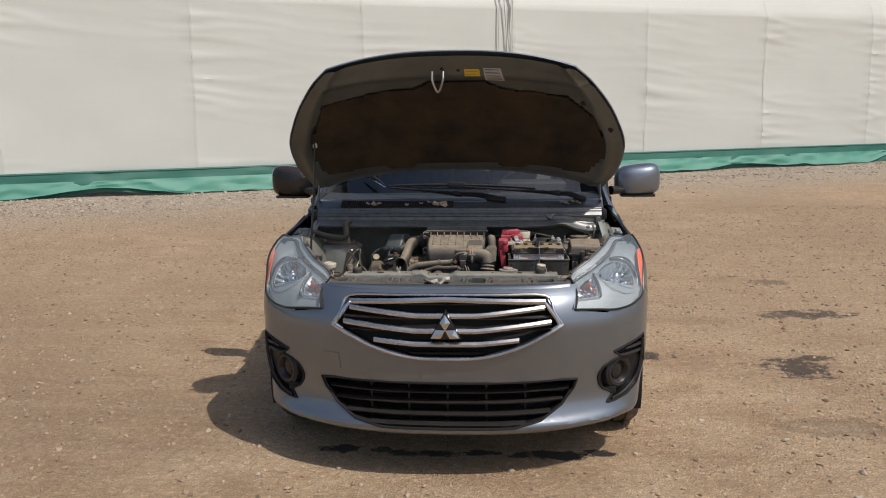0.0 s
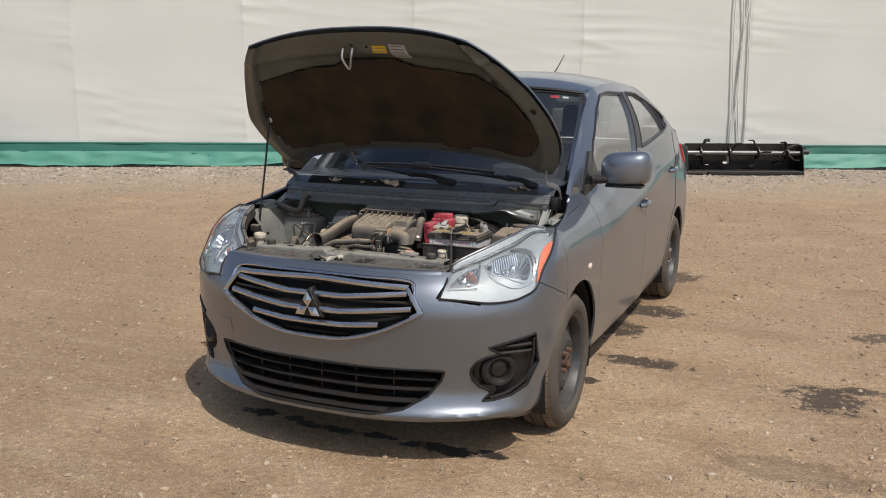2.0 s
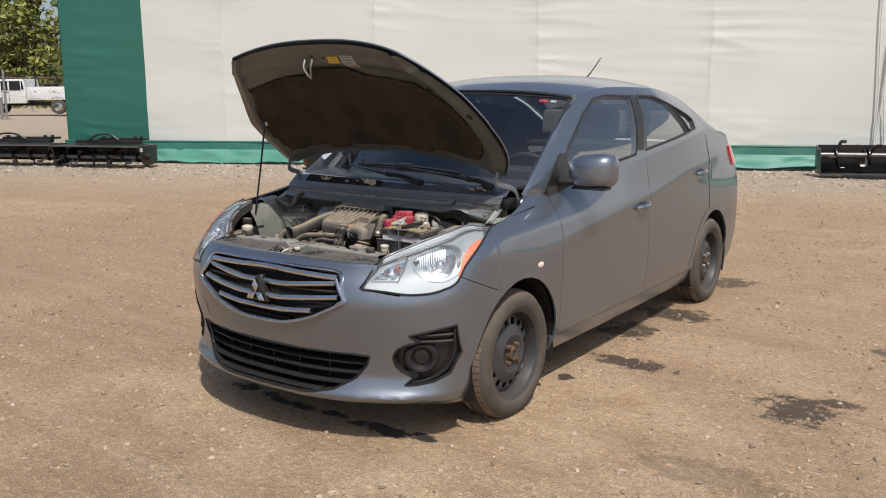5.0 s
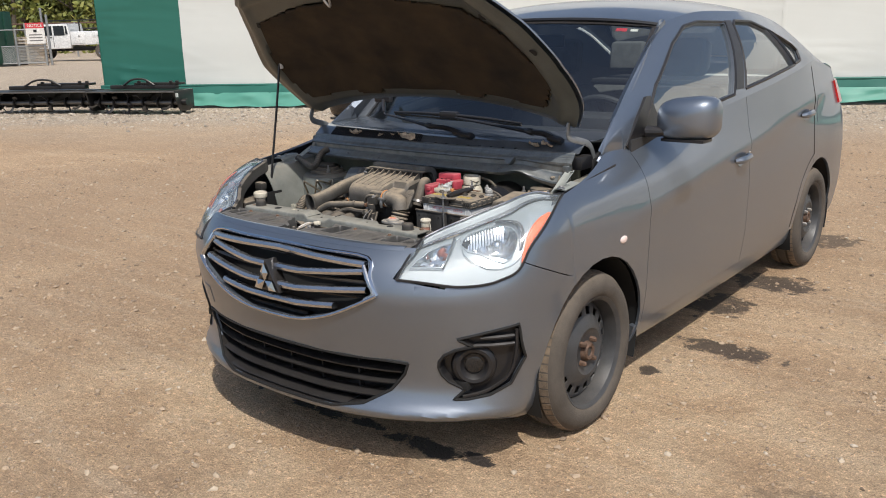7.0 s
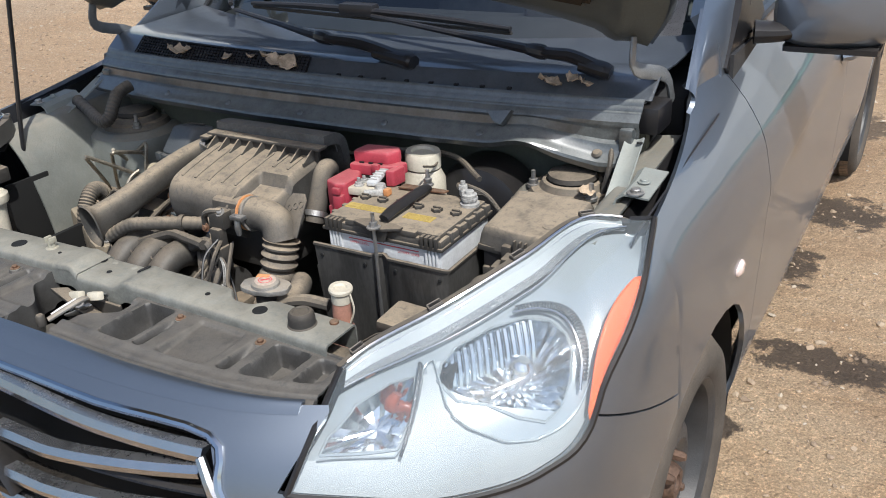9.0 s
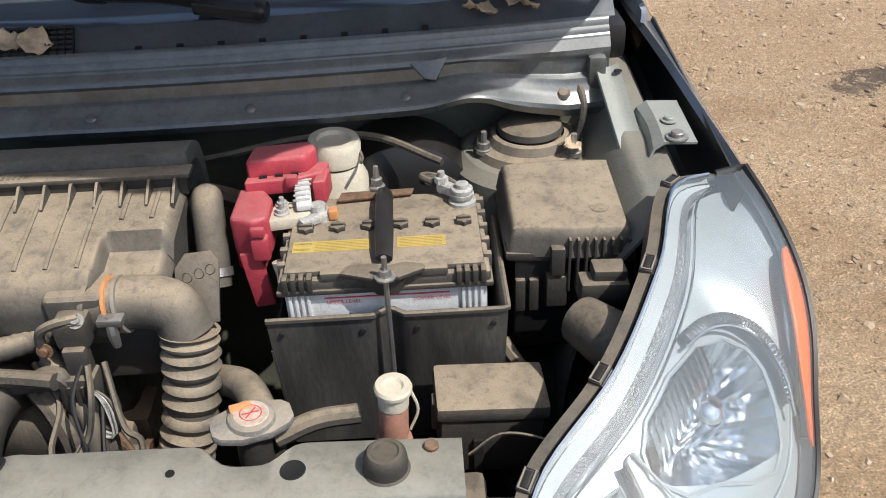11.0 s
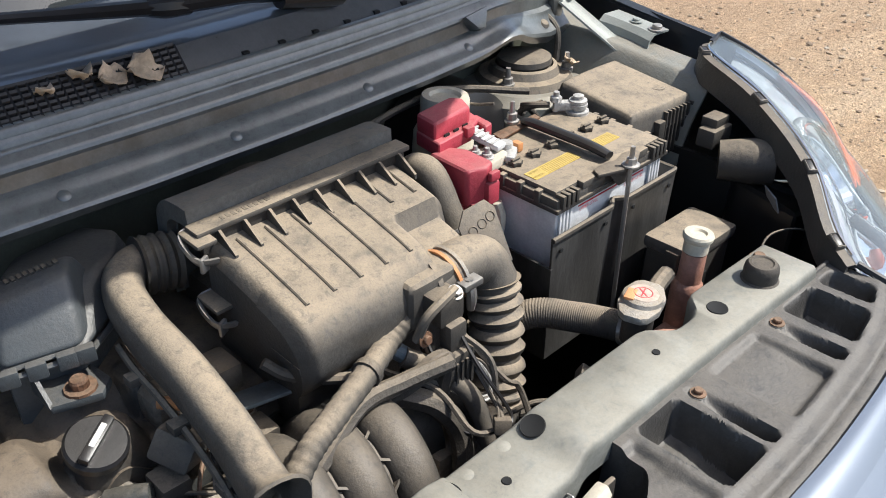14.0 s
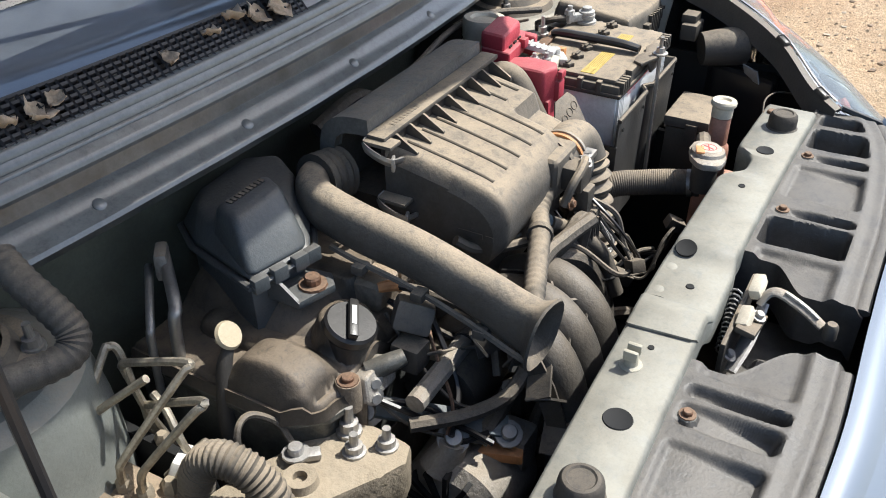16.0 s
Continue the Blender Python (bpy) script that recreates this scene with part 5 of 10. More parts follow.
    put("ribbed_arc", tube([lamp_in(u, v, 0.014) for u, v in arc], 0.007, 6, 8, ribs=40, rib=0.0012, flat=0.5), LAMPDARK, "dark ribbed arc")
    put("arc_edge", tube([lamp_in(u - 0.014, v + 0.012, 0.011) for u, v in arc], 0.002, 5, 6), CHROME)
    # amber strip along the rear edge

    def amber(u, v):
        wide = 0.05 + 0.72 * v * (1 - v)
        return lamp_in(0.617 + 0.247 * v, 0.982 - 0.04 * v - wide * u * min(1.0, 12 * (1 - v) + 0.1), 0.0045)
    put("amber_reflector", grid(amber, span(0, 1, 6), span(0, 1, 14)), AMBER, "orange side reflector", 0, 0.003)

    # flange that carries the lamp, inside the hood opening
    def flange(t, v):
        p = lamp_point(t, 0.0)
        q = p + Vector((-0.0165, 0.0095, -0.002))
        return p.lerp(q, v) - Vector((0, 0, 0.12 * max(0.0, v - 0.70) + (0.003 if v < 0.09 else 0.0)))
    put("lamp_flange", grid(flange, span(0, 1, 40), (0, 0.08, 0.1, 0.3, 0.5, 0.66, 0.70, 0.74, 0.85, 1.0)), LAMPRAIL, "dusty black mounting rail", 24, 0.004)
    put("rail_bead", tube([lamp_point(u, 0.01) + Vector((0, 0, 0.002)) for u in span(0.03, 0.97, 24)], 0.0022, 1, 6), CHROME)
    for t in (0.08, 0.30, 0.56, 0.85):
        q = flange(t, 0.35)
        e = (lamp_point(min(1.0, t + 0.03), 0.0) - lamp_point(max(0.0, t - 0.03), 0.0)).normalized()
        lie_m = Matrix.Translation(q) @ e.to_track_quat("Y", "Z").to_matrix().to_4x4()
        put("flange_clip", placed(box(-0.0075, 0.006, -0.011, 0.011, -0.004, 0.004, 0.002), lie_m), LAMPRAIL)
        put("clip_slot", placed(box(-0.004, 0.003, -0.008, 0.008, 0.0035, 0.0052, 0.001), lie_m), BLACK)
        put("clip_rim", tube([lie_m @ Vector(c) for c in ((-0.0055, -0.0095, 0.005), (0.0045, -0.0095, 0.005), (0.0045, 0.0095, 0.005), (-0.0055, 0.0095, 0.005), (-0.0055, -0.0095, 0.005))], 0.0012, 1, 5), LAMPGREY)
    if side > 0:
        put("lamp_bulb_label", placed(box(-0.018, 0.018, -0.001, 0.001, -0.012, 0.012, 0), Matrix.Translation((0.560, 0.395, 0.755)) @ Matrix.Rotation(radians(50), 4, "Z") @ Matrix.Rotation(radians(-20), 4, "X")), LABELGREY)


LAMP_STEP = ((0.0, 0.76), (0.04, 0.735), (0.16, 0.745), (0.196, 0.50), (0.232, 0.22), (0.262, 0.215), (0.275, 0.54), (0.32, 0.67), (0.40, 0.81), (0.481, 0.875), (0.583, 0.90), (0.71, 0.93))


def lamp_line(u):
    """Upper edge of the frosted panel."""
    for (a, p), (b, q) in zip(LAMP_STEP, LAMP_STEP[1:]):
        if u <= b:
            return p + (q - p) * (u - a) / (b - a)
    return LAMP_STEP[-1][1]


def lamp_split(u, v):
    return 1 if u > 0.70 or v < lamp_line(u) else 0


LAMPDARK = mat("lamp_dark_rib", (0.17, 0.18, 0.19), 0.25, 0.6, var=0.1, bump=0.5, bscale=260)
LAMPRAIL = mat("lamp_rail", (0.045, 0.046, 0.047), 0.45, dust=0.45)
LABELGREY = mat("paper_label", (0.35, 0.36, 0.36), 0.6, bump=0)


def fix_up(bm, side=0):
    bm.normal_update()
    if sum((f.normal.z - f.normal.y + f.normal.x * side) * f.calc_area() for f in bm.faces) < 0:
        bmesh.ops.reverse_faces(bm, faces=bm.faces[:])


LAMPGREY = mat("dusty_lamp_flange", (0.10, 0.10, 0.10), 0.45, dust=0.45)
both(build_headlamp)

# ---------------------------------------------------------------- the open hood
HINGE = mat("painted_hinge", (0.22, 0.23, 0.235), 0.35, 0.4, dust=0.15)
HOOD_R, HOOD_T = Vector((0, 0.95, 1.115)), Vector((0, 0.383, 1.664))
HE = (HOOD_T - HOOD_R).normalized()
HN = Vector((0, -HE.z, HE.y)) * -1.0
if HN.z < 0:
    HN = -HN
HL = (HOOD_T - HOOD_R).length
HALF = spline([0.0, 0.12, 0.28, 0.43, 0.57, 0.68, 0.79, 0.90, 1.0], [0.665, 0.715, 0.738, 0.731, 0.694, 0.656, 0.610, 0.556, 0.492])


def hood_at(a, b, up=0.0):
    """a across from -1 to 1, b from the hinges to the nose edge."""
    x = a * float(HALF(b))
    nose = 0.032 * (1 - abs(a) ** 2.6)
    rear = -0.07 * (1 - a * a) * (1 - b) ** 3
    along = b * (HL - 0.034) + nose * b ** 3 - rear
    off = -0.062 * abs(a) ** 2.4 + 0.02 * math.sin(math.pi * b) - 0.015
    kink = -0.02 * max(0.0, 1 - abs(b - 0.41) / 0.25) * max(0.0, (abs(a) - 0.8) / 0.2)
    return HOOD_R + Vector((x, 0, 0)) + HE * along + HN * (off + kink + up)


UNDER = mat("dusty_hood_underside", (0.112, 0.116, 0.103), 0.38, 0.35, var=0.2, scale=5, dust=0.0)
PAD = mat("brown_black_felt", (0.040, 0.026, 0.012), 0.95, var=0.96, scale=4.2, bump=0.5, bscale=260)
PAD_TOP = [(-0.86, 0.30), (-0.84, 0.72), (-0.5, 0.775), (-0.25, 0.785), (-0.14, 0.835), (0.22, 0.835), (0.34, 0.78), (0.75, 0.755), (0.86, 0.62), (0.88, 0.3), (0.80, 0.13), (0.45, 0.15), (0.42, 0.10), (0.28, 0.10), (0.25, 0.15), (-0.25, 0.15), (-0.28, 0.10), (-0.42, 0.10), (-0.45, 0.15), (-0.82, 0.13)]


def build_hood():
    aa, bb = span(-1, 1, 61), span(0, 1, 49)
    bm = grid(hood_at, aa, bb)
    bm.normal_update()
    if sum(f.normal.dot(HN) for f in bm.faces) < 0:
        bmesh.ops.reverse_faces(bm, faces=bm.faces[:])
    hood = part("hood", thick(bm, 0.006), PAINT, car, "open grey hood held up on a prop rod", 45)

    def deep(a, b):
        edge = min((1 - abs(a)) / 0.12, b / 0.08, (1 - b) / 0.10, 1.0)
        rim = 0.012 + 0.030 * max(0.0, edge) ** 0.7
        if inside((a, b), PAD_TOP):
            rim -= 0.016
        bead = 0.010 * math.exp(-((abs(a) - 0.90) / 0.03) ** 2) + 0.008 * math.exp(-((b - 0.88) / 0.02) ** 2)
        return rim + bead

    bm = grid(lambda a, b: hood_at(a, b, -deep(a, b)), span(-0.985, 0.985, 101), span(0.012, 0.985, 81))
    bm.normal_update()
    if sum(f.normal.dot(HN) for f in bm.faces) > 0:
        bmesh.ops.reverse_faces(bm, faces=bm.faces[:])
    inner = part("inner_panel", bm, UNDER, hood, "grey-brown dusty inner panel", 30)
    # felt pad
    pts = []
    for (ax, ab), (bx, bb2) in zip(PAD_TOP, PAD_TOP[1:] + PAD_TOP[:1]):
        pts += [(ax + (bx - ax) * t, ab + (bb2 - ab) * t) for t in span(0, 1, 5)[:-1]]
    bm = grid(lambda a, b: hood_at(a, b, -0.045 + 0.006 * noise.noise((a * 5, b * 5, 2.0)) - 0.006 * abs(math.sin(b * 9))), span(-0.9, 0.9, 91), span(0.08, 0.86, 61))
    us, vs = span(-0.9, 0.9, 91), span(0.08, 0.86, 61)
    bm.verts.index_update()
    dead = [f for f in bm.faces if not inside(((us[f.verts[0].index // 61] + us[min(90, f.verts[0].index // 61 + 1)]) / 2, (vs[f.verts[0].index % 61] + vs[min(60, f.verts[0].index % 61 + 1)]) / 2), PAD_TOP)]
    bmesh.ops.delete(bm, geom=dead, context="FACES")
    bm.normal_update()
    if sum(f.normal.dot(HN) for f in bm.faces) > 0:
        bmesh.ops.reverse_faces(bm, faces=bm.faces[:])
    part("insulation_pad", thick(bm, 0.006), PAD, hood, "scorched brown-black felt insulation pad")

    def under(a, b, d=0.0):
        return hood_at(a, b, -deep(a, b) - d)
    # dark discs laid on the panel paint the shade of open holes
    for a, b in ((-0.85, 0.715), (0.85, 0.725), (0.93, 0.52), (-0.06, 0.92), (0.06, 0.91)):
        m = Matrix.Translation(under(a, b, 0.001)) @ (-HN).to_track_quat("Z", "Y").to_matrix().to_4x4()
        r = 0.013 if abs(a) > 0.5 else 0.006
        part("panel_hole_disc", lathe([(0, 0.001), (r, 0.0012), (r * 1.15, 0.0)], m, 20), DARK, inner)
    # striker loop
    c = under(-0.085, 0.875)
    q = [c + Vector((0.0, 0, 0)) + v for v in (Vector((-0.022, 0, 0)) + HE * 0.03, Vector((-0.02, 0, 0)) - HN * 0.035 + HE * 0.01, -HN * 0.05 - HE * 0.035, Vector((0.02, 0, 0)) - HN * 0.035 + HE * 0.01, Vector((0.022, 0, 0)) + HE * 0.03)]
    part("striker_loop", tube(q, 0.0045, 5, 8), STEEL, hood, "steel striker loop")
    # labels
    for name, a0, a1, b0, b1, ma, lab in (("warning_label", 0.105, 0.215, 0.882, 0.918, YELLOW, "yellow warning label with unreadable print"), ("data_label", 0.245, 0.375, 0.845, 0.925, LABEL, "grey data label with unreadable print")):
        lb = part(name, thick(grid(lambda u, v: under(a0 + (a1 - a0) * u, b0 + (b1 - b0) * v, 0.002 + 0.0005), span(0, 1, 6), span(0, 1, 6)), 0.0012), ma, hood, lab)
        for k in range(5 if name == "data_label" else 2):
            v = (k + 0.6) / (5.2 if name == "data_label" else 2.4)
            part("print_bar", thick(grid(lambda u, w: under(a0 + (a1 - a0) * (0.08 + 0.8 * u), b0 + (b1 - b0) * (v + 0.06 * w), 0.0045), span(0, 1, 5), (0, 1)), 0.0004), PRINT, lb)
    # wash hose clip and pad clips
    c = under(0.42, 0.77, 0.004)
    part("hose_clip", tube([c + Vector((x, 0, 0)) + HE * e - HN * 0.008 for x, e in ((-0.03, 0.02), (-0.012, -0.01), (0.0, -0.022), (0.018, -0.012), (0.024, 0.01))], 0.0025, 5, 6), STEEL, hood)
    # bump stops along the rear of the pad
    for a in (-0.34, 0.34):
        m = Matrix.Translation(under(a, 0.115, 0.002)) @ (-HN).to_track_quat("Z", "Y").to_matrix().to_4x4()
        part("pad_lobe", lathe([(0, 0.012), (0.03, 0.01), (0.042, 0.0)], m @ Matrix.Diagonal((1, 0.7, 1, 1)), 20), PAD, hood)
    # hinges
    for s in (-1, 1):
        a = under(s * 0.94, 0.05)
        pts = [a, a + Vector((s * 0.004, 0.0, -0.05)), Vector((s * 0.668, 0.955, 0.99)), Vector((s * 0.672, 0.99, 0.94))]
        part("hood_hinge", tube(pts, [0.011, 0.013, 0.013, 0.013], 5, 10, flat=0.4), HINGE, hood, "painted steel hood hinge")
    # prop rod from the fender to the inner panel
    part("prop_rod", tube([(-0.632, 0.576, 0.79), (-0.630, 0.588, 0.87), (-0.618, 0.622, 1.09), under(-0.845, 0.44, 0.004)], 0.0048, 4, 8), BLACK, hood, "thin black prop rod")
    p = under(-0.845, 0.44, 0.004)
    part("rod_grip", tube([p + Vector((0, 0.004, -0.04)), p + Vector((0, 0, 0.01))], 0.010, 3, 10), WHITE, hood, "pale plastic grip")
    return hood


YELLOW = mat("yellow_label", (0.55, 0.36, 0.02), 0.5, bump=0)
LABEL = mat("grey_label", (0.40, 0.40, 0.40), 0.5, bump=0)
PRINT = mat("print_grey", (0.16, 0.15, 0.14), 0.6, bump=0)
build_hood()

# ---------------------------------------------------------------- engine bay: shell
FIRE = mat("firewall_paint", (0.12, 0.125, 0.095), 0.6, dust=0.15)
HOSE = mat("dusty_hose", (0.055, 0.052, 0.048), 0.7, dust=0.8)
AGEDCREAM = mat("yellowed_cream_plastic", (0.47, 0.40, 0.27), 0.5, dust=0.3)
AGED = mat("aged_clip_plastic", (0.36, 0.345, 0.28), 0.5, dust=0.35)
RED = mat("red_terminal_cover", (0.42, 0.045, 0.07), 0.5, dust=0.35, dustcol=(0.5, 0.3, 0.26))
CREAM = mat("cream_plastic", (0.62, 0.57, 0.46), 0.5, dust=0.35)
CASE = mat("white_battery_case", (0.60, 0.61, 0.62), 0.4, dust=0.15)
CAST = mat("grimy_cast_alloy", (0.24, 0.20, 0.155), 0.7, 0.35, var=0.45, scale=26, bump=0.6, bscale=140, dust=0.8, dustcol=(0.36, 0.27, 0.18))
VALVE = mat("oily_black_cover", (0.035, 0.033, 0.031), 0.40, var=0.5, scale=20, bump=0.2, dust=0.72, dustcol=(0.26, 0.20, 0.138))
COPPER = mat("rusty_bolt", (0.17, 0.088, 0.052), 0.65, 0.4, var=0.45, scale=120, dust=0.35)
WETCAST = mat("oil_wet_cast_alloy", (0.10, 0.105, 0.10), 0.36, 0.45, var=0.4, scale=40, bump=0.25, bscale=260, dust=0.35, dustcol=(0.27, 0.22, 0.16))
PALECAST = mat("pale_dusty_cast_alloy", (0.30, 0.255, 0.19), 0.7, 0.25, var=0.3, scale=26, bump=0.5, bscale=120, dust=0.7, dustcol=(0.37, 0.30, 0.21))
BLUEGREY = mat("blue_grey_bracket_paint", (0.12, 0.155, 0.18), 0.5, 0.2, var=0.3, scale=40, dust=0.2)
RESON = mat("matt_black_moulding", (0.062, 0.072, 0.080), 0.34, dust=0.20)
REARSHELL = mat("dusty_filter_back", (0.10, 0.105, 0.105), 0.5, var=0.35, scale=30, dust=0.55)
RUNNER = mat("dusty_runner_plastic", (0.045, 0.044, 0.043), 0.45, var=0.3, scale=30, dust=0.42)
TAPE = mat("black_tape", (0.04, 0.038, 0.036), 0.55, bump=0.5, bscale=150, dust=0.55)
LEAF = mat("dry_leaf", (0.58, 0.45, 0.32), 0.85, var=0.35, scale=40)
CORK = mat("orange_plug", (0.62, 0.27, 0.10), 0.6, dust=0.2)
TRANSL = mat("pinkish_bottle", (0.52, 0.27, 0.20), 0.35, var=0.3, scale=25, dust=0.25)
WORNLABEL = mat("worn_cap_label", (0.52, 0.42, 0.35), 0.6, var=0.3, scale=140, bump=0.05, dust=0.25)
REDPRINT = mat("red_print", (0.55, 0.06, 0.07), 0.6, bump=0)
LIGHTTRIM = mat("dusty_bar_paint", (0.20, 0.205, 0.188), 0.5, 0.15, var=0.35, scale=22, bump=0.05, dust=0.60, dustcol=(0.36, 0.325, 0.255))
BAYBLACK = mat("dusty_shroud_plastic", (0.052, 0.051, 0.050), 0.42, var=0.35, scale=25, dust=0.36, dustcol=(0.29, 0.255, 0.21))
COWLMAT = mat("weathered_cowl_plastic", (0.062, 0.070, 0.072), 0.40, var=0.50, scale=34, bump=0.06, dust=0.36, dustcol=(0.38, 0.39, 0.37), coat=1.0, coat_rough=0.26, coat_ior=1.75)
DECK = mat("smooth_cowl_deck", (0.050, 0.058, 0.070), 0.26, var=0.30, scale=18, bump=0.02, dust=0.22, dustcol=(0.24, 0.26, 0.28), coat=1.0, coat_rough=0.14, coat_ior=1.8)


def empty(name, label, parent=None):
    e = tagged(new(name), label)
    e.parent = parent or car
    return e


def bolt(p, r=0.007, h=0.008, axis=(0, 0, 1), material=None, parent=None, washer=True, name="bolt"):
    m = Matrix.Translation(p) @ Vector(axis).to_track_quat("Z", "Y").to_matrix().to_4x4()
    prof = ([(0, h), (r * 0.85, h), (r, h * 0.8), (r, h * 0.25)] + ([(r * 1.7, h * 0.22), (r * 1.75, 0.0)] if washer else [(r, 0.0)]))
    return part(name, lathe(prof, m, 12), material or STEEL, parent or car, sharp=25)


def stud(p, r=0.005, h=0.03, parent=None, material=None):
    m = Matrix.Translation(p)
    return part("stud", lathe([(0, h), (r * 0.7, h), (r * 0.8, h * 0.5), (r * 1.45, h * 0.48), (r * 1.5, h * 0.2), (r * 2.0, h * 0.18), (r * 2.0, 0)], m, 12), material or STEEL, parent or car, sharp=25)


PALEPRIMER = mat("pale_primer", (0.31, 0.335, 0.315), 0.4, 0.1, var=0.12, dust=0.2)
# near-black floor sheet and radiator: the bay's deep shade is in their colour
part("bay_floor_shade", box(-0.66, 0.66, 0.22, 0.90, 0.30, 0.33, 0.005), DARK, car)
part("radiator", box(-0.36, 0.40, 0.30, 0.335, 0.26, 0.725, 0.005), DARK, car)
part("firewall", thick(grid(lambda x, z: Vector((x, 0.90 - 0.03 * math.cos(x * 2.2) + 0.02 * noise.noise((x * 4, z * 4, 1)), z)), span(-0.66, 0.66, 30), span(0.33, 0.915, 14)), 0.02), FIRE, car, "shaded green-grey firewall")


# the engine and what is bolted to it lean about three degrees and sit a little to the car's right
LEAN = Matrix(((1.0297, -0.0313, 0.0558, -0.0476), (0.0213, 1.0263, -0.0043, -0.0089), (-0.0538, 0.0144, 1.0305, -0.0116), (0, 0, 0, 1)))


def seat(*at):
    """Seat what follows: with the lean of the engine, or upright, moved as the place given moves."""
    if len(at) == 3:
        POISE[0] = Matrix.Translation(LEAN @ Vector(at) - Vector(at))
    else:
        POISE[0] = LEAN.copy() if at else Matrix.Identity(4)


def build_apron(side):
    a = empty("inner_fender", "pale primer-grey inner fender sheet")
    # upright sheet, its top turned out to the fender

    def sheet(y, v):
        top = 0.845 + 0.10 * max(0.0, (y - 0.55)) ** 1.2
        pts = [(0.555, 0.42), (0.565, 0.62), (0.60, 0.76), (0.648, top - 0.012), (0.672, top), (0.70, top + 0.004)]
        x, z = spline(range(6), pts)(v * 5)
        return Vector((side * x, y, z))
    bm = grid(sheet, span(0.56, 0.965, 16), span(0, 1, 22))
    fix_up(bm)
    part("apron_sheet", thick(bm, 0.004), BARE, a)
    # bracket ledge with two bolts
    def bracket(y, v):
        """Flat top, folded down to the inner sheet, flared at its foot."""
        x, z = sharp_line([(0.734, 0.878), (0.694, 0.880), (0.682, 0.872), (0.670, 0.838), (0.655, 0.828)], 3)[0](v)
        pinch = 0.010 * math.sin(math.pi * min(1.0, max(0.0, (y - 0.69) / 0.10)))
        return Vector((side * (x + pinch * v), y, z + 0.10 * (y - 0.735)))
    bm = grid(bracket, span(0.688, 0.786, 12), span(0, 1, 13))
    bmesh.ops.recalc_face_normals(bm, faces=bm.faces[:])
    part("fender_bracket", thick(bm, 0.003), PALEPRIMER, a)
    bolt((side * 0.711, 0.696, 0.877), 0.008, 0.008, parent=a), bolt((side * 0.711, 0.735, 0.881), 0.006, 0.005, parent=a, material=PALEPRIMER)
    part("apron_flange", thick(grid(lambda t, v: Vector((side * (0.640 + 0.030 * v + 0.012 * t), 0.850 - 0.125 * t, 0.912 - 0.062 * t - 0.022 * v * (1 - v))), span(0, 1, 10), span(0, 1, 6)), 0.003), PALEPRIMER, a)
    # near-black disc instead of an open hole, its shade painted
    part("flange_hole_disc", lathe([(0, 0.001), (0.005, 0.001), (0.0055, 0)], Matrix.Translation((side * 0.668, 0.836, 0.906)), 14), DARK, a)
    # gutter between apron and fender, in black rubber
    part("fender_gutter", thick(grid(lambda y, v: Vector((side * (0.70 + 0.055 * v), y, 0.84 + 0.12 * (y - 0.6) - 0.05 * math.sin(math.pi * v) + 0.03 * v)), span(0.58, 1.0, 14), span(0, 1, 6)), 0.003), BLACK, a)
    # strut tower
    c = (side * 0.553, 0.829, -0.005)
    m = Matrix.Translation(c)
    part("strut_tower", lathe([(0.125, 0.60), (0.118, 0.74), (0.108, 0.80), (0.09, 0.812), (0.0, 0.814)], m, 36), BARE, a, "pale strut tower")
    part("strut_mount", lathe([(0.078, 0.812), (0.072, 0.822), (0.058, 0.824), (0.052, 0.834), (0.046, 0.836)], m, 32), GREY_DUSTY, a)
    part("strut_cap", lathe([(0, 0.850), (0.032, 0.849), (0.042, 0.846), (0.044, 0.838), (0.04, 0.832), (0.047, 0.824)], m, 32), BLACK_DUSTY, a, "dusty rubber strut cap")
    for ang in (200, 60, 320):
        p = (c[0] + 0.068 * math.cos(radians(ang)), c[1] + 0.068 * math.sin(radians(ang)), 0.814)
        stud(p, 0.0055, 0.03, a)
    # near-black sheet below on the wheel side, deep shade as colour
    part("bay_side_shade", box(side * 0.60 - 0.004, side * 0.60 + 0.004, 0.30, 0.60, 0.33, 0.76, 0.002), DARK, a)
    return a


both(build_apron)


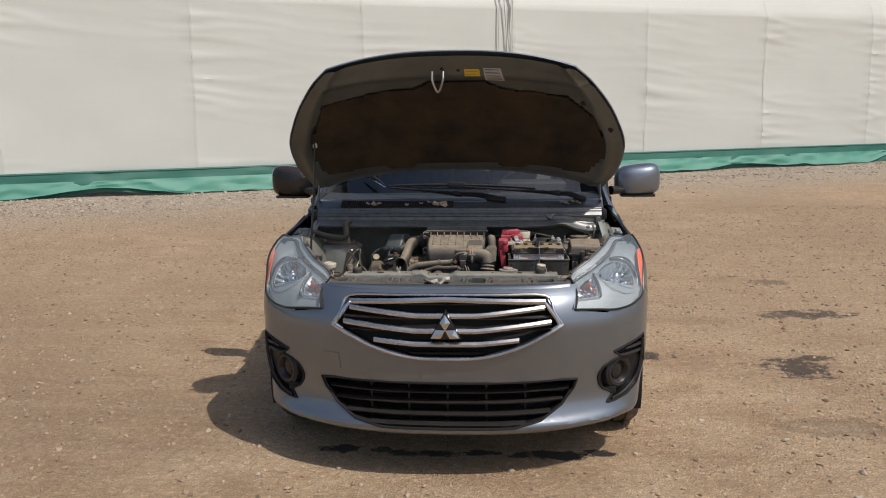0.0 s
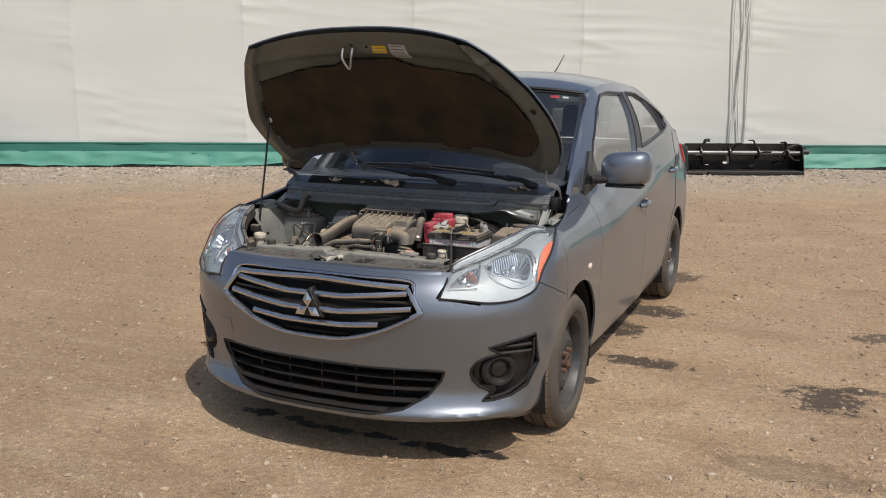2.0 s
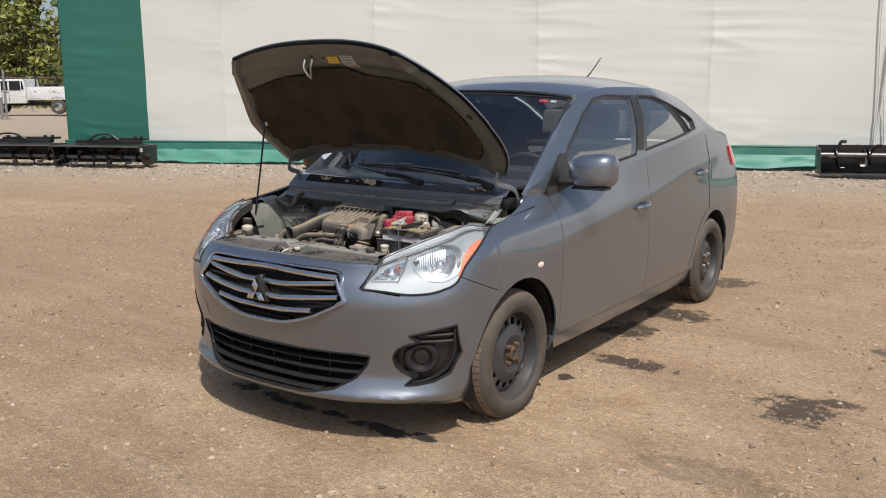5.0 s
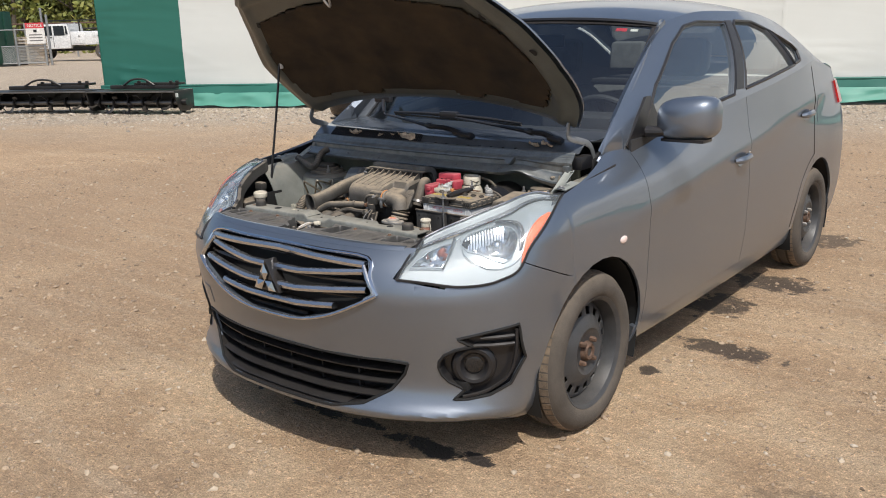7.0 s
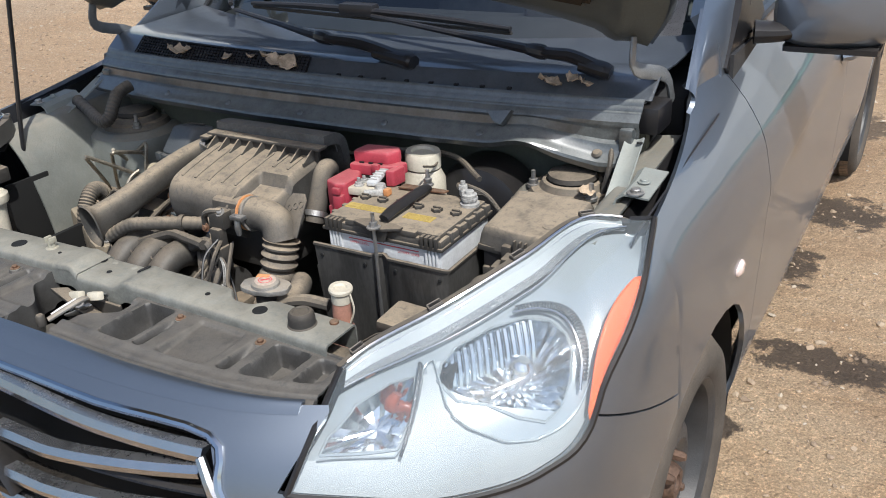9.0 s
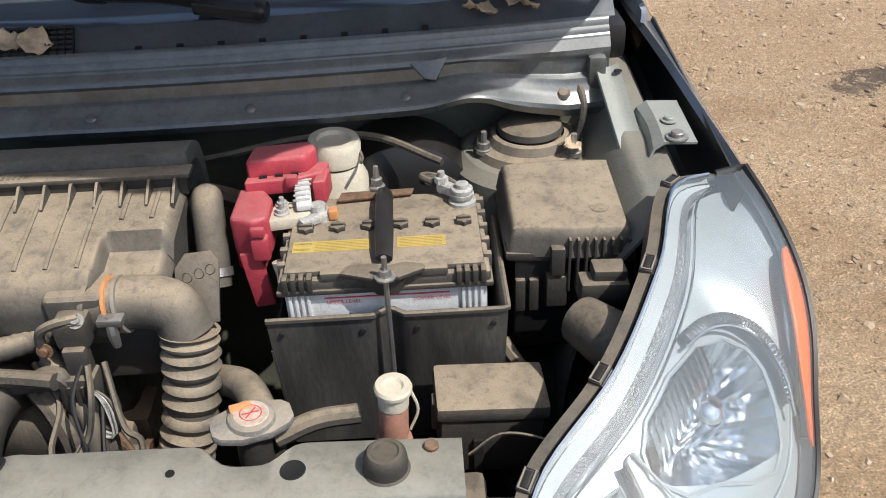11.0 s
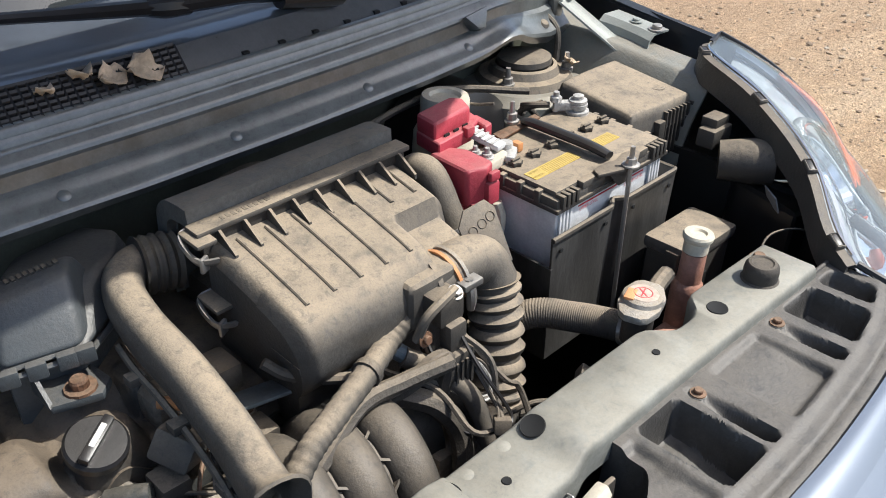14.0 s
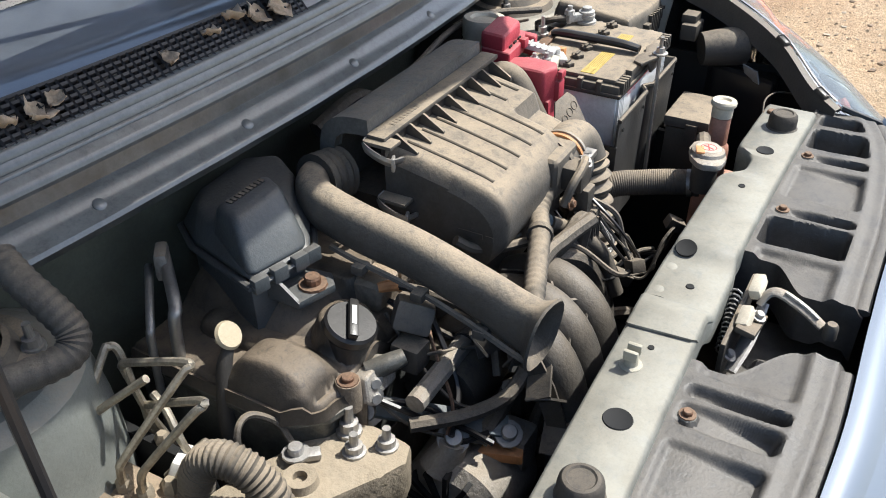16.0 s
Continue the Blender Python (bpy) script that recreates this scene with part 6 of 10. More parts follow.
def build_radiator_bar():
    b = empty("radiator_support", "pale dusty steel radiator support bar")

    def ease(t):
        t = min(1.0, max(0.0, t))
        return t * t * (3 - 2 * t)

    def top(x):
        """Height and half depth of the bar, pressed down over the latch."""
        sunk = ease((0.016 - x) / 0.024) * ease((x + 0.112) / 0.024)
        crest = math.exp(-((x - 0.024) / 0.010) ** 2) + math.exp(-((x + 0.120) / 0.010) ** 2)
        return 0.768 - 0.009 * sunk + 0.002 * crest, 0.036 + 0.004 * sunk
    prof = [(-1.0, -0.035), (-1.0, -0.009), (-0.96, -0.0035), (-0.86, 0.0), (0.86, 0.0), (0.96, -0.0035), (1.0, -0.009), (1.0, -0.045)]

    def bar(x, k):
        z, h = top(x)
        u, dz = prof[int(k)]
        yc = 0.317 - 0.05 * abs(x) ** 2
        notch = 0.026 * math.exp(-((x - 0.235) / 0.035) ** 4) if u > 0 else 0.0
        return Vector((x, yc + u * h - notch, z + dz))
    bm = grid(bar, span(-0.43, 0.43, 120), range(8))
    bmesh.ops.recalc_face_normals(bm, faces=bm.faces[:])
    fix_up(bm)
    holes = [(0.279, 0.312, 0.011), (-0.285, 0.311, 0.013), (-0.18, 0.316, 0.003), (0.17, 0.316, 0.004)]
    part("bar", thick(bm, 0.003), LIGHTTRIM, b, sharp=50)
    # the bar is not pierced: near-black discs draw each hole's shade
    for x, y, r in holes:
        m = Matrix.Translation((x, y, top(x)[0]))
        part("bar_hole_disc", lathe([(0, 0.0008), (r * 0.93, 0.0008), (r, 0.0012), (r * 1.06, 0.0)], m, 28), DARK, b, "dark disc drawn as a punched hole")
    # tongue of the latch plate, lapped over the bar
    def tongue(t, k):
        u = prof[int(k)][0]
        x = -0.160 + 0.006 * (1 - u) * 0.5 + 0.010 * max(0.0, (abs(u) - 0.8) / 0.2) ** 2
        p = bar(x + (-0.092 - x) * t, k)
        return p + Vector((0, 0.0005 * u, 0.0035))
    bm = grid(tongue, span(0, 1, 20), range(1, 7))
    fix_up(bm)
    part("latch_tongue", thick(bm, 0.003), LIGHTTRIM, b, "lapped pressed tongue", sharp=50)
    part("bar_hole_disc", lathe([(0, 0.0008), (0.0042, 0.0012), (0.0048, 0)], Matrix.Translation((-0.054, 0.314, top(-0.054)[0])), 20), DARK, b)
    for x in (-0.026, -0.073):
        part("weld_dimple", lathe([(0, 0.0016), (0.004, 0.0013), (0.0075, 0)], Matrix.Translation((x, 0.343, top(x)[0] - 0.0003)), 20), LIGHTTRIM, b)
    for s, x in ((1, 0.362), (-1, -0.379)):
        m = Matrix.Translation((x, 0.308, 0.766))
        part("rubber_stop", lathe([(0, 0.0225), (0.011, 0.0225), (0.0125, 0.024), (0.0155, 0.0235), (0.0185, 0.020), (0.0195, 0.014), (0.0195, 0.004), (0.0215, 0.002), (0.0215, 0.0)], m, 28), RUBBER, b, "round black rubber hood stop")
    bolt((0.402, 0.330, 0.766), 0.007, 0.006, parent=b, material=COPPER)
    bolt((-0.41, 0.30, 0.764), 0.007, 0.006, parent=b, material=COPPER)
    # half-moon holes in the steps of the pressing, drawn as near-black discs
    for x, y, tip in ((-0.101, 0.337, 22), (0.006, 0.337, -22)):
        m = Matrix.Translation((x, y, top(x)[0] + 0.001)) @ Matrix.Rotation(radians(tip), 4, "Y")
        part("bar_hole_disc", lathe([(0, 0.0012), (0.0105, 0.0012), (0.0115, 0.0016), (0.0122, 0.0)], m, 28), DARK, b, "dark disc drawn as a punched hole")
    # two-winged clip
    p = Vector((-0.212, 0.325, 0.766))
    part("wing_clip", lathe([(0, 0.016), (0.006, 0.016), (0.007, 0.004), (0.011, 0.003), (0.012, 0)], Matrix.Translation(p), 16), AGED, b)
    for dx in (-0.006, 0.006):
        part("clip_wing", box(p.x + dx - 0.0025, p.x + dx + 0.0025, p.y - 0.007, p.y + 0.007, p.z + 0.012, p.z + 0.023, 0.002), AGED, b)
    for x in (-0.42, 0.42):
        part("bar_leg", box(x - 0.03, x + 0.03, 0.27, 0.33, 0.42, 0.735, 0.008), BLACK_DUSTY, b)
    return b


build_radiator_bar()


# x from, x to, y from (past the lip), depth at the front and at the back: deep pockets, narrow bolt slots, shallow pads
POCKETS = {1: ((0.078, 0.144, 0.0, 0.050, 0.040), (0.151, 0.172, 0.0, 0.040, 0.004), (0.196, 0.292, 0.0, 0.012, 0.005), (0.306, 0.330, 0.0, 0.036, 0.004), (0.345, 0.412, 0.0, 0.042, 0.034), (0.424, 0.462, 0.0, 0.03, 0.02)),
           -1: ((0.190, 0.212, 0.0, 0.032, 0.010), (0.216, 0.252, 0.0, 0.020, 0.006), (0.268, 0.352, 0.0, 0.014, 0.005), (0.364, 0.398, 0.0, 0.034, 0.004), (0.408, 0.462, 0.0, 0.042, 0.034))}
SEATS = {1: (0.1645, 0.3215), -1: (0.234, 0.385)}


def build_shroud(side):
    """Moulded black cover between bumper and radiator bar: soft-edged pockets between webs, open at the latch."""
    c = empty("grille_shroud", "dusty black ribbed plastic cover behind the bumper")

    def ease(t):
        t = min(1.0, max(0.0, t))
        return t * t * (3 - 2 * t)

    def lip_y(x):
        return front_at(x, 0.745).y + 0.004 + crown_depth(x)

    def rounded(x, y, xa, xb, ya, yb, r):
        """How far a place lies inside a rectangle with round corners."""
        dx, dy = abs(x - (xa + xb) / 2) - (xb - xa) / 2 + r, abs(y - (ya + yb) / 2) - (yb - ya) / 2 + r
        return r - math.hypot(max(dx, 0.0), max(dy, 0.0)) - min(max(dx, dy), 0.0)

    def end_x(v):
        """The free end at the latch, swept forward at the bumper."""
        return 0.052 - 0.050 * ease((0.72 - v) / 0.30) if side > 0 else 0.162 - 0.064 * ease((0.74 - v) / 0.42)

    def tray(t, v):
        x = end_x(v) + (0.475 - end_x(v)) * t
        y0 = lip_y(x)
        y = y0 + (0.286 - 0.04 * x * x - y0) * v
        inner = y0 + 0.033
        z = 0.756 - 0.003 * v
        for xa, xb, dy, d0, d1 in POCKETS[side]:
            k = rounded(x, y, xa, xb, inner + dy, 0.276 - 0.04 * x * x, 0.010)
            f = min(1.0, max(0.0, (y - inner) / max(0.02, 0.262 - inner)))
            z -= (d0 + (d1 - d0) * ease(f)) * ease(k / 0.009)
        # the tongue beside the latch lies a step lower
        z -= 0.007 * ease(((0.070 if side > 0 else 0.178) - x) / 0.010) * ease((y - inner) / 0.010) * ease((0.272 - y) / 0.010)
        for bx in SEATS[side]:
            if math.hypot(x - bx, y - 0.262) < 0.010:
                z = max(z, 0.7515)
        z -= 0.012 * ease((y0 + 0.012 - y) / 0.012) + 0.003 * ease((inner - y) / 0.012)
        return Vector((side * x, y, z + 0.0006 * noise.noise((x * 30, y * 30, 2.0))))
    bm = grid(tray, span(0, 1, 190), span(0, 1, 56))
    fix_up(bm)
    part("ribbed_tray", thick(bm, 0.003), BAYBLACK, c, sharp=50)
    part("front_lip", tube([Vector((side * x, lip_y(x) + 0.004, 0.7445)) for x in span(end_x(0.0) + 0.004, 0.475, 24)], 0.010, 1, 10, flat=0.5), BAYBLACK, c)
    part("inner_wall", thick(grid(lambda v, w: tray(0.0, v) - Vector((0.006 * side * w, 0, 0.055 * w)), span(0, 1, 40), span(0, 1, 4)), 0.003), BAYBLACK, c)
    part("tray_bead", tube([tray(t, 0.995) + Vector((0, 0, -0.001)) for t in span(0.01, 1, 40)], 0.0035, 1, 8), BAYBLACK, c)
    for bx in SEATS[side]:
        part("seat_washer", lathe([(0, 0.001), (0.0085, 0.001), (0.009, 0)], Matrix.Translation((side * bx, 0.262, 0.7515)), 20), LIGHTTRIM, c, "pale washer")
        bolt((side * bx, 0.262, 0.7525), 0.0048, 0.0055, parent=c, material=COPPER)
    return c


both(build_shroud)


def build_latch():
    l = empty("hood_latch", "greasy steel hood latch with a spring and release lever")
    part("latch_plate", box(-0.110, 0.030, 0.258, 0.264, 0.645, 0.742, 0.003), BLACK_DUSTY, l)
    coil = [Vector((-0.018, 0.270, 0.742)).lerp(Vector((-0.072, 0.266, 0.700)), i / 96) + Vector((0.0, 0.0068 * math.cos(i * 0.82), 0.0068 * math.sin(i * 0.82))) for i in range(97)]
    part("latch_spring", tube(coil, 0.0012, 1, 5), STEEL, l, "oily coil spring")
    part("spring_core", tube([(-0.020, 0.270, 0.741), (-0.070, 0.266, 0.702)], 0.0045, 1, 8), DARK, l)
    # two pale tabs bent up from the jaw
    for x, y, z in ((-0.012, 0.250, 0.752), (-0.060, 0.250, 0.742)):
        part("latch_tab", placed(box(-0.014, 0.014, -0.0065, 0.0065, -0.004, 0.010, 0.003), Matrix.Translation((x, y, z)) @ Matrix.Rotation(radians(-14), 4, "Y") @ Matrix.Rotation(radians(-18), 4, "X")), CREAM, l, "pale worn steel tab")
    part("latch_jaw", prism([(-0.075, -0.012), (0.030, -0.012), (0.040, 0.004), (0.016, 0.012), (-0.060, 0.010)], 0.006, Matrix.Translation((-0.035, 0.246, 0.722)) @ Matrix.Rotation(radians(24), 4, "Y"), 0.0015), BLACK_DUSTY, l)
    part("jaw_link", tube([(-0.098, 0.250, 0.700), (-0.060, 0.244, 0.718), (-0.022, 0.240, 0.742)], [0.007, 0.009, 0.006], 4, 8, flat=0.45), STEEL, l)
    bolt((-0.042, 0.241, 0.738), 0.005, 0.006, (0, -0.4, 1), parent=l), bolt((-0.090, 0.256, 0.715), 0.005, 0.006, (0, -0.6, 1), parent=l)
    part("release_lever", tube([(-0.030, 0.244, 0.744), (-0.020, 0.238, 0.755), (-0.018, 0.226, 0.758), (-0.026, 0.200, 0.752), (-0.036, 0.178, 0.744)], [0.005, 0.0065, 0.007, 0.007, 0.0065], 5, 10, flat=0.6), ALU, l, "bare metal release lever")
    part("lever_groove", tube([(-0.020, 0.222, 0.7625), (-0.027, 0.200, 0.757), (-0.034, 0.184, 0.751)], 0.0022, 4, 6), STEEL, l)
    part("lever_tip", lathe([(0, 0.018), (0.005, 0.018), (0.007, 0.015), (0.0075, 0.0)], Matrix.Translation((-0.042, 0.170, 0.738)), 16), BLACK_DUSTY, l)
    part("latch_well", box(-0.155, 0.055, 0.150, 0.258, 0.655, 0.664, 0.003), BAYBLACK, l)
    part("well_duct", box(-0.125, -0.045, 0.165, 0.235, 0.662, 0.690, 0.010, 3), BAYBLACK, l)
    return l


build_latch()


WALLGREY = mat("scuffed_tray_plastic", (0.06, 0.058, 0.055), 0.5, var=0.6, scale=14, bump=0.1, stretch=(1, 1, 0.25))


# ---------------------------------------------------------------- cowl, wipers
def cowl_front(x):
    return 0.801 + 0.12 * x * x


def cowl_lift(x):
    return 0.003 * math.cos(x * 3)


def build_cowl():
    c = empty("cowl_panel", "weathered grey-black plastic cowl panel with a vent mesh")
    low = [(-0.034, 0.880), (-0.040, 0.890), (-0.0375, 0.894), (-0.024, 0.902), (-0.016, 0.910), (-0.013, 0.9125), (-0.004, 0.9145), (-0.002, 0.929), (-0.0045, 0.934), (-0.003, 0.938), (0.006, 0.947)]
    up = [(0.007, 0.941), (0.008, 0.948), (0.0105, 0.9505), (0.012, 0.949), (0.0135, 0.954), (0.0165, 0.9585), (0.018, 0.957), (0.0195, 0.962), (0.0225, 0.967), (0.027, 0.9685), (0.031, 0.967), (0.033, 0.960)]
    at, vs = sharp_line(low, 3)

    def lower(x, v):
        dy, z = at(v)
        k = 1 - v
        drop = 0.030 * k * min(1.0, max(0.0, (x - 0.50) / 0.10)) - 0.014 * k * math.exp(-((x - 0.47) / 0.04) ** 2)
        wave = 0.0015 * noise.noise((x * 9, v * 3, 1)) * k
        return Vector((x, cowl_front(x) + dy + 0.5 * drop, z + cowl_lift(x) - drop + wave))
    bm = grid(lower, span(-0.66, 0.66, 90), vs)
    fix_up(bm)
    part("lower_flange", thick(bm, 0.002), COWLMAT, c, sharp=28)
    at2, vs2 = sharp_line(up, 2)
    bm = grid(lambda x, v: Vector((x, cowl_front(x) + at2(v)[0], at2(v)[1] + cowl_lift(x))), span(-0.66, 0.66, 60), vs2)
    fix_up(bm)
    part("seal_lip", thick(bm, 0.002), COWLMAT, c, "ribbed rubber seal lip", 60)

    def deck(x, v):
        y0, y1 = cowl_front(x) + 0.029, 1.035 + 0.20 * (x / 0.7) ** 2
        rise = min(1.0, v / 0.12)
        return Vector((x, y0 + (y1 - y0) * v, 0.964 + 0.028 * rise + 0.014 * v + 0.003 * math.sin(math.pi * min(1.0, max(0.0, (v - 0.12) * 4)))))
    bm = grid(deck, span(-0.67, 0.67, 60), span(0, 0.12, 5) + span(0.14, 1, 30))
    fix_up(bm)
    part("deck", thick(bm, 0.003), DECK, c, "smooth dark cowl deck")
    # mesh: crossing strips over a near-black sheet, the open inlet's shade as colour
    part("inlet_shade", thick(grid(lambda x, v: deck(x, 0.12 * v) + Vector((0, 0, 0.001)), span(-0.55, -0.02, 12), span(0, 1, 4)), 0.001), DARK, c)
    bm = bmesh.new()
    up3 = Vector((0, -0.005, 0.003))
    for i in range(54):
        x = -0.55 + 0.01 * i
        tube([deck(x, 0.0) + up3, deck(x, 0.12) + up3], 0.0011, 1, 4, bm, flat=2.6)
    for j in range(7):
        tube([deck(x, 0.12 * j / 6) + up3 for x in span(-0.55, -0.02, 12)], 0.0011, 1, 4, bm, flat=2.6)
    tagged(part("vent_mesh", bm, BLACK, c, "black plastic vent mesh"), kind="stuff")
    rng = random.Random(3)
    bm = bmesh.new()
    for i in range(70):
        x, v = -0.55 + 0.01 * int(rng.uniform(0, 26)) + 0.005, 0.12 * (int(rng.uniform(0, 6)) + 0.5) / 6
        bmesh.ops.create_cube(bm, size=0.0085, matrix=Matrix.Translation(deck(x, v) + Vector((0, -0.003, 0.002))) @ Matrix.Diagonal((1, 0.3, 0.5, 1)))
    tagged(part("grit", bm, GREY_DUSTY, c, "dusty blind cells"), kind="stuff")
    # small slots along the deck's front edge: near-black blocks that paint their shade
    for x in span(0.06, 0.42, 8):
        part("drain_slot", box(x - 0.004, x + 0.004, deck(x, 0.02).y - 0.003, deck(x, 0.02).y + 0.003, deck(x, 0.02).z - 0.003, deck(x, 0.02).z + 0.004, 0), DARK, c)
    # push pins on the flange
    for x in (-0.39, -0.196, 0.0, 0.196, 0.39):
        p = lower(x, 0.30)
        part("push_pin", lathe([(0, 0.0022), (0.005, 0.002), (0.0068, 0.0008), (0.007, -0.0005), (0.0085, -0.0002), (0.009, -0.002)], Matrix.Translation(p) @ Vector((0, -0.62, 0.78)).to_track_quat("Z", "Y").to_matrix().to_4x4(), 18), COWLMAT, c)
    p = lower(0.596, 0.30)
    part("push_pin", lathe([(0, 0.005), (0.006, 0.0045), (0.010, 0.001)], Matrix.Translation(p) @ Vector((0, -0.5, 0.85)).to_track_quat("Z", "Y").to_matrix().to_4x4(), 16), BLACK_DUSTY, c)
    p = lower(0.42, 0.62)
    part("drip_wedge", prism([(-0.022, 0.010), (0.026, 0.016), (0.010, -0.012), (-0.004, -0.010)], 0.020, Matrix.Translation(p + Vector((0, 0.004, 0.004))) @ Matrix.Rotation(radians(62), 4, "X"), 0.002), COWLMAT, c)
    for s in (-1, 1):
        part("cowl_end", box(s * 0.665 - 0.022, s * 0.665 + 0.022, 0.875, 0.955, 0.905, 0.955, 0.012), BLACK, c)
        part("end_bracket", box(s * 0.642 - 0.012, s * 0.642 + 0.012, 0.838, 0.862, 0.872, 0.925, 0.006), COWLMAT, c)
    return deck
deck = build_cowl()


def build_wiper(pivot, knee, end, blade0, blade1, name):
    w = empty("wiper", "black windscreen wiper")
    P, K, E0 = Vector(pivot), Vector(knee), Vector(end)
    part("pivot_cap", tube([P - (K - P).normalized() * 0.015, P, P.lerp(K, 0.35)], [0.016, 0.021, 0.018], 4, 12, flat=0.75), BLACK, w)
    part("arm", tube([P, P.lerp(K, 0.5) + Vector((0, 0, 0.008)), K, K.lerp(E0, 0.5), E0], [0.018, 0.017, 0.014, 0.009, 0.007], 6, 8, flat=0.7), BLACK, w)
    part("knuckle", tube([P.lerp(K, 0.88), K, K.lerp(E0, 0.06)], [0.014, 0.017, 0.013], 3, 10, flat=0.8), BLACK, w)
    a, b = Vector(blade0), Vector(blade1)
    part("blade", tube([a, a.lerp(b, 0.3) + Vector((0, -0.004, 0.008)), a.lerp(b, 0.7) + Vector((0, -0.004, 0.008)), b], [0.006, 0.009, 0.009, 0.006], 6, 8, flat=0.8), BLACK, w)
    m = a.lerp(b, 0.47)
    part("blade_joint", box(m.x - 0.045, m.x + 0.045, m.y - 0.018, m.y + 0.012, m.z - 0.004, m.z + 0.024, 0.008), BLACK, w)
    part("blade_edge", tube([a - Vector((0, -0.004, 0.008)), b - Vector((0, -0.004, 0.008))], 0.004, 4, 6), CHROME if name else RUBBER, w)
    return w


build_wiper((0.575, 0.905, 1.003), (0.462, 0.895, 1.030), (0.03, 1.005, 1.050), (-0.345, 1.055, 1.052), (0.36, 0.985, 1.045), 0)
build_wiper((0.208, 0.858, 1.004), (-0.005, 0.880, 1.030), (-0.33, 0.985, 1.05), (-0.36, 1.0, 1.06), (-0.53, 1.20, 1.13), 1)


# ---------------------------------------------------------------- battery and its neighbours
def raised_text(body, size, m, material, parent, name):
    """Letters as a mesh, placed by m."""
    t = bpy.data.curves.new(name, "FONT")
    t.body, t.size = body, size
    tmp = new("tmp_text", t)
    me = bpy.data.meshes.new_from_object(tmp)
    bpy.data.objects.remove(tmp)
    me.name = name
    me.transform(m)
    me.materials.append(material)
    ob = new(name, me)
    ob.parent = parent
    return ob


def build_battery():
    b = empty("battery", "white-cased car battery under a dusty grey top")
    x0, x1, y0, y1 = 0.250, 0.473, 0.513, 0.676
    part("case", box(x0 + 0.004, x1 - 0.004, y0 + 0.004, y1 - 0.004, 0.63, 0.816, 0.004), CASE, b, "white ribbed battery case")
    for x in [x0 + 0.010 + 0.0065 * k for k in range(4)] + [x1 - 0.010 - 0.0065 * k for k in range(4)]:
        part("case_rib", box(x - 0.0018, x + 0.0018, y0 + 0.0005, y0 + 0.006, 0.68, 0.811, 0.001), CASE, b)
    # cover: a shallow tray with a stepped rim
    part("top_cover", box(x0, x1, y0, y1, 0.812, 0.828, 0.004), GREY_DUSTY, b, "dust-caked grey battery top")
    part("cover_deck", box(x0 + 0.006, x1 - 0.006, y0 + 0.007, y1 - 0.006, 0.826, 0.835, 0.004), GREY_DUSTY, b)
    part("cover_lip", box(x0 - 0.0025, x1 + 0.0025, y0 - 0.003, y1 + 0.002, 0.8105, 0.8165, 0.002), BLACK_DUSTY, b)
    for x in [x0 + 0.008 + 0.0085 * k for k in range(4)] + [x1 - 0.008 - 0.0085 * k for k in range(4)]:
        part("cover_tooth", box(x - 0.0028, x + 0.0028, y0 - 0.0045, y0 + 0.009, 0.816, 0.833, 0.0012), BLACK_DUSTY, b)
    for y in span(y0 + 0.03, y1 - 0.02, 5):
        part("cover_tooth", box(x0 - 0.003, x0 + 0.006, y - 0.004, y + 0.004, 0.816, 0.832, 0.0012), GREY_DUSTY, b)
        part("cover_tooth", box(x1 - 0.006, x1 + 0.003, y - 0.004, y + 0.004, 0.816, 0.832, 0.0012), GREY_DUSTY, b)
    # front hinge of the lid, between the teeth
    part("cover_bead", box(x0 + 0.045, x0 + 0.088, y0 - 0.0015, y0 + 0.009, 0.827, 0.8365, 0.002), GREY_DUSTY, b)
    part("cover_bead", box(x1 - 0.088, x1 - 0.045, y0 - 0.0015, y0 + 0.009, 0.827, 0.8365, 0.002), GREY_DUSTY, b)
    for k in range(6):
        m = Matrix.Translation((0.274 + k * 0.0352, 0.600, 0.835))
        star = [(0.0100 * (1.0 if i % 2 else 0.72) * math.cos(math.pi * i / 6), 0.0100 * (1.0 if i % 2 else 0.72) * math.sin(math.pi * i / 6)) for i in range(12)]
        cap = part("vent_cap", prism(star, 0.006, m, 0.0012), BLACK_DUSTY, b)
        part("cap_slot", placed(box(-0.0068, 0.0068, -0.002, 0.002, 0.0055, 0.0088, 0.0008), m), BLACK_DUSTY, cap)
    # yellow strip in two lengths, with print bars
    ylab, faded = mat("dusty_yellow_label", (0.56, 0.40, 0.075), 0.7, dust=0.30), mat("faded_print", (0.32, 0.23, 0.06), 0.8, bump=0)
    for a, c in ((0.262, 0.347), (0.375, 0.428)):
        lb = part("yellow_label", box(a, c, 0.556, 0.576, 0.8345, 0.8358, 0), ylab, b, "dusty yellow warning strip")
        for y in (0.5575, 0.5605, 0.5635, 0.5665, 0.5695, 0.5725):
            part("print_bar", box(a + (0.024 if a < 0.3 else 0.003), c - 0.004, y, y + 0.0006, 0.8358, 0.8360, 0), faded, lb)
    for txt, y in (("DANGER", 0.5700), ("POISON", 0.5590)):
        raised_text(txt, 0.0048, Matrix.Translation((0.2635, y, 0.8358)), faded, b, "label_text")
    # terminals
    m = Matrix.Translation((0.451, 0.644, 0.834))
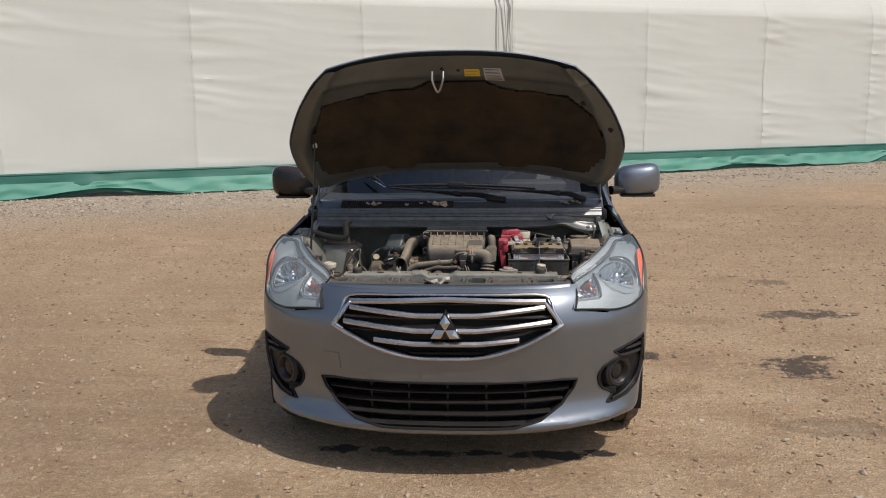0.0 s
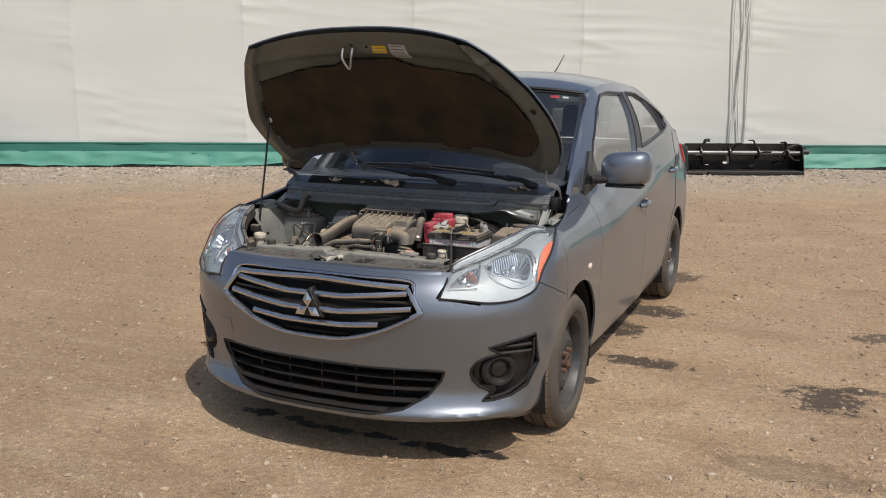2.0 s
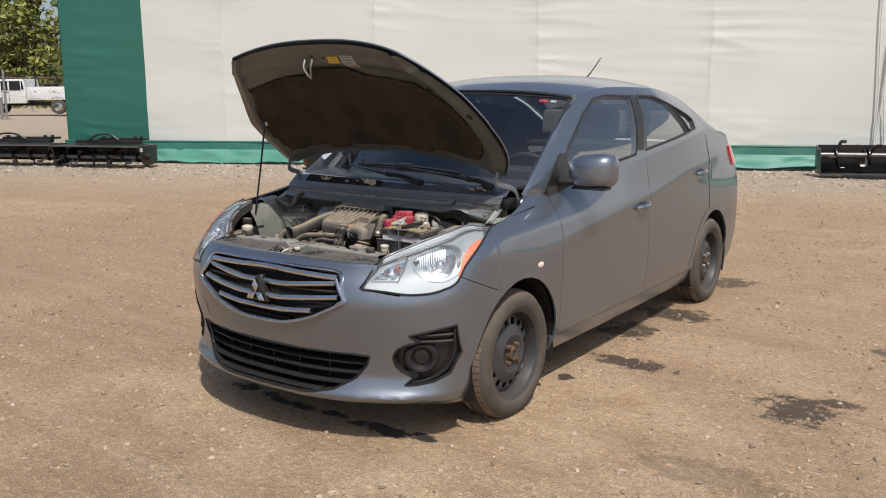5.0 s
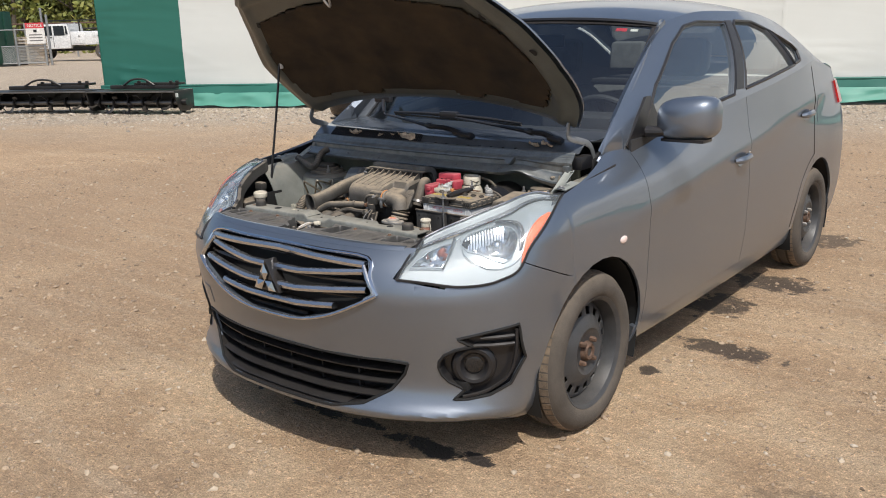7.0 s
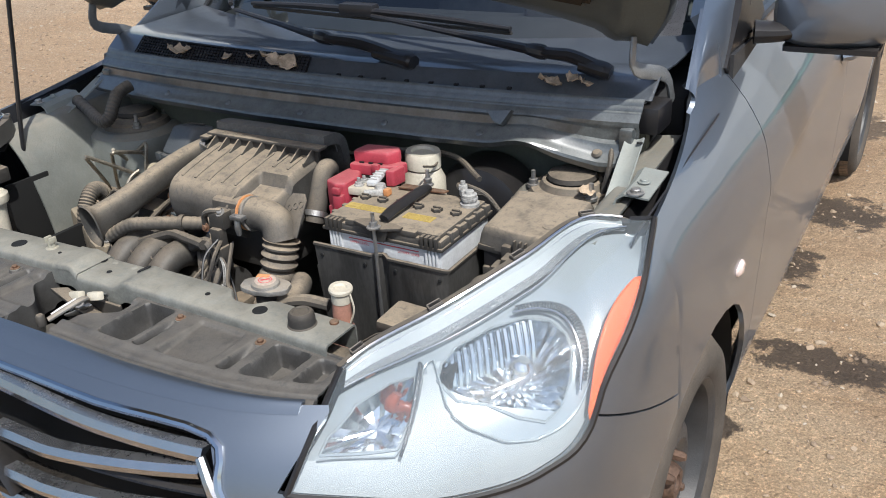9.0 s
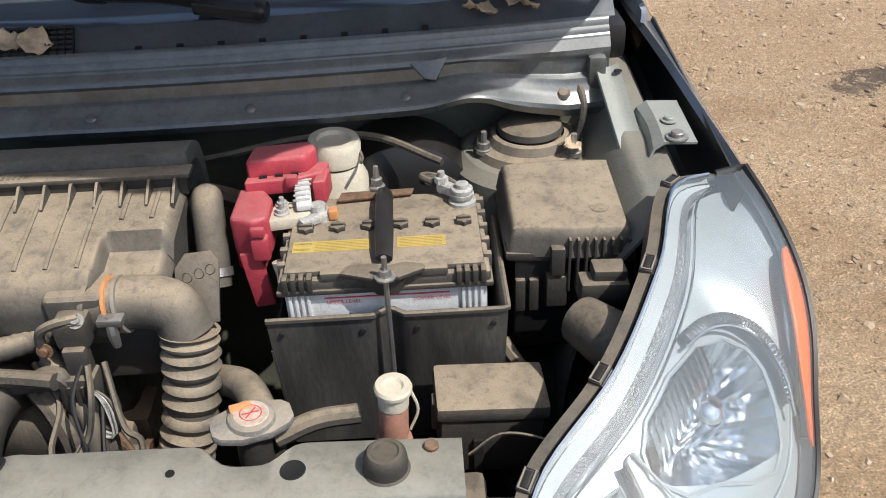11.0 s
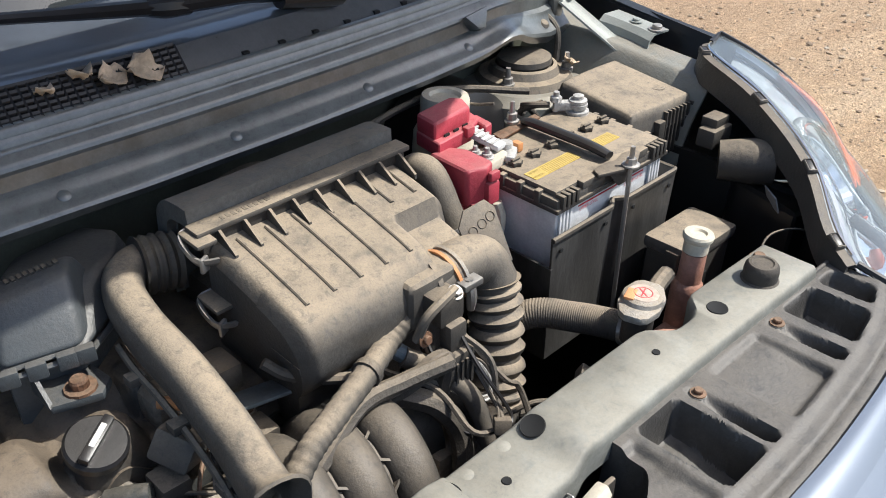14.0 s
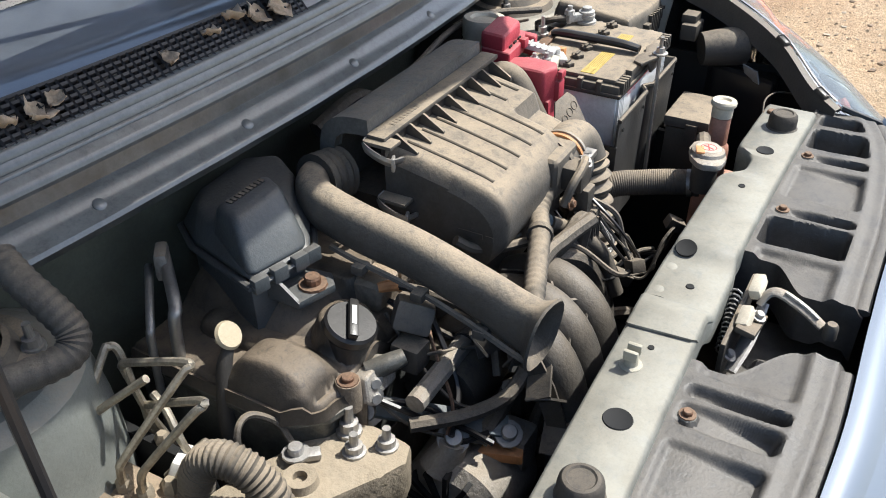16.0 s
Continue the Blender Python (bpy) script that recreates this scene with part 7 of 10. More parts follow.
    part("negative_terminal", lathe([(0.016, 0.0), (0.016, 0.005), (0.0115, 0.006), (0.0115, 0.010), (0.0135, 0.0105), (0.0135, 0.0145), (0.0115, 0.015), (0.0125, 0.0155), (0.0125, 0.020), (0.008, 0.0215), (0.0075, 0.026), (0, 0.027)], m, 20), LEAD, b, "corroded grey lead terminal")
    part("terminal_clamp", placed(box(-0.034, 0.004, -0.007, 0.007, 0.006, 0.018, 0.003), m @ Matrix.Rotation(radians(-42), 4, "Z")), LEAD, b)
    part("clamp_bolt", tube([(0.428, 0.664, 0.838), (0.428, 0.664, 0.866)], 0.0042, 2, 8), LEAD, b)
    part("clamp_nut", lathe([(0, 0.008), (0.008, 0.007), (0.0085, 0.0)], Matrix.Translation((0.428, 0.664, 0.852)), 6), LEAD, b)
    for k in range(3):
        part("negative_cable", tube([(0.42, 0.668 + 0.006 * k, 0.848), (0.405, 0.690 + 0.007 * k, 0.846 - 0.006 * k), (0.415, 0.712, 0.835 - 0.006 * k), (0.44, 0.722, 0.82), (0.47, 0.72, 0.79)], 0.0042, 6, 8), TAPE, b)
    # hold-down bar with its foot, rod and nut
    part("strap", tube([(0.361, 0.662, 0.8445), (0.361, 0.64, 0.847), (0.362, 0.56, 0.8465), (0.3625, 0.525, 0.843)], [0.0085, 0.0105, 0.0105, 0.009], 5, 10, flat=0.62), BLACK, b, "black hold-down bar")
    part("strap_foot", prism([(-0.048, 0.0), (-0.040, 0.014), (-0.018, 0.016), (0.0, 0.010), (0.020, 0.016), (0.040, 0.010), (0.040, 0.002), (0.014, -0.012), (-0.014, -0.012)], 0.005, Matrix.Translation((0.364, 0.506, 0.8355)), 0.0015), BLACK_DUSTY, b)
    part("foot_lip", prism([(-0.034, 0.0), (0.022, 0.0), (0.012, -0.024), (-0.010, -0.024)], 0.004, Matrix.Translation((0.364, 0.5045, 0.838)) @ Matrix.Rotation(radians(90), 4, "X"), 0.001), BLACK_DUSTY, b)
    part("rod", tube([(0.364, 0.494, 0.866), (0.364, 0.494, 0.62)], 0.0030, 2, 8), STEEL, b, "threaded hold-down rod")
    part("rod_nut", lathe([(0, 0.010), (0.006, 0.010), (0.0072, 0.003), (0.0115, 0.002), (0.0115, 0)], Matrix.Translation((0.364, 0.494, 0.8405)), 8), STEEL, b)
    part("rear_stud", lathe([(0, 0.030), (0.003, 0.029), (0.004, 0.014), (0.0068, 0.013), (0.0068, 0.004), (0.010, 0.003), (0.010, 0)], Matrix.Translation((0.352, 0.676, 0.842)), 8), STEEL, b)
    part("rusty_tab", prism([(-0.045, -0.009), (0.042, -0.006), (0.046, 0.006), (-0.040, 0.010)], 0.003, Matrix.Translation((0.350, 0.664, 0.838)) @ Matrix.Rotation(radians(4), 4, "Z"), 0.001), COPPER, b)
    part("front_line", box(x0 + 0.046, x1 - 0.044, y0 + 0.0026, y0 + 0.0040, 0.8015, 0.8026, 0), REDPRINT, b)
    for txt, x, z in (("UPPER LEVEL", x0 + 0.048, 0.7945), ("LOWER LEVEL", x0 + 0.140, 0.7935)):
        raised_text(txt, 0.0065, Matrix.Translation((x, y0 + 0.003, z)) @ Matrix.Rotation(radians(90), 4, "X"), REDPRINT, b, "level_text")
    # tray
    t = empty("battery_tray", "black dusty plastic battery tray")
    tx0, tx1, ty0, ty1 = 0.233, 0.490, 0.502, 0.688

    def wall(u, v):
        q = u % 4
        i, f = int(q), q - int(q)
        cs = [(tx0, ty0), (tx1, ty0), (tx1, ty1), (tx0, ty1), (tx0, ty0)]
        x = cs[i][0] + (cs[i + 1][0] - cs[i][0]) * f
        y = cs[i][1] + (cs[i + 1][1] - cs[i][1]) * f
        mid = 0.012 * max(0.0, 1 - abs(x - 0.364) / 0.012) ** 0.5 if i == 0 else 0
        cx, cy = (tx0 + tx1) / 2, (ty0 + ty1) / 2
        k = 1 - 0.06 * (1 - v)
        z = 0.60 + (0.788 - 0.60) * v if i in (0, 1) else 0.60 + (0.745 - 0.60) * v
        return Vector((cx + (x - cx) * k, cy + (y - cy) * k + mid, z))
    part("tray_wall", thick(grid(wall, span(0, 3.9999, 161), span(0, 1, 8)), 0.003), WALLGREY, t, sharp=40)
    part("tray_rim", tube([wall(u, 1) + Vector((0, 0, -0.002)) for u in span(0, 1.99, 60)], 0.0035, 1, 6), BLACK_DUSTY, t)
    for x in (0.248, 0.335, 0.393, 0.474):
        part("tray_rivet", lathe([(0, 0.002), (0.003, 0.0015), (0.0035, 0)], Matrix.Translation((x, ty0 - 0.001, 0.768)) @ Matrix.Rotation(radians(90), 4, "X"), 10), DARK, t)
    part("tray_floor", box(tx0 + 0.01, tx1 - 0.01, ty0 + 0.01, ty1 - 0.01, 0.595, 0.605, 0), BLACK_DUSTY, t)
    return b


LEAD = mat("corroded_lead", (0.45, 0.44, 0.42), 0.65, 0.3, var=0.35, scale=60, bump=0.4, dust=0.3, dustcol=(0.6, 0.58, 0.54))
build_battery()


def build_red_cover():
    r = empty("fuse_link_cover", "faded red plastic terminal fuse cover")

    def slab(poly, z0, h, name="lid_block", bevel=0.005):
        return part(name, prism(poly, h, Matrix.Translation((0, 0, z0)), bevel, 3), RED, r)
    # upper lid, stepped, over the terminal
    slab([(0.203, 0.668), (0.272, 0.676), (0.284, 0.700), (0.274, 0.716), (0.208, 0.708)], 0.864, 0.026, "upper_lid", 0.007)
    slab([(0.200, 0.658), (0.262, 0.664), (0.290, 0.676), (0.296, 0.702), (0.206, 0.706)], 0.848, 0.020, "lid_flange", 0.004)
    slab([(0.278, 0.655), (0.294, 0.658), (0.298, 0.690), (0.286, 0.694)], 0.836, 0.030, "lid_cheek", 0.004)
    # slots are near-black blocks, the dark inside them painted
    for k in range(3):
        part("lid_slot", placed(box(-0.0045, 0.0045, -0.0012, 0.0012, -0.003, 0.003, 0), Matrix.Translation((0.222 + 0.018 * k, 0.6672 + 0.002 * k, 0.868)) @ Matrix.Rotation(radians(6), 4, "Z")), DARK, r)
    part("lid_barb", box(0.248, 0.262, 0.657, 0.668, 0.858, 0.872, 0.003), RED, r)
    # side lid that hangs down beside the battery
    slab([(0.190, 0.602), (0.216, 0.592), (0.233, 0.600), (0.234, 0.642), (0.222, 0.664), (0.192, 0.668)], 0.806, 0.050, "side_lid", 0.006)
    slab([(0.188, 0.612), (0.214, 0.600), (0.221, 0.606), (0.222, 0.650), (0.190, 0.656)], 0.780, 0.030, "side_skirt", 0.005)
    part("lid_tab", placed(box(-0.012, 0.012, -0.004, 0.004, -0.075, 0.0, 0.003), Matrix.Translation((0.207, 0.598, 0.812)) @ Matrix.Rotation(radians(-6), 4, "Y")), RED, r)
    part("lid_step", box(0.212, 0.232, 0.586, 0.600, 0.806, 0.836, 0.004), RED, r)
    part("lid_nub", box(0.214, 0.230, 0.584, 0.592, 0.838, 0.850, 0.003), RED, r)
    # pale fuse carrier between the lids
    f = part("fuse_block", prism([(0.228, 0.606), (0.276, 0.612), (0.282, 0.642), (0.236, 0.652)], 0.014, Matrix.Translation((0, 0, 0.832)), 0.003), CREAM, r, "pale fuse block")
    part("fuse_link", placed(box(-0.009, 0.009, -0.028, 0.028, -0.004, 0.004, 0.003), Matrix.Translation((0.268, 0.648, 0.856)) @ Matrix.Rotation(radians(8), 4, "Z") @ Matrix.Rotation(radians(9), 4, "X")), CASE, f)
    for k in range(5):
        part("fuse_rib", placed(box(-0.0095, 0.0095, -0.0016, 0.0016, 0.004, 0.0062, 0.0006), Matrix.Translation((0.268, 0.630 + 0.009 * k, 0.8525 + 0.0014 * k)) @ Matrix.Rotation(radians(8), 4, "Z")), LEAD, f)
    stud((0.246, 0.622, 0.846), 0.0045, 0.014, f, LEAD)
    stud((0.244, 0.640, 0.846), 0.0040, 0.011, f, LEAD)
    part("positive_clamp", lathe([(0.015, 0), (0.015, 0.008), (0.010, 0.011), (0.009, 0.018), (0, 0.019)], Matrix.Translation((0.286, 0.628, 0.834)), 18), LEAD, r)
    part("clamp_arm", placed(box(-0.014, 0.018, -0.006, 0.006, 0.0, 0.010, 0.003), Matrix.Translation((0.279, 0.612, 0.836)) @ Matrix.Rotation(radians(35), 4, "Z")), LEAD, r)
    part("orange_clip", box(0.298, 0.308, 0.617, 0.630, 0.836, 0.848, 0.002), CORK, r)
    part("cream_rim", tube([(0.236, 0.594, 0.800), (0.240, 0.590, 0.780), (0.238, 0.590, 0.758)], 0.006, 4, 8), CREAM, r)


build_red_cover()


def build_fuse_box():
    f = empty("fuse_box", "black fuse box with a dust-caked lid")
    x0, x1, y0, y1 = 0.497, 0.640, 0.572, 0.722

    def lid(u, v):
        """Pillowed lid: u across, v from the front edge back."""
        a, c = 2 * u - 1, 2 * v - 1
        edge = max(abs(a), abs(c))
        x = (x0 + x1) / 2 + (x1 - x0) / 2 * a * (0.94 + 0.06 * min(1.0, edge))
        y = y0 + (y1 - y0) * v + 0.014 * max(0.0, -a) * (1 - v)
        drop = 0.034 * max(0.0, (edge - 0.86) / 0.14) ** 2.2
        return Vector((x, y, 0.828 + 0.016 * v + 0.003 * (1 - a * a) - drop))
    bm = grid(lid, span(0, 1, 40), span(0, 1, 40))
    fix_up(bm)
    part("lid", bm, GREY_DUSTY, f, "dust-caked lid", 50)
    part("lid_rim", prism([(x0 - 0.001, y0 + 0.012), (x0 + 0.012, y0 + 0.010), (x1 + 0.001, y0 - 0.003), (x1 + 0.002, y1 + 0.002), (x0 - 0.002, y1 + 0.002)], 0.010, Matrix.Translation((0, 0, 0.790)), 0.002), BLACK_DUSTY, f)
    part("body", box(x0 + 0.008, x1 - 0.006, y0 + 0.012, y1 - 0.004, 0.66, 0.795, 0.006), BLACK, f)
    for k in range(8):
        x = 0.566 + 0.0095 * k
        part("lid_rib", box(x - 0.0016, x + 0.0016, y0 - 0.002, y0 + 0.008, 0.752, 0.822 - 0.0004 * k, 0.001), BLACK_DUSTY, f)
    part("lid_catch", box(0.545, 0.561, y0 - 0.004, y0 + 0.012, 0.775, 0.812, 0.003), BLACK_DUSTY, f)
    part("catch_foot", box(0.541, 0.565, y0 - 0.001, y0 + 0.014, 0.730, 0.772, 0.003), BLACK_DUSTY, f)
    for x in (0.512, 0.528):
        part("body_clip", box(x - 0.006, x + 0.006, y0 + 0.006, y0 + 0.02, 0.720, 0.765, 0.003), BLACK_DUSTY, f)
    part("lid_badge", lathe([(0.012, 0.0), (0.011, 0.0012), (0, 0.0012)], Matrix.Translation((0.605, 0.618, 0.8345)), 24), GREY_DUSTY, f)


build_fuse_box()


def build_small_things():
    # small lidded box in front of the battery
    b = empty("relay_box", "small dusty black relay box")
    part("relay_lid", box(0.415, 0.53, 0.408, 0.478, 0.715, 0.733, 0.006), GREY_DUSTY, b)
    part("relay_body", box(0.42, 0.525, 0.412, 0.474, 0.64, 0.714, 0.005), BLACK_DUSTY, b)
    part("relay_catch", box(0.412, 0.42, 0.425, 0.443, 0.69, 0.725, 0.002), BLACK_DUSTY, b)
    # coolant bottle neck and cap
    c = empty("coolant_bottle", "translucent coolant bottle with a cream cap, stained pink")
    m = Matrix.Translation((0.373, 0.387, 0))
    part("bottle_neck", lathe([(0.019, 0.66), (0.019, 0.715), (0.0175, 0.722), (0.0145, 0.726), (0.0140, 0.765)], m, 28), TRANSL, c)
    part("bottle_cap", lathe([(0.0, 0.787), (0.008, 0.787), (0.010, 0.790), (0.0165, 0.790), (0.018, 0.787), (0.0175, 0.783), (0.0148, 0.780), (0.0146, 0.766), (0.0, 0.766)], m, 28), CREAM, c, "cream flip cap")
    part("bottle_body", box(0.33, 0.42, 0.352, 0.402, 0.50, 0.668, 0.012, 3), TRANSL, c)
    part("cap_strap", tube([(0.388, 0.387, 0.785), (0.396, 0.385, 0.76), (0.389, 0.384, 0.735)], 0.0015, 5, 6), CREAM, c)
    # radiator filler
    r = empty("radiator_cap", "pressure cap with a worn red and white label on the filler neck")
    m = Matrix.Translation((0.243, 0.374, 0.757)) @ Matrix.Rotation(radians(18), 4, "Z") @ Matrix.Scale(0.88, 4)
    part("cap_ear", prism([(-0.043, -0.010), (-0.036, -0.018), (-0.015, -0.026), (0.015, -0.026), (0.036, -0.018), (0.043, -0.010), (0.043, 0.010), (0.036, 0.018), (0.015, 0.026), (-0.015, 0.026), (-0.036, 0.018), (-0.043, 0.010)], 0.010, m, 0.003), ALU, r, "stamped metal cap")
    part("cap_dome", lathe([(0.026, 0.008), (0.024, 0.015), (0.020, 0.0175), (0, 0.018)], m, 28), ALU, r)
    part("cap_label", lathe([(0.019, 0.0178), (0.018, 0.0186), (0, 0.0188)], m, 28), WORNLABEL, r, "worn pale label with a red ring and bars")
    part("cap_ring", lathe([(0.0105, 0.0188), (0.0112, 0.0192), (0.0119, 0.0188)], m, 28), REDPRINT, r)
    for a in (0, 45):
        q = m @ Matrix.Rotation(radians(a), 4, "Z")
        part("cap_bar", placed(box(-0.009, 0.009, -0.0008, 0.0008, 0.0186, 0.0192, 0), q), REDPRINT, r)
    part("cap_patch", placed(box(-0.020, 0.004, 0.006, 0.019, 0.0150, 0.0190, 0.002), m), CORK, r)
    part("filler_neck", lathe([(0.019, -0.05), (0.019, -0.004), (0.024, 0.0), (0.024, 0.004)], m, 24), BLACK_DUSTY, r)
    part("overflow_pipe", tube([(0.262, 0.378, 0.735), (0.30, 0.39, 0.745), (0.34, 0.40, 0.742)], 0.010, 6, 10), HOSE, r)
    # upper coolant hose
    part("radiator_hose", tube([(0.252, 0.378, 0.715), (0.248, 0.408, 0.712), (0.236, 0.448, 0.706), (0.214, 0.492, 0.698), (0.17, 0.54, 0.665)], 0.0175, 8, 16, ribs=70, rib=0.0003), HOSE, car, "ribbed dusty radiator hose")
    part("hose_clamp", tube([(0.2515, 0.388, 0.714), (0.250, 0.395, 0.713)], 0.0190, 2, 14), STEEL, car)
    # brake fluid reservoir
    k = empty("brake_reservoir", "cream brake fluid reservoir with a ribbed cap")
    m = Matrix.Translation((0.312, 0.735, 0.0))
    part("reservoir_cap", lathe([(0, 0.862), (0.019, 0.861), (0.021, 0.866), (0.030, 0.866), (0.032, 0.861), (0.032, 0.838), (0.028, 0.836)], m, 40), CREAM, k)
    part("reservoir_body", lathe([(0.030, 0.835), (0.04, 0.815), (0.042, 0.76), (0.03, 0.74)], m, 28), CREAM, k)
    # connector and tube behind the lamp
    l = empty("lamp_connector", "black lamp plug with a dusty bulb cover")
    part("plug", box(0.565, 0.615, 0.482, 0.508, 0.800, 0.826, 0.004), BLACK_DUSTY, l)
    part("plug_top", box(0.578, 0.612, 0.488, 0.512, 0.824, 0.838, 0.003), BLACK_DUSTY, l)
    part("bulb_cover", tube([(0.565, 0.47, 0.792), (0.585, 0.435, 0.796), (0.60, 0.41, 0.798)], [0.026, 0.030, 0.030], 5, 16), BLACK_DUSTY, l)
    part("lamp_back", prism([(0.548, 0.345), (0.600, 0.345), (0.640, 0.44), (0.628, 0.48), (0.585, 0.45)], 0.15, Matrix.Translation((0, 0, 0.615)), 0.012, 3), BLACK, l)
    part("lamp_wire", tube([(0.44, 0.34, 0.745), (0.47, 0.345, 0.765), (0.51, 0.335, 0.765), (0.545, 0.315, 0.755)], 0.0014, 6, 6), TAPE, l)
    # loom low beside the battery
    for k2 in range(4):
        part("side_loom", tube([(0.50 + 0.012 * k2, 0.55, 0.70 - 0.03 * k2), (0.53, 0.50 - 0.01 * k2, 0.66), (0.50, 0.45, 0.60 + 0.02 * k2), (0.54 + 0.01 * k2, 0.42, 0.52)], 0.009 - 0.001 * k2, 6, 8), BLACK_DUSTY, car)


seat(True)
build_small_things()
seat()


# ---------------------------------------------------------------- air intake
def build_airbox():
    a = empty("air_filter_box", "dust-caked black air filter housing with ribs and gussets")
    x0, x1 = -0.122, 0.134
    # side outline: y, z
    prof = [(0.530, 0.748), (0.513, 0.772), (0.507, 0.800), (0.509, 0.820), (0.520, 0.837), (0.540, 0.848), (0.585, 0.859), (0.630, 0.868), (0.656, 0.872)]
    at = spline(range(len(prof)), prof)

    def soft(t):
        t = min(1.0, max(0.0, t))
        return t * t * (3 - 2 * t)

    def shell(x, v):
        y, z = (float(c) for c in at(v * (len(prof) - 1)))
        k = (x - x0) / (x1 - x0)
        # the right front corner is set down where the outlet leaves
        step = soft((k - 0.70) / 0.035) * soft((0.585 - y) / 0.012)
        z -= 0.020 * step * soft((z - 0.79) / 0.03)
        y += 0.018 * step * soft((0.545 - y) / 0.03)
        e = min(k, 1 - k)
        rnd = 0.016 * max(0.0, 1 - e / 0.055) ** 2
        return Vector((x + (0.010 * (0.884 - z) / 0.1 if k < 0.5 else -0.010 * (0.884 - z) / 0.1) * (1 - 2 * e), y + rnd * (0.9 if y < 0.57 else 0.0), z - rnd))
    bm = grid(shell, span(x0, x1, 90), span(0, 1, 80))
    for x in (x0, x1):
        vs = [bm.verts.new(shell(x, v)) for v in span(0, 1, 40)]
        vs.append(bm.verts.new((vs[-1].co.x, 0.656, 0.748)))
        bm.faces.new(vs)
    bmesh.ops.remove_doubles(bm, verts=bm.verts[:], dist=1e-5)
    bmesh.ops.triangulate(bm, faces=[f for f in bm.faces if len(f.verts) > 4])
    bmesh.ops.recalc_face_normals(bm, faces=bm.faces[:])
    part("front_shell", bm, GREY_DUSTY, a, "dust-caked ribbed shell", 45)
    for k in range(7):
        x = x0 + 0.030 + k * 0.0335
        part("shell_rib", tube([shell(x, v) + Vector((0, 0, 0.0002)) for v in span(0.60 if k < 5 else 0.79, 0.93, 7)], 0.0026, 2, 8), GREY_DUSTY, a)
    # ledge with gussets
    part("ledge", box(x0 - 0.008, x1 + 0.010, 0.648, 0.672, 0.8835, 0.8895, 0.002), GREY_DUSTY, a)
    part("ledge_wall", box(x0 - 0.002, x1 + 0.004, 0.652, 0.658, 0.862, 0.885, 0), BLACK_DUSTY, a)
    for k in range(9):
        x = x0 + 0.014 + k * 0.0292
        bm = prism([(0.004, 0.0), (-0.004, 0.0), (-0.030, -0.016), (-0.030, -0.022), (0.004, -0.020)], 0.0030, Matrix.Translation((x, 0.650, 0.8850)) @ Matrix(((0, 0, 1, 0), (1, 0, 0, 0), (0, 1, 0, 0), (0, 0, 0, 1))))
        part("gusset", bm, GREY_DUSTY, a)
    for k in range(9):
        part("ledge_print", box(x0 + 0.025 + 0.0065 * k, x0 + 0.0285 + 0.0065 * k, 0.656, 0.663, 0.8893, 0.8899, 0), BLACK_DUSTY, a)
    # rear shell with cross ribs
    rear = [(0.672, 0.884), (0.692, 0.883), (0.711, 0.878), (0.721, 0.858), (0.726, 0.78)]
    rat = spline(range(5), rear)
    bm = grid(lambda x, v: Vector((x, *rat(v * 4))), span(x0 - 0.004, x1 + 0.004, 10), span(0, 1, 24))
    fix_up(bm)
    part("rear_shell", thick(bm, 0.02), REARSHELL, a)
    for k in range(9):
        x = x0 + 0.008 + k * 0.030
        part("rear_rib", tube([Vector((x, *rat(v * 4))) + Vector((0, 0, 0.001)) for v in span(0.02, 0.75, 7)], 0.0022, 1, 6), REARSHELL, a)
    part("box_body", box(x0 + 0.010, x1 - 0.012, 0.535, 0.745, 0.690, 0.80, 0.012), BLACK_DUSTY, a)
    # spring clips on the end
    for y, z in ((0.655, 0.868), (0.640, 0.800)):
        clip = part("spring_clip", tube([(x0 + 0.002, y + 0.018, z + 0.010), (x0 - 0.013, y + 0.016, z + 0.009), (x0 - 0.018, y, z + 0.004), (x0 - 0.015, y - 0.017, z - 0.002), (x0 + 0.002, y - 0.021, z - 0.006)], 0.0032, 6, 6, flat=2.4), STEEL, a, "bright spring clip")
        part("clip_ledge", box(x0 - 0.016, x0 + 0.006, y - 0.020, y + 0.018, z + 0.012, z + 0.017, 0.002), GREY_DUSTY, a)
        part("clip_tab", placed(box(-0.006, 0.006, -0.002, 0.002, -0.012, 0.004, 0.0015), Matrix.Translation((x0 - 0.012, y - 0.020, z)) @ Matrix.Rotation(radians(25), 4, "Z")), STEEL, clip)
    # moulded mark panel on the end cheek, unreadable
    for k, (dy, dz, w) in enumerate(((0.0, 0.010, 0.040), (0.0, -0.002, 0.052), (0.034, -0.002, 0.010))):
        part("moulded_mark", placed(box(-0.0008, 0.0008, -w / 2, w / 2, -0.003, 0.003, 0), Matrix.Translation((x0 + 0.0078, 0.560 - dy, 0.790 + dz))), GREY_DUSTY, a)
    # outlet block, snout, clamp, sensor
    part("outlet_block", box(0.008, 0.074, 0.500, 0.552, 0.775, 0.832, 0.010, 3), GREY_DUSTY, a)
    part("outlet", tube([(0.035, 0.528, 0.803), (0.062, 0.524, 0.804), (0.082, 0.523, 0.805)], [0.030, 0.0285, 0.0285], 5, 22), GREY_DUSTY, a)
    part("outlet_ring", tube([(0.050, 0.526, 0.804), (0.056, 0.525, 0.804)], 0.0325, 2, 22), GREY_DUSTY, a)
    part("flow_sensor", box(0.024, 0.058, 0.474, 0.506, 0.786, 0.818, 0.005), BLACK_DUSTY, a)
    part("sensor_neck", box(0.030, 0.054, 0.466, 0.484, 0.756, 0.790, 0.004), BLACK_DUSTY, a)
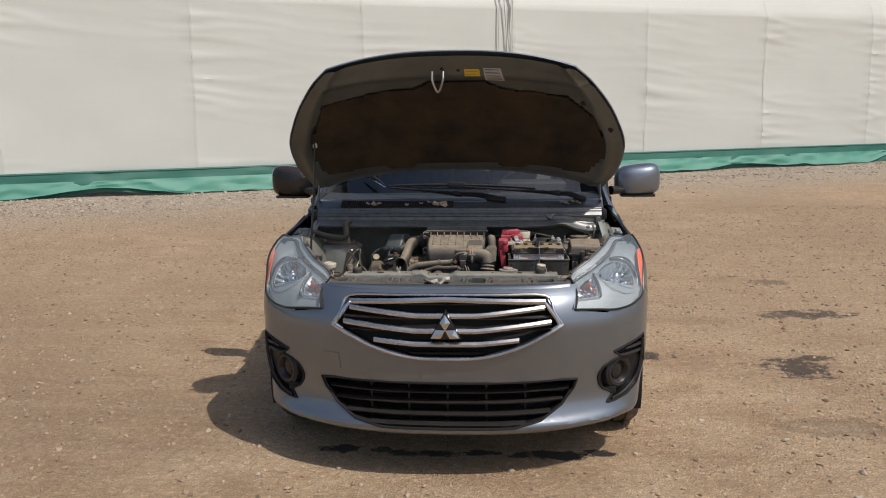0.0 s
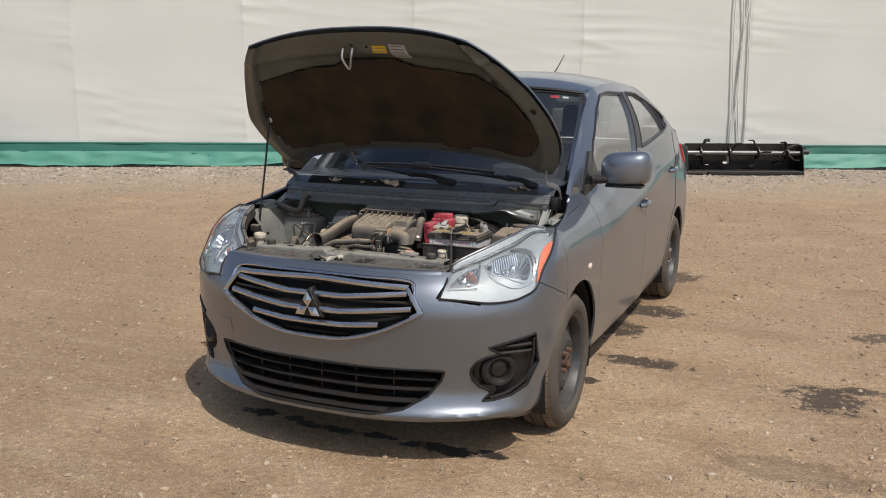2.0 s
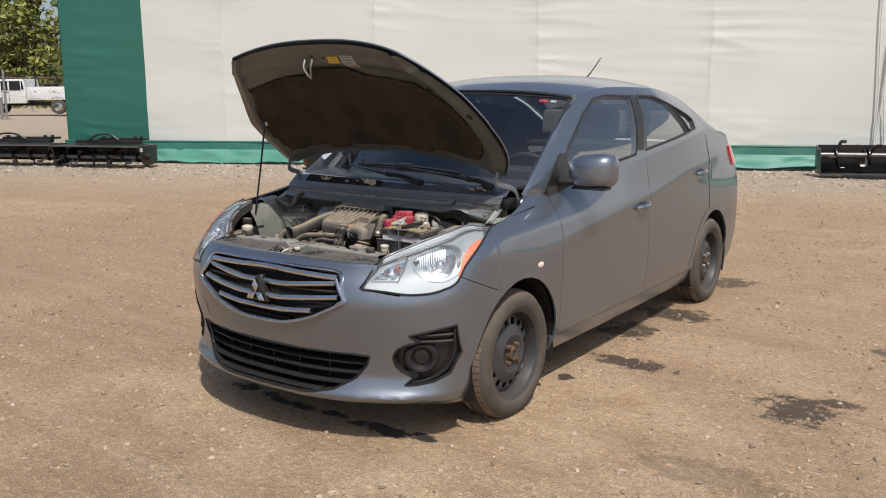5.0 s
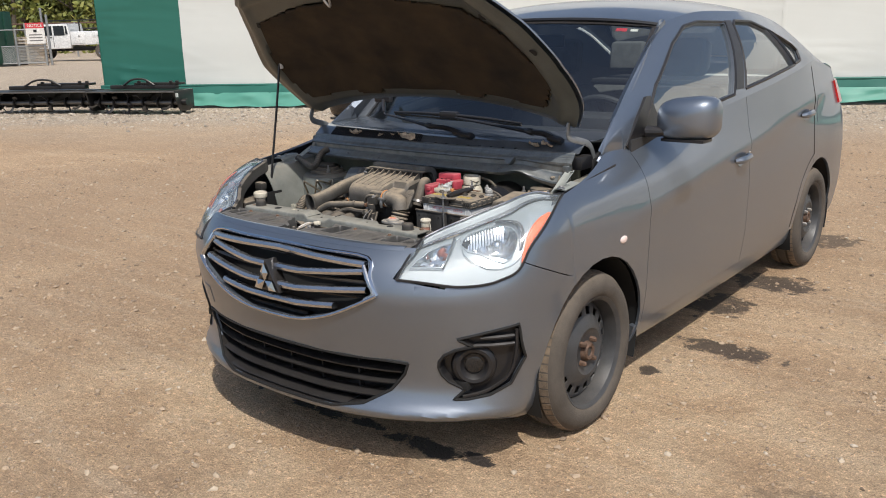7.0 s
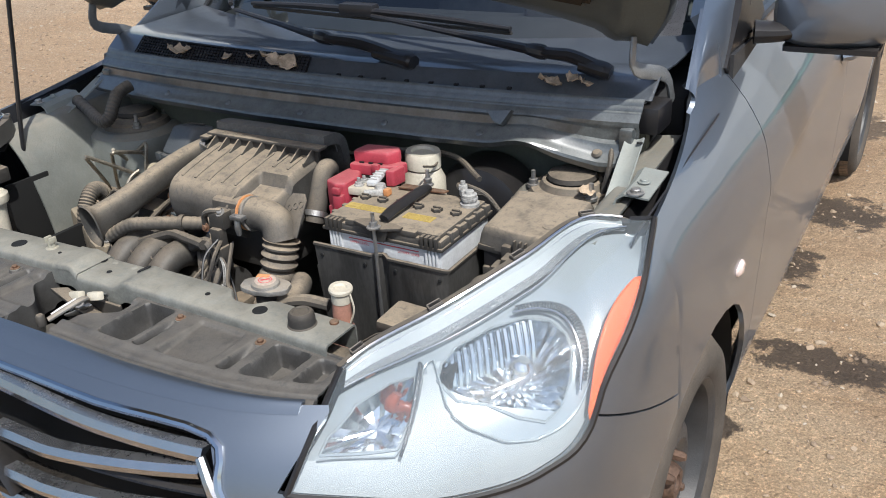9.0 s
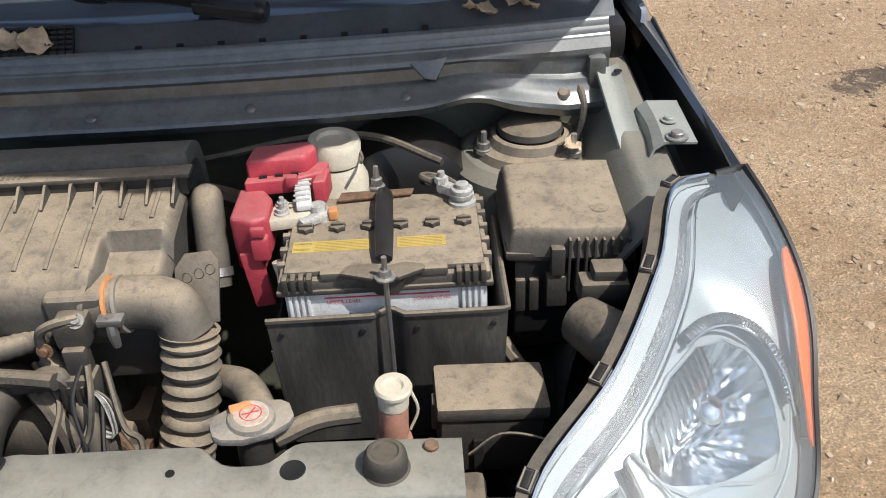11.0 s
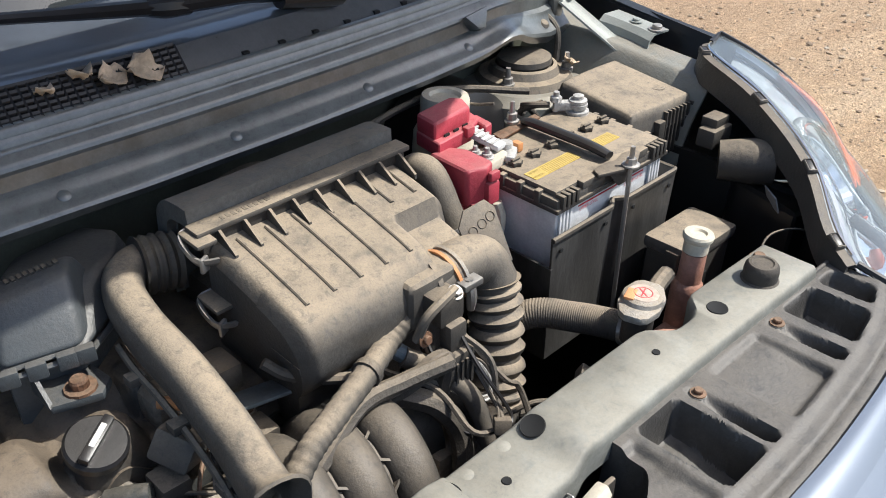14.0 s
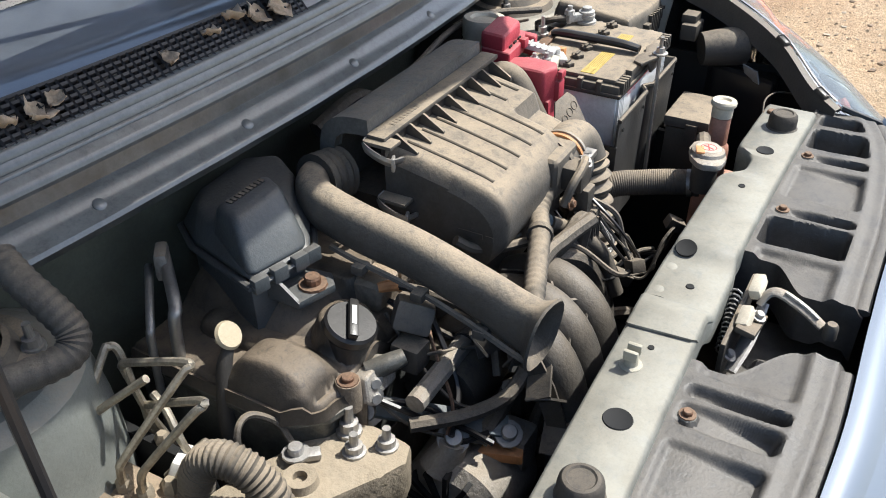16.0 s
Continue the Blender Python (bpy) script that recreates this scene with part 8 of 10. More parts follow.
    plug = part("sensor_plug", box(0.026, 0.058, 0.458, 0.484, 0.712, 0.758, 0.004), BLACK_DUSTY, a)
    for k in range(4):
        part("plug_rib", box(0.029 + 0.007 * k, 0.032 + 0.007 * k, 0.4555, 0.460, 0.716, 0.750, 0), BLACK_DUSTY, plug)
    part("sensor_arm", tube([(0.002, 0.486, 0.780), (0.010, 0.480, 0.806), (0.030, 0.478, 0.818), (0.052, 0.482, 0.820)], 0.0055, 5, 8), GREY_DUSTY, a)
    bolt((0.008, 0.480, 0.782), 0.005, 0.006, (0, -1, 0.2), parent=a, material=COPPER)
    bolt((0.050, 0.480, 0.818), 0.005, 0.005, (0, -0.6, 0.8), parent=a)
    for dx in (0.0, 0.0105):
        part("hose_band", tube([(0.072 + dx, 0.5235, 0.8045), (0.076 + dx, 0.5235, 0.805)], 0.0315, 2, 26), ALU if dx else CORK, a, "hose clamp band")
    part("band_screw", tube([(0.080, 0.490, 0.815), (0.080, 0.486, 0.795), (0.080, 0.487, 0.778)], [0.005, 0.006, 0.0045], 4, 8), STEEL, a)
    part("band_bridge", box(0.067, 0.094, 0.482, 0.497, 0.806, 0.814, 0.002), STEEL, a)
    # plate with three round marks beside the duct
    plate = Matrix.Translation((0.158, 0.548, 0.812)) @ Matrix.Rotation(radians(58), 4, "X") @ Matrix.Rotation(radians(-12), 4, "Y")
    hp = part("heat_plate", prism([(-0.024, -0.045), (0.024, -0.045), (0.027, 0.020), (0.018, 0.032), (-0.012, 0.030), (-0.025, 0.014)], 0.003, plate, 0.001), GREY_DUSTY, a, "dusty plate with three round marks")
    for dx, dy in ((-0.010, 0.004), (0.004, 0.008), (0.017, 0.012)):
        part("plate_mark", placed(lathe([(0.0048, 0.0), (0.0054, 0.001), (0.0062, 0.0)], None, 16), plate @ Matrix.Translation((dx, dy, 0.003))), BLACK_DUSTY, hp)
    return a


build_airbox()


def ribbed(points, r, ribs, rib):
    return tube(points, r, 8, 26, ribs=ribs, rib=rib)


seat(True)
part("intake_elbow", tube([(0.088, 0.521, 0.788), (0.120, 0.522, 0.791), (0.150, 0.520, 0.782), (0.163, 0.512, 0.755)], [0.0275, 0.028, 0.0285, 0.0285], 8, 26), GREY_DUSTY, car, "dusty rubber intake elbow")
part("intake_bellows", ribbed([(0.163, 0.513, 0.758), (0.162, 0.505, 0.73), (0.159, 0.496, 0.69), (0.152, 0.484, 0.645), (0.145, 0.476, 0.615)], 0.0285, 9, 0.0034), GREY_DUSTY, car, "ribbed rubber intake bellows")
part("throttle_snout", tube([(0.145, 0.476, 0.620), (0.13, 0.472, 0.595), (0.105, 0.470, 0.588), (0.07, 0.474, 0.592)], [0.029, 0.030, 0.030, 0.033], 6, 22), GREY_DUSTY, car)
part("throttle_body", box(0.02, 0.085, 0.445, 0.52, 0.55, 0.63, 0.012), CAST, car, "grimy alloy throttle body")
part("throttle_ring", tube([(0.098, 0.472, 0.589), (0.106, 0.472, 0.589)], 0.038, 2, 22), COPPER, car)
part("breather_hose", tube([(0.150, 0.665, 0.79), (0.170, 0.650, 0.835), (0.176, 0.625, 0.838), (0.180, 0.600, 0.80), (0.182, 0.58, 0.765)], 0.0175, 7, 14), HOSE, car, "dusty breather hose")
part("hose_collar", tube([(0.180, 0.590, 0.782), (0.181, 0.585, 0.774)], 0.021, 2, 14), STEEL, car)


seat()


def build_snorkel():
    s = empty("air_intake_snorkel", "long dusty black plastic intake snorkel")
    mid = [(-0.105, 0.715, 0.800), (-0.135, 0.718, 0.802), (-0.162, 0.697, 0.798), (-0.174, 0.640, 0.790), (-0.176, 0.57, 0.780), (-0.180, 0.50, 0.764), (-0.187, 0.448, 0.751), (-0.192, 0.418, 0.746)]
    bm = bmesh.new()
    way = path(mid, 6)
    k = len(way)
    rings = []
    for i, p in enumerate(way):
        t = (Vector(way[min(k - 1, i + 1)]) - Vector(way[max(0, i - 1)])).normalized()
        side = t.cross(Vector((0, 0, 1))).normalized()
        up = side.cross(t)
        f = i / (k - 1)
        w = 0.0195 - 0.001 * max(0.0, f - 0.6) / 0.4 + 0.011 * max(0.0, (f - 0.93) / 0.07) ** 2
        h = 0.0225 + 0.003 * min(1.0, f / 0.4) + 0.007 * max(0.0, f - 0.70) / 0.30 + 0.007 * max(0.0, (f - 0.92) / 0.08) ** 2
        ring = []
        for j in range(20):
            a = 2 * math.pi * j / 20
            c, q = math.cos(a), math.sin(a)
            ring.append(bm.verts.new(Vector(p) + side * (w * math.copysign(abs(c) ** 0.8, c)) + up * (h * math.copysign(abs(q) ** 0.8, q) * (1.12 if q < 0 and f > 0.93 else 1.0))))
        rings.append(ring)
    for p, q in zip(rings, rings[1:]):
        for j in range(20):
            bm.faces.new((p[j], p[(j + 1) % 20], q[(j + 1) % 20], q[j]))
    bmesh.ops.recalc_face_normals(bm, faces=bm.faces[:])
    part("duct", thick(bm, 0.003), GREY_DUSTY, s)
    part("duct_seam", tube([Vector(p) + Vector((-0.020, 0, -0.026)) for p in way[16:-2:3]], 0.0035, 2, 6), GREY_DUSTY, s)
    part("coupling", tube([(-0.098, 0.712, 0.80), (-0.135, 0.718, 0.803)], 0.0295, 3, 18, ribs=4, rib=0.0016), BLACK_DUSTY, s, "ribbed rubber coupling")
    for y, z in ((0.62, 0.757), (0.55, 0.748), (0.48, 0.728)):
        part("duct_lug", box(-0.207, -0.190, y - 0.007, y + 0.007, z - 0.004, z + 0.006, 0.002), GREY_DUSTY, s)


seat(True)
build_snorkel()
seat()


def build_resonator():
    r = empty("resonator_box", "black moulded resonator box dusted with dirt")
    low = [(-0.327, 0.683, 0.806), (-0.248, 0.664, 0.808), (-0.168, 0.728, 0.805), (-0.136, 0.785, 0.802), (-0.165, 0.835, 0.798), (-0.262, 0.845, 0.794), (-0.292, 0.797, 0.798)]

    def hull(a, b, soft):
        bm = bmesh.new()
        a, b = [bm.verts.new(p) for p in a], [bm.verts.new(p) for p in b]
        n = len(a)
        for i in range(n):
            bm.faces.new((a[i], a[(i + 1) % n], b[(i + 1) % n], b[i]))
        bm.faces.new(b), bm.faces.new(a[::-1])
        bmesh.ops.recalc_face_normals(bm, faces=bm.faces[:])
        bmesh.ops.bevel(bm, geom=bm.edges[:], offset=soft, segments=4, profile=0.5, affect="EDGES")
        return bm
    # a low rear body and a taller block that stands out in front of it
    rear = [(-0.290, 0.745, 0.832), (-0.215, 0.725, 0.842), (-0.176, 0.744, 0.846), (-0.155, 0.782, 0.850), (-0.178, 0.812, 0.850), (-0.245, 0.822, 0.838), (-0.270, 0.805, 0.834)]
    part("shell", hull(low, rear, 0.008), RESON, r, "", 60)
    part("front_block", hull([(-0.324, 0.687, 0.808), (-0.249, 0.668, 0.810), (-0.188, 0.742, 0.808), (-0.286, 0.775, 0.806)], [(-0.303, 0.716, 0.864), (-0.232, 0.712, 0.868), (-0.214, 0.752, 0.862), (-0.290, 0.755, 0.860)], 0.009), RESON, r, "", 60)
    # groove across the top, with moulded letters along it
    for k in range(9):
        t = k / 8
        p = Vector((-0.280, 0.741, 0.8625)).lerp(Vector((-0.234, 0.738, 0.8655)), t)
        part("moulded_letter", placed(box(-0.0018, 0.0018, -0.004, 0.004, -0.004, 0.0012, 0), Matrix.Translation(p) @ Matrix.Rotation(radians(-10), 4, "Y")), BLACK_DUSTY, r)
    rim = low + low[:1]
    part("shell_flange", tube([Vector(p) + Vector((0, 0, -0.003)) for p in rim], 0.0045, 1, 8, flat=0.7), RESON, r)
    for t in (0.12, 0.42, 0.75, 0.95):
        p = Vector(low[0]).lerp(Vector(low[1]), t)
        part("flange_lug", placed(box(-0.009, 0.009, -0.006, 0.004, -0.010, 0.007, 0.002), Matrix.Translation(p) @ Matrix.Rotation(radians(-14), 4, "Z")), RESON, r)
    part("lower_shell", prism([(-0.318, 0.694), (-0.250, 0.676), (-0.178, 0.735), (-0.150, 0.785), (-0.175, 0.825), (-0.258, 0.835), (-0.283, 0.797)], 0.085, Matrix.Translation((0, 0, 0.715)), 0.008), RESON, r)
    part("mount_ear", prism([(-0.300, 0.648), (-0.256, 0.634), (-0.240, 0.650), (-0.246, 0.690), (-0.300, 0.695)], 0.010, Matrix.Translation((0, 0, 0.770)), 0.003), RESON, r)
    part("ear_gusset", prism([(0.0, 0.0), (0.045, 0.0), (0.045, 0.034)], 0.004, Matrix.Translation((-0.300, 0.648, 0.778)) @ Matrix(((0, 0, 1, 0), (1, 0, 0, 0), (0, 1, 0, 0), (0, 0, 0, 1)))), RESON, r)
    bolt((-0.268, 0.654, 0.780), 0.009, 0.012, parent=r, material=COPPER)


build_resonator()


def build_valve_cover():
    """Cast cover over the cams: a broad deck, a domed end, a boss for the filler."""
    v = empty("valve_cover", "oil-stained dark cast valve cover with a dusty top")

    def ease(t):
        t = min(1.0, max(0.0, t))
        return t * t * (3 - 2 * t)

    def lump(x, y, cx, cy, hx, hy, soft):
        d = (abs((x - cx) / hx) ** 4 + abs((y - cy) / hy) ** 4) ** 0.25
        return ease((1.0 - d) / soft)

    def plan(s, t):
        """The cover's outline: its cam end is narrower, with a round corner at the front."""
        x = -0.386 + 0.286 * s
        y0 = 0.578 + 0.034 * max(0.0, 1 - (x + 0.386) / 0.030) ** 2.2 - 0.008 * math.exp(-((x + 0.327) / 0.014) ** 2)
        return x, y0 + (0.812 - y0) * t

    def top(s, t):
        x, y = plan(s, t)
        # arch of the cam end, its face leaning back
        arch = max(0.0, 1 - abs((y - 0.637) / 0.050) ** 2.6) ** 0.6
        z = 0.033 * arch * ease((x + 0.390) / 0.024) * (1 - 0.75 * ease((x + 0.338) / 0.034))
        # broad deck that climbs towards the middle of the engine
        deck_z = 0.034 * lump(x, y, -0.200, 0.735, 0.130, 0.110, 0.42) + 0.010 * ease((x + 0.330) / 0.05) * ease((y - 0.60) / 0.04)
        z = max(z, deck_z)
        # filler boss
        z = max(z, 0.038 * ease((0.044 - math.hypot(x + 0.274, y - 0.612)) / 0.020))
        # raised box beside it, under the ear of the intake box
        z = max(z, 0.046 * lump(x, y, -0.205, 0.655, 0.036, 0.030, 0.22))
        edge = min(s * 0.286, (1 - s) * 0.286, t * 0.23, (1 - t) * 0.23)
        return Vector((x, y, 0.7235 + z - 0.006 * max(0.0, 1 - edge / 0.005) ** 2 + 0.0008 * noise.noise((x * 60, y * 60, 1.0))))
    bm = grid(top, span(0, 1, 110), span(0, 1, 90))
    fix_up(bm)
    part("cover", thick(bm, 0.003), VALVE, v, "oil-stained cover with a domed cam end", 60)
    rim_s = [(0.0, t) for t in span(1, 0, 40)] + [(s, 0.0) for s in span(0, 1, 60)]

    def skirt(i, w):
        p = top(*rim_s[int(i)])
        return Vector((p.x - 0.004 * w * (rim_s[int(i)][0] == 0.0), p.y - 0.004 * w * (rim_s[int(i)][1] == 0.0), 0.7165 - 0.011 * w))
    part("cover_skirt", thick(grid(lambda i, w: top(*rim_s[int(i)]) if w < 0.1 else skirt(i, w), range(len(rim_s)), (0, 0.15, 1)), 0.003), VALVE, v)
    rim = [(-0.394, 0.640), (-0.388, 0.604), (-0.362, 0.572), (-0.325, 0.562), (-0.20, 0.568), (-0.095, 0.574), (-0.090, 0.80), (-0.30, 0.818), (-0.392, 0.80)]
    part("cover_flange", prism(rim, 0.008, Matrix.Translation((0, 0, 0.699)), 0.003), WETCAST, v, "oily cast flange")
    part("head_front", prism([(x * 0.985, y + 0.010) for x, y in rim], 0.13, Matrix.Translation((-0.002, 0, 0.570)), 0.004), WETCAST, v, "oily cast cylinder head")
    for x, y in ((-0.326, 0.574), (-0.215, 0.574), (-0.150, 0.577)):
        part("bolt_boss", lathe([(0.014, -0.03), (0.0125, 0.004), (0, 0.004)], Matrix.Translation((x, y, 0.724)), 16), CAST, v)
        bolt((x, y, 0.728), 0.0066, 0.006, parent=v, material=COPPER)
    # cast fitting at the front corner, with two bolts and a stub
    part("front_fitting", prism([(-0.030, -0.014), (0.020, -0.018), (0.030, 0.002), (0.018, 0.016), (-0.022, 0.014)], 0.020, Matrix.Translation((-0.292, 0.576, 0.706)) @ Matrix.Rotation(radians(72), 4, "X"), 0.005, 3), ALU, v, "pale cast water fitting")
    part("fitting_stub", tube([(-0.296, 0.572, 0.716), (-0.280, 0.556, 0.722), (-0.266, 0.545, 0.726)], [0.011, 0.011, 0.009], 4, 12), WETCAST, v)
    for q in ((-0.301, 0.562, 0.712), (-0.307, 0.558, 0.698)):
        bolt(q, 0.0062, 0.010, (-0.5, -0.8, 0.3), parent=v)


build_valve_cover()


# ---------------------------------------------------------------- engine
def build_engine():
    e = empty("engine", "grimy engine top with valve cover and cast brackets")
    part("head_block", box(-0.325, 0.06, 0.585, 0.765, 0.40, 0.652, 0.02), WETCAST, e, "oily cast cylinder head")
    part("lower_block", box(-0.30, 0.08, 0.57, 0.64, 0.36, 0.575, 0.02), CAST, e)
    bm = box(-0.298, 0.03, 0.604, 0.768, 0.652, 0.703, 0.024, 4)
    for v in bm.verts:
        v.co.z += 0.008 * noise.noise((v.co.x * 9, v.co.y * 9, 2)) - 0.10 * max(0.0, 0.66 - v.co.y) * (v.co.z > 0.68)
    part("valve_cover", bm, VALVE, e, "oil-stained dark valve cover", 50)
    part("coil_cover", box(-0.195, -0.150, 0.600, 0.655, 0.700, 0.738, 0.012, 3), CAST, e)
    part("filler_neck", lathe([(0.024, -0.03), (0.0215, -0.01), (0.021, 0.0)], Matrix.Translation((-0.252, 0.602, 0.715)), 28), VALVE, e)
    # front fittings below the filler
    part("outlet_flange", placed(box(-0.022, 0.022, -0.006, 0.006, -0.026, 0.026, 0.005), Matrix.Translation((-0.262, 0.582, 0.645)) @ Matrix.Rotation(radians(35), 4, "Z")), CAST, e)
    # oil filler cap
    m = Matrix.Translation((-0.252, 0.602, 0.718)) @ Matrix.Rotation(radians(22), 4, "X")
    cap = part("oil_cap", lathe([(0.020, -0.02), (0.020, 0.0), (0.025, 0.002), (0.0275, 0.006), (0.0275, 0.014), (0.025, 0.017), (0, 0.017)], m, 36), BLACK, e, "black oil filler cap with a raised grip")
    part("cap_grip", placed(box(-0.024, 0.024, -0.005, 0.005, 0.016, 0.025, 0.0025), m @ Matrix.Rotation(radians(35), 4, "Z")), BLACK, cap)
    part("cap_mark", placed(box(-0.010, 0.014, -0.0025, 0.0025, 0.025, 0.0256, 0.0002), m @ Matrix.Rotation(radians(35), 4, "Z")), WHITE, cap)
    # dipstick
    part("dipstick_tube", tube([(-0.328, 0.690, 0.715), (-0.338, 0.690, 0.69), (-0.352, 0.680, 0.63), (-0.345, 0.672, 0.56)], [0.006, 0.0085, 0.009, 0.009], 5, 12), RUBBER, e)
    part("dipstick_top", lathe([(0, 0.004), (0.013, 0.0035), (0.015, 0.0), (0.013, -0.0035), (0.004, -0.006), (0.0035, -0.02)], Matrix.Translation((-0.323, 0.692, 0.727)) @ Matrix.Rotation(radians(50), 4, "X"), 24), AGEDCREAM, e, "cream dipstick button")
    # engine mount with studs
    bm = prism([(-0.50, 0.60), (-0.405, 0.552), (-0.335, 0.512), (-0.308, 0.500), (-0.284, 0.508), (-0.279, 0.555), (-0.292, 0.590), (-0.335, 0.606), (-0.372, 0.622), (-0.48, 0.655)], 0.055, Matrix.Translation((0, 0, 0.584)), 0.009, 2)
    mount = part("mount_bracket", bm, PALECAST, e, "pale dusty cast engine mount bracket")
    stud((-0.302, 0.570, 0.637), 0.0065, 0.036, mount), stud((-0.322, 0.551, 0.637), 0.006, 0.026, mount), stud((-0.300, 0.528, 0.637), 0.006, 0.026, mount)
    part("bracket_eye", lathe([(0.007, -0.004), (0.007, 0.008), (0.016, 0.009), (0.018, -0.002)], Matrix.Translation((-0.378, 0.573, 0.639)), 20), PALECAST, mount)
    part("cable_lug", placed(box(-0.006, 0.022, -0.007, 0.007, 0.0, 0.008, 0.003), Matrix.Translation((-0.356, 0.592, 0.640)) @ Matrix.Rotation(radians(-50), 4, "Z")), STEEL, mount)
    bolt((-0.356, 0.594, 0.646), 0.008, 0.010, parent=mount)
    part("earth_wire", tube([(-0.35, 0.602, 0.65), (-0.352, 0.618, 0.672), (-0.372, 0.632, 0.690), (-0.392, 0.630, 0.68), (-0.398, 0.62, 0.62)], 0.0035, 7, 7), TAPE, e)
    part("mount_block", box(-0.53, -0.42, 0.53, 0.66, 0.48, 0.585, 0.015), CAST, e)
    # alternator with fins
    alt = empty("alternator", "dusty finned alternator")
    m = Matrix.Translation((-0.208, 0.482, 0.532)) @ Matrix.Rotation(radians(90), 4, "Y")
    part("housing", lathe([(0.0, -0.055), (0.045, -0.052), (0.060, -0.04), (0.062, 0.045), (0.05, 0.055), (0, 0.056)], m, 32), ALU, alt)
    # near-black blocks on the closed housing draw the slots' inner shade
    for k in range(14):
        q = m @ Matrix.Rotation(math.pi * 2 * k / 14, 4, "Z")
        part("cooling_slot", placed(box(0.020, 0.054, -0.0028, 0.0028, -0.058, -0.040, 0.001), q), DARK, alt)
    part("adjuster_arm", placed(box(-0.072, 0.072, -0.012, 0.012, -0.004, 0.004, 0.002), Matrix.Translation((-0.222, 0.512, 0.622)) @ Matrix.Rotation(radians(-64), 4, "Z") @ Matrix.Rotation(radians(9), 4, "Y") @ Matrix.Rotation(radians(25), 4, "X")), BLUEGREY, alt, "blue-grey painted adjuster arm")
    bolt((-0.256, 0.578, 0.628), 0.010, 0.014, (-0.7, -0.3, 0.5), parent=alt), bolt((-0.235, 0.489, 0.612), 0.010, 0.012, (-0.5, -0.3, 0.8), parent=alt), bolt((-0.195, 0.445, 0.606), 0.009, 0.010, (-0.4, -0.3, 0.9), parent=alt)
    part("alternator_ear", tube([(-0.245, 0.50, 0.575), (-0.238, 0.492, 0.595), (-0.235, 0.489, 0.611)], [0.022, 0.018, 0.015], 4, 14), ALU, alt)
    part("rear_cap", box(-0.195, -0.155, 0.425, 0.465, 0.54, 0.598, 0.008), ALU, alt)
    part("terminal", placed(box(-0.010, 0.010, -0.03, 0.03, -0.006, 0.006, 0.002), Matrix.Translation((-0.205, 0.455, 0.585)) @ Matrix.Rotation(radians(20), 4, "Z")), CORK, alt)
    # intake manifold: runners that curve over the front, joined by webs
    man = empty("intake_manifold", "dusty plastic intake manifold with curved runners")
    for k, x in enumerate((-0.145, -0.095, -0.045)):
        part("runner", tube([(x + 0.02, 0.545, 0.655), (x + 0.012, 0.505, 0.692), (x + 0.004, 0.455, 0.700), (x, 0.415, 0.668), (x - 0.004, 0.395, 0.60), (x - 0.004, 0.392, 0.50)], [0.026, 0.026, 0.025, 0.024, 0.024, 0.024], 7, 18), RUNNER, man, "curved runner")
    spine = [(0.016, 0.525, 0.680), (0.012, 0.500, 0.706), (0.006, 0.470, 0.716), (0.004, 0.445, 0.712), (0.002, 0.422, 0.698), (0.0, 0.404, 0.672), (-0.002, 0.390, 0.640), (-0.003, 0.380, 0.605), (-0.004, 0.374, 0.570), (-0.004, 0.370, 0.535)]
    for x in (-0.170, -0.120, -0.070):
        for k, (a, b) in enumerate(zip(spine, spine[1:])):
            # upright fins zigzag from one runner to the next
            s = 0.022 if k % 2 else -0.022
            p, q = Vector(a) + Vector((x - s, 0, 0)), Vector(b) + Vector((x + s, 0, 0))
            way = (Vector(b) - Vector(a)).normalized()
            inward = Vector((0, way.z, -way.y)) * (1 if way.y < 0 else -1) * 0.030
            if inward.z > 0:
                inward = -inward
            fin = bmesh.new()
            fin.faces.new([fin.verts.new(c) for c in (p, q, q + inward, p + inward)])
            part("web", thick(fin, 0.0026), RUNNER, man)
        part("spine", thick(grid(lambda i, w: Vector(spine[int(i)]) + Vector((x, 0.004 * (1 - w), -0.004)) + Vector((0, 0.022 * w, -0.018 * w)), range(10), (0, 1)), 0.0026), RUNNER, man)
    part("plenum", tube([(-0.19, 0.53, 0.62), (-0.06, 0.525, 0.625), (0.05, 0.50, 0.635)], 0.045, 6, 20), RUNNER, man)
    part("fuel_rail", tube([(-0.26, 0.520, 0.665), (-0.10, 0.52, 0.672), (0.0, 0.52, 0.672)], 0.011, 5, 10), ALU, man)
    part("coil_bracket", placed(box(-0.02, 0.02, -0.02, 0.02, -0.016, 0.016, 0.005), Matrix.Translation((-0.195, 0.560, 0.718)) @ Euler((0.3, 0.4, 0.6)).to_matrix().to_4x4()), GREY_DUSTY, e)
    part("coil_bracket", box(-0.15, -0.10, 0.60, 0.64, 0.70, 0.735, 0.006), CAST, e)
    for x in (-0.215, -0.12):
        part("ignition_plug", box(x - 0.014, x + 0.014, 0.535, 0.568, 0.67, 0.70, 0.004), BLACK_DUSTY, e)
    part("orange_plug", tube([(-0.188, 0.607, 0.731), (-0.178, 0.598, 0.731), (-0.168, 0.590, 0.727)], [0.006, 0.0065, 0.0055], 4, 10), CORK, e, "orange cable sleeve")
    # wiring looms
    rng = random.Random(5)
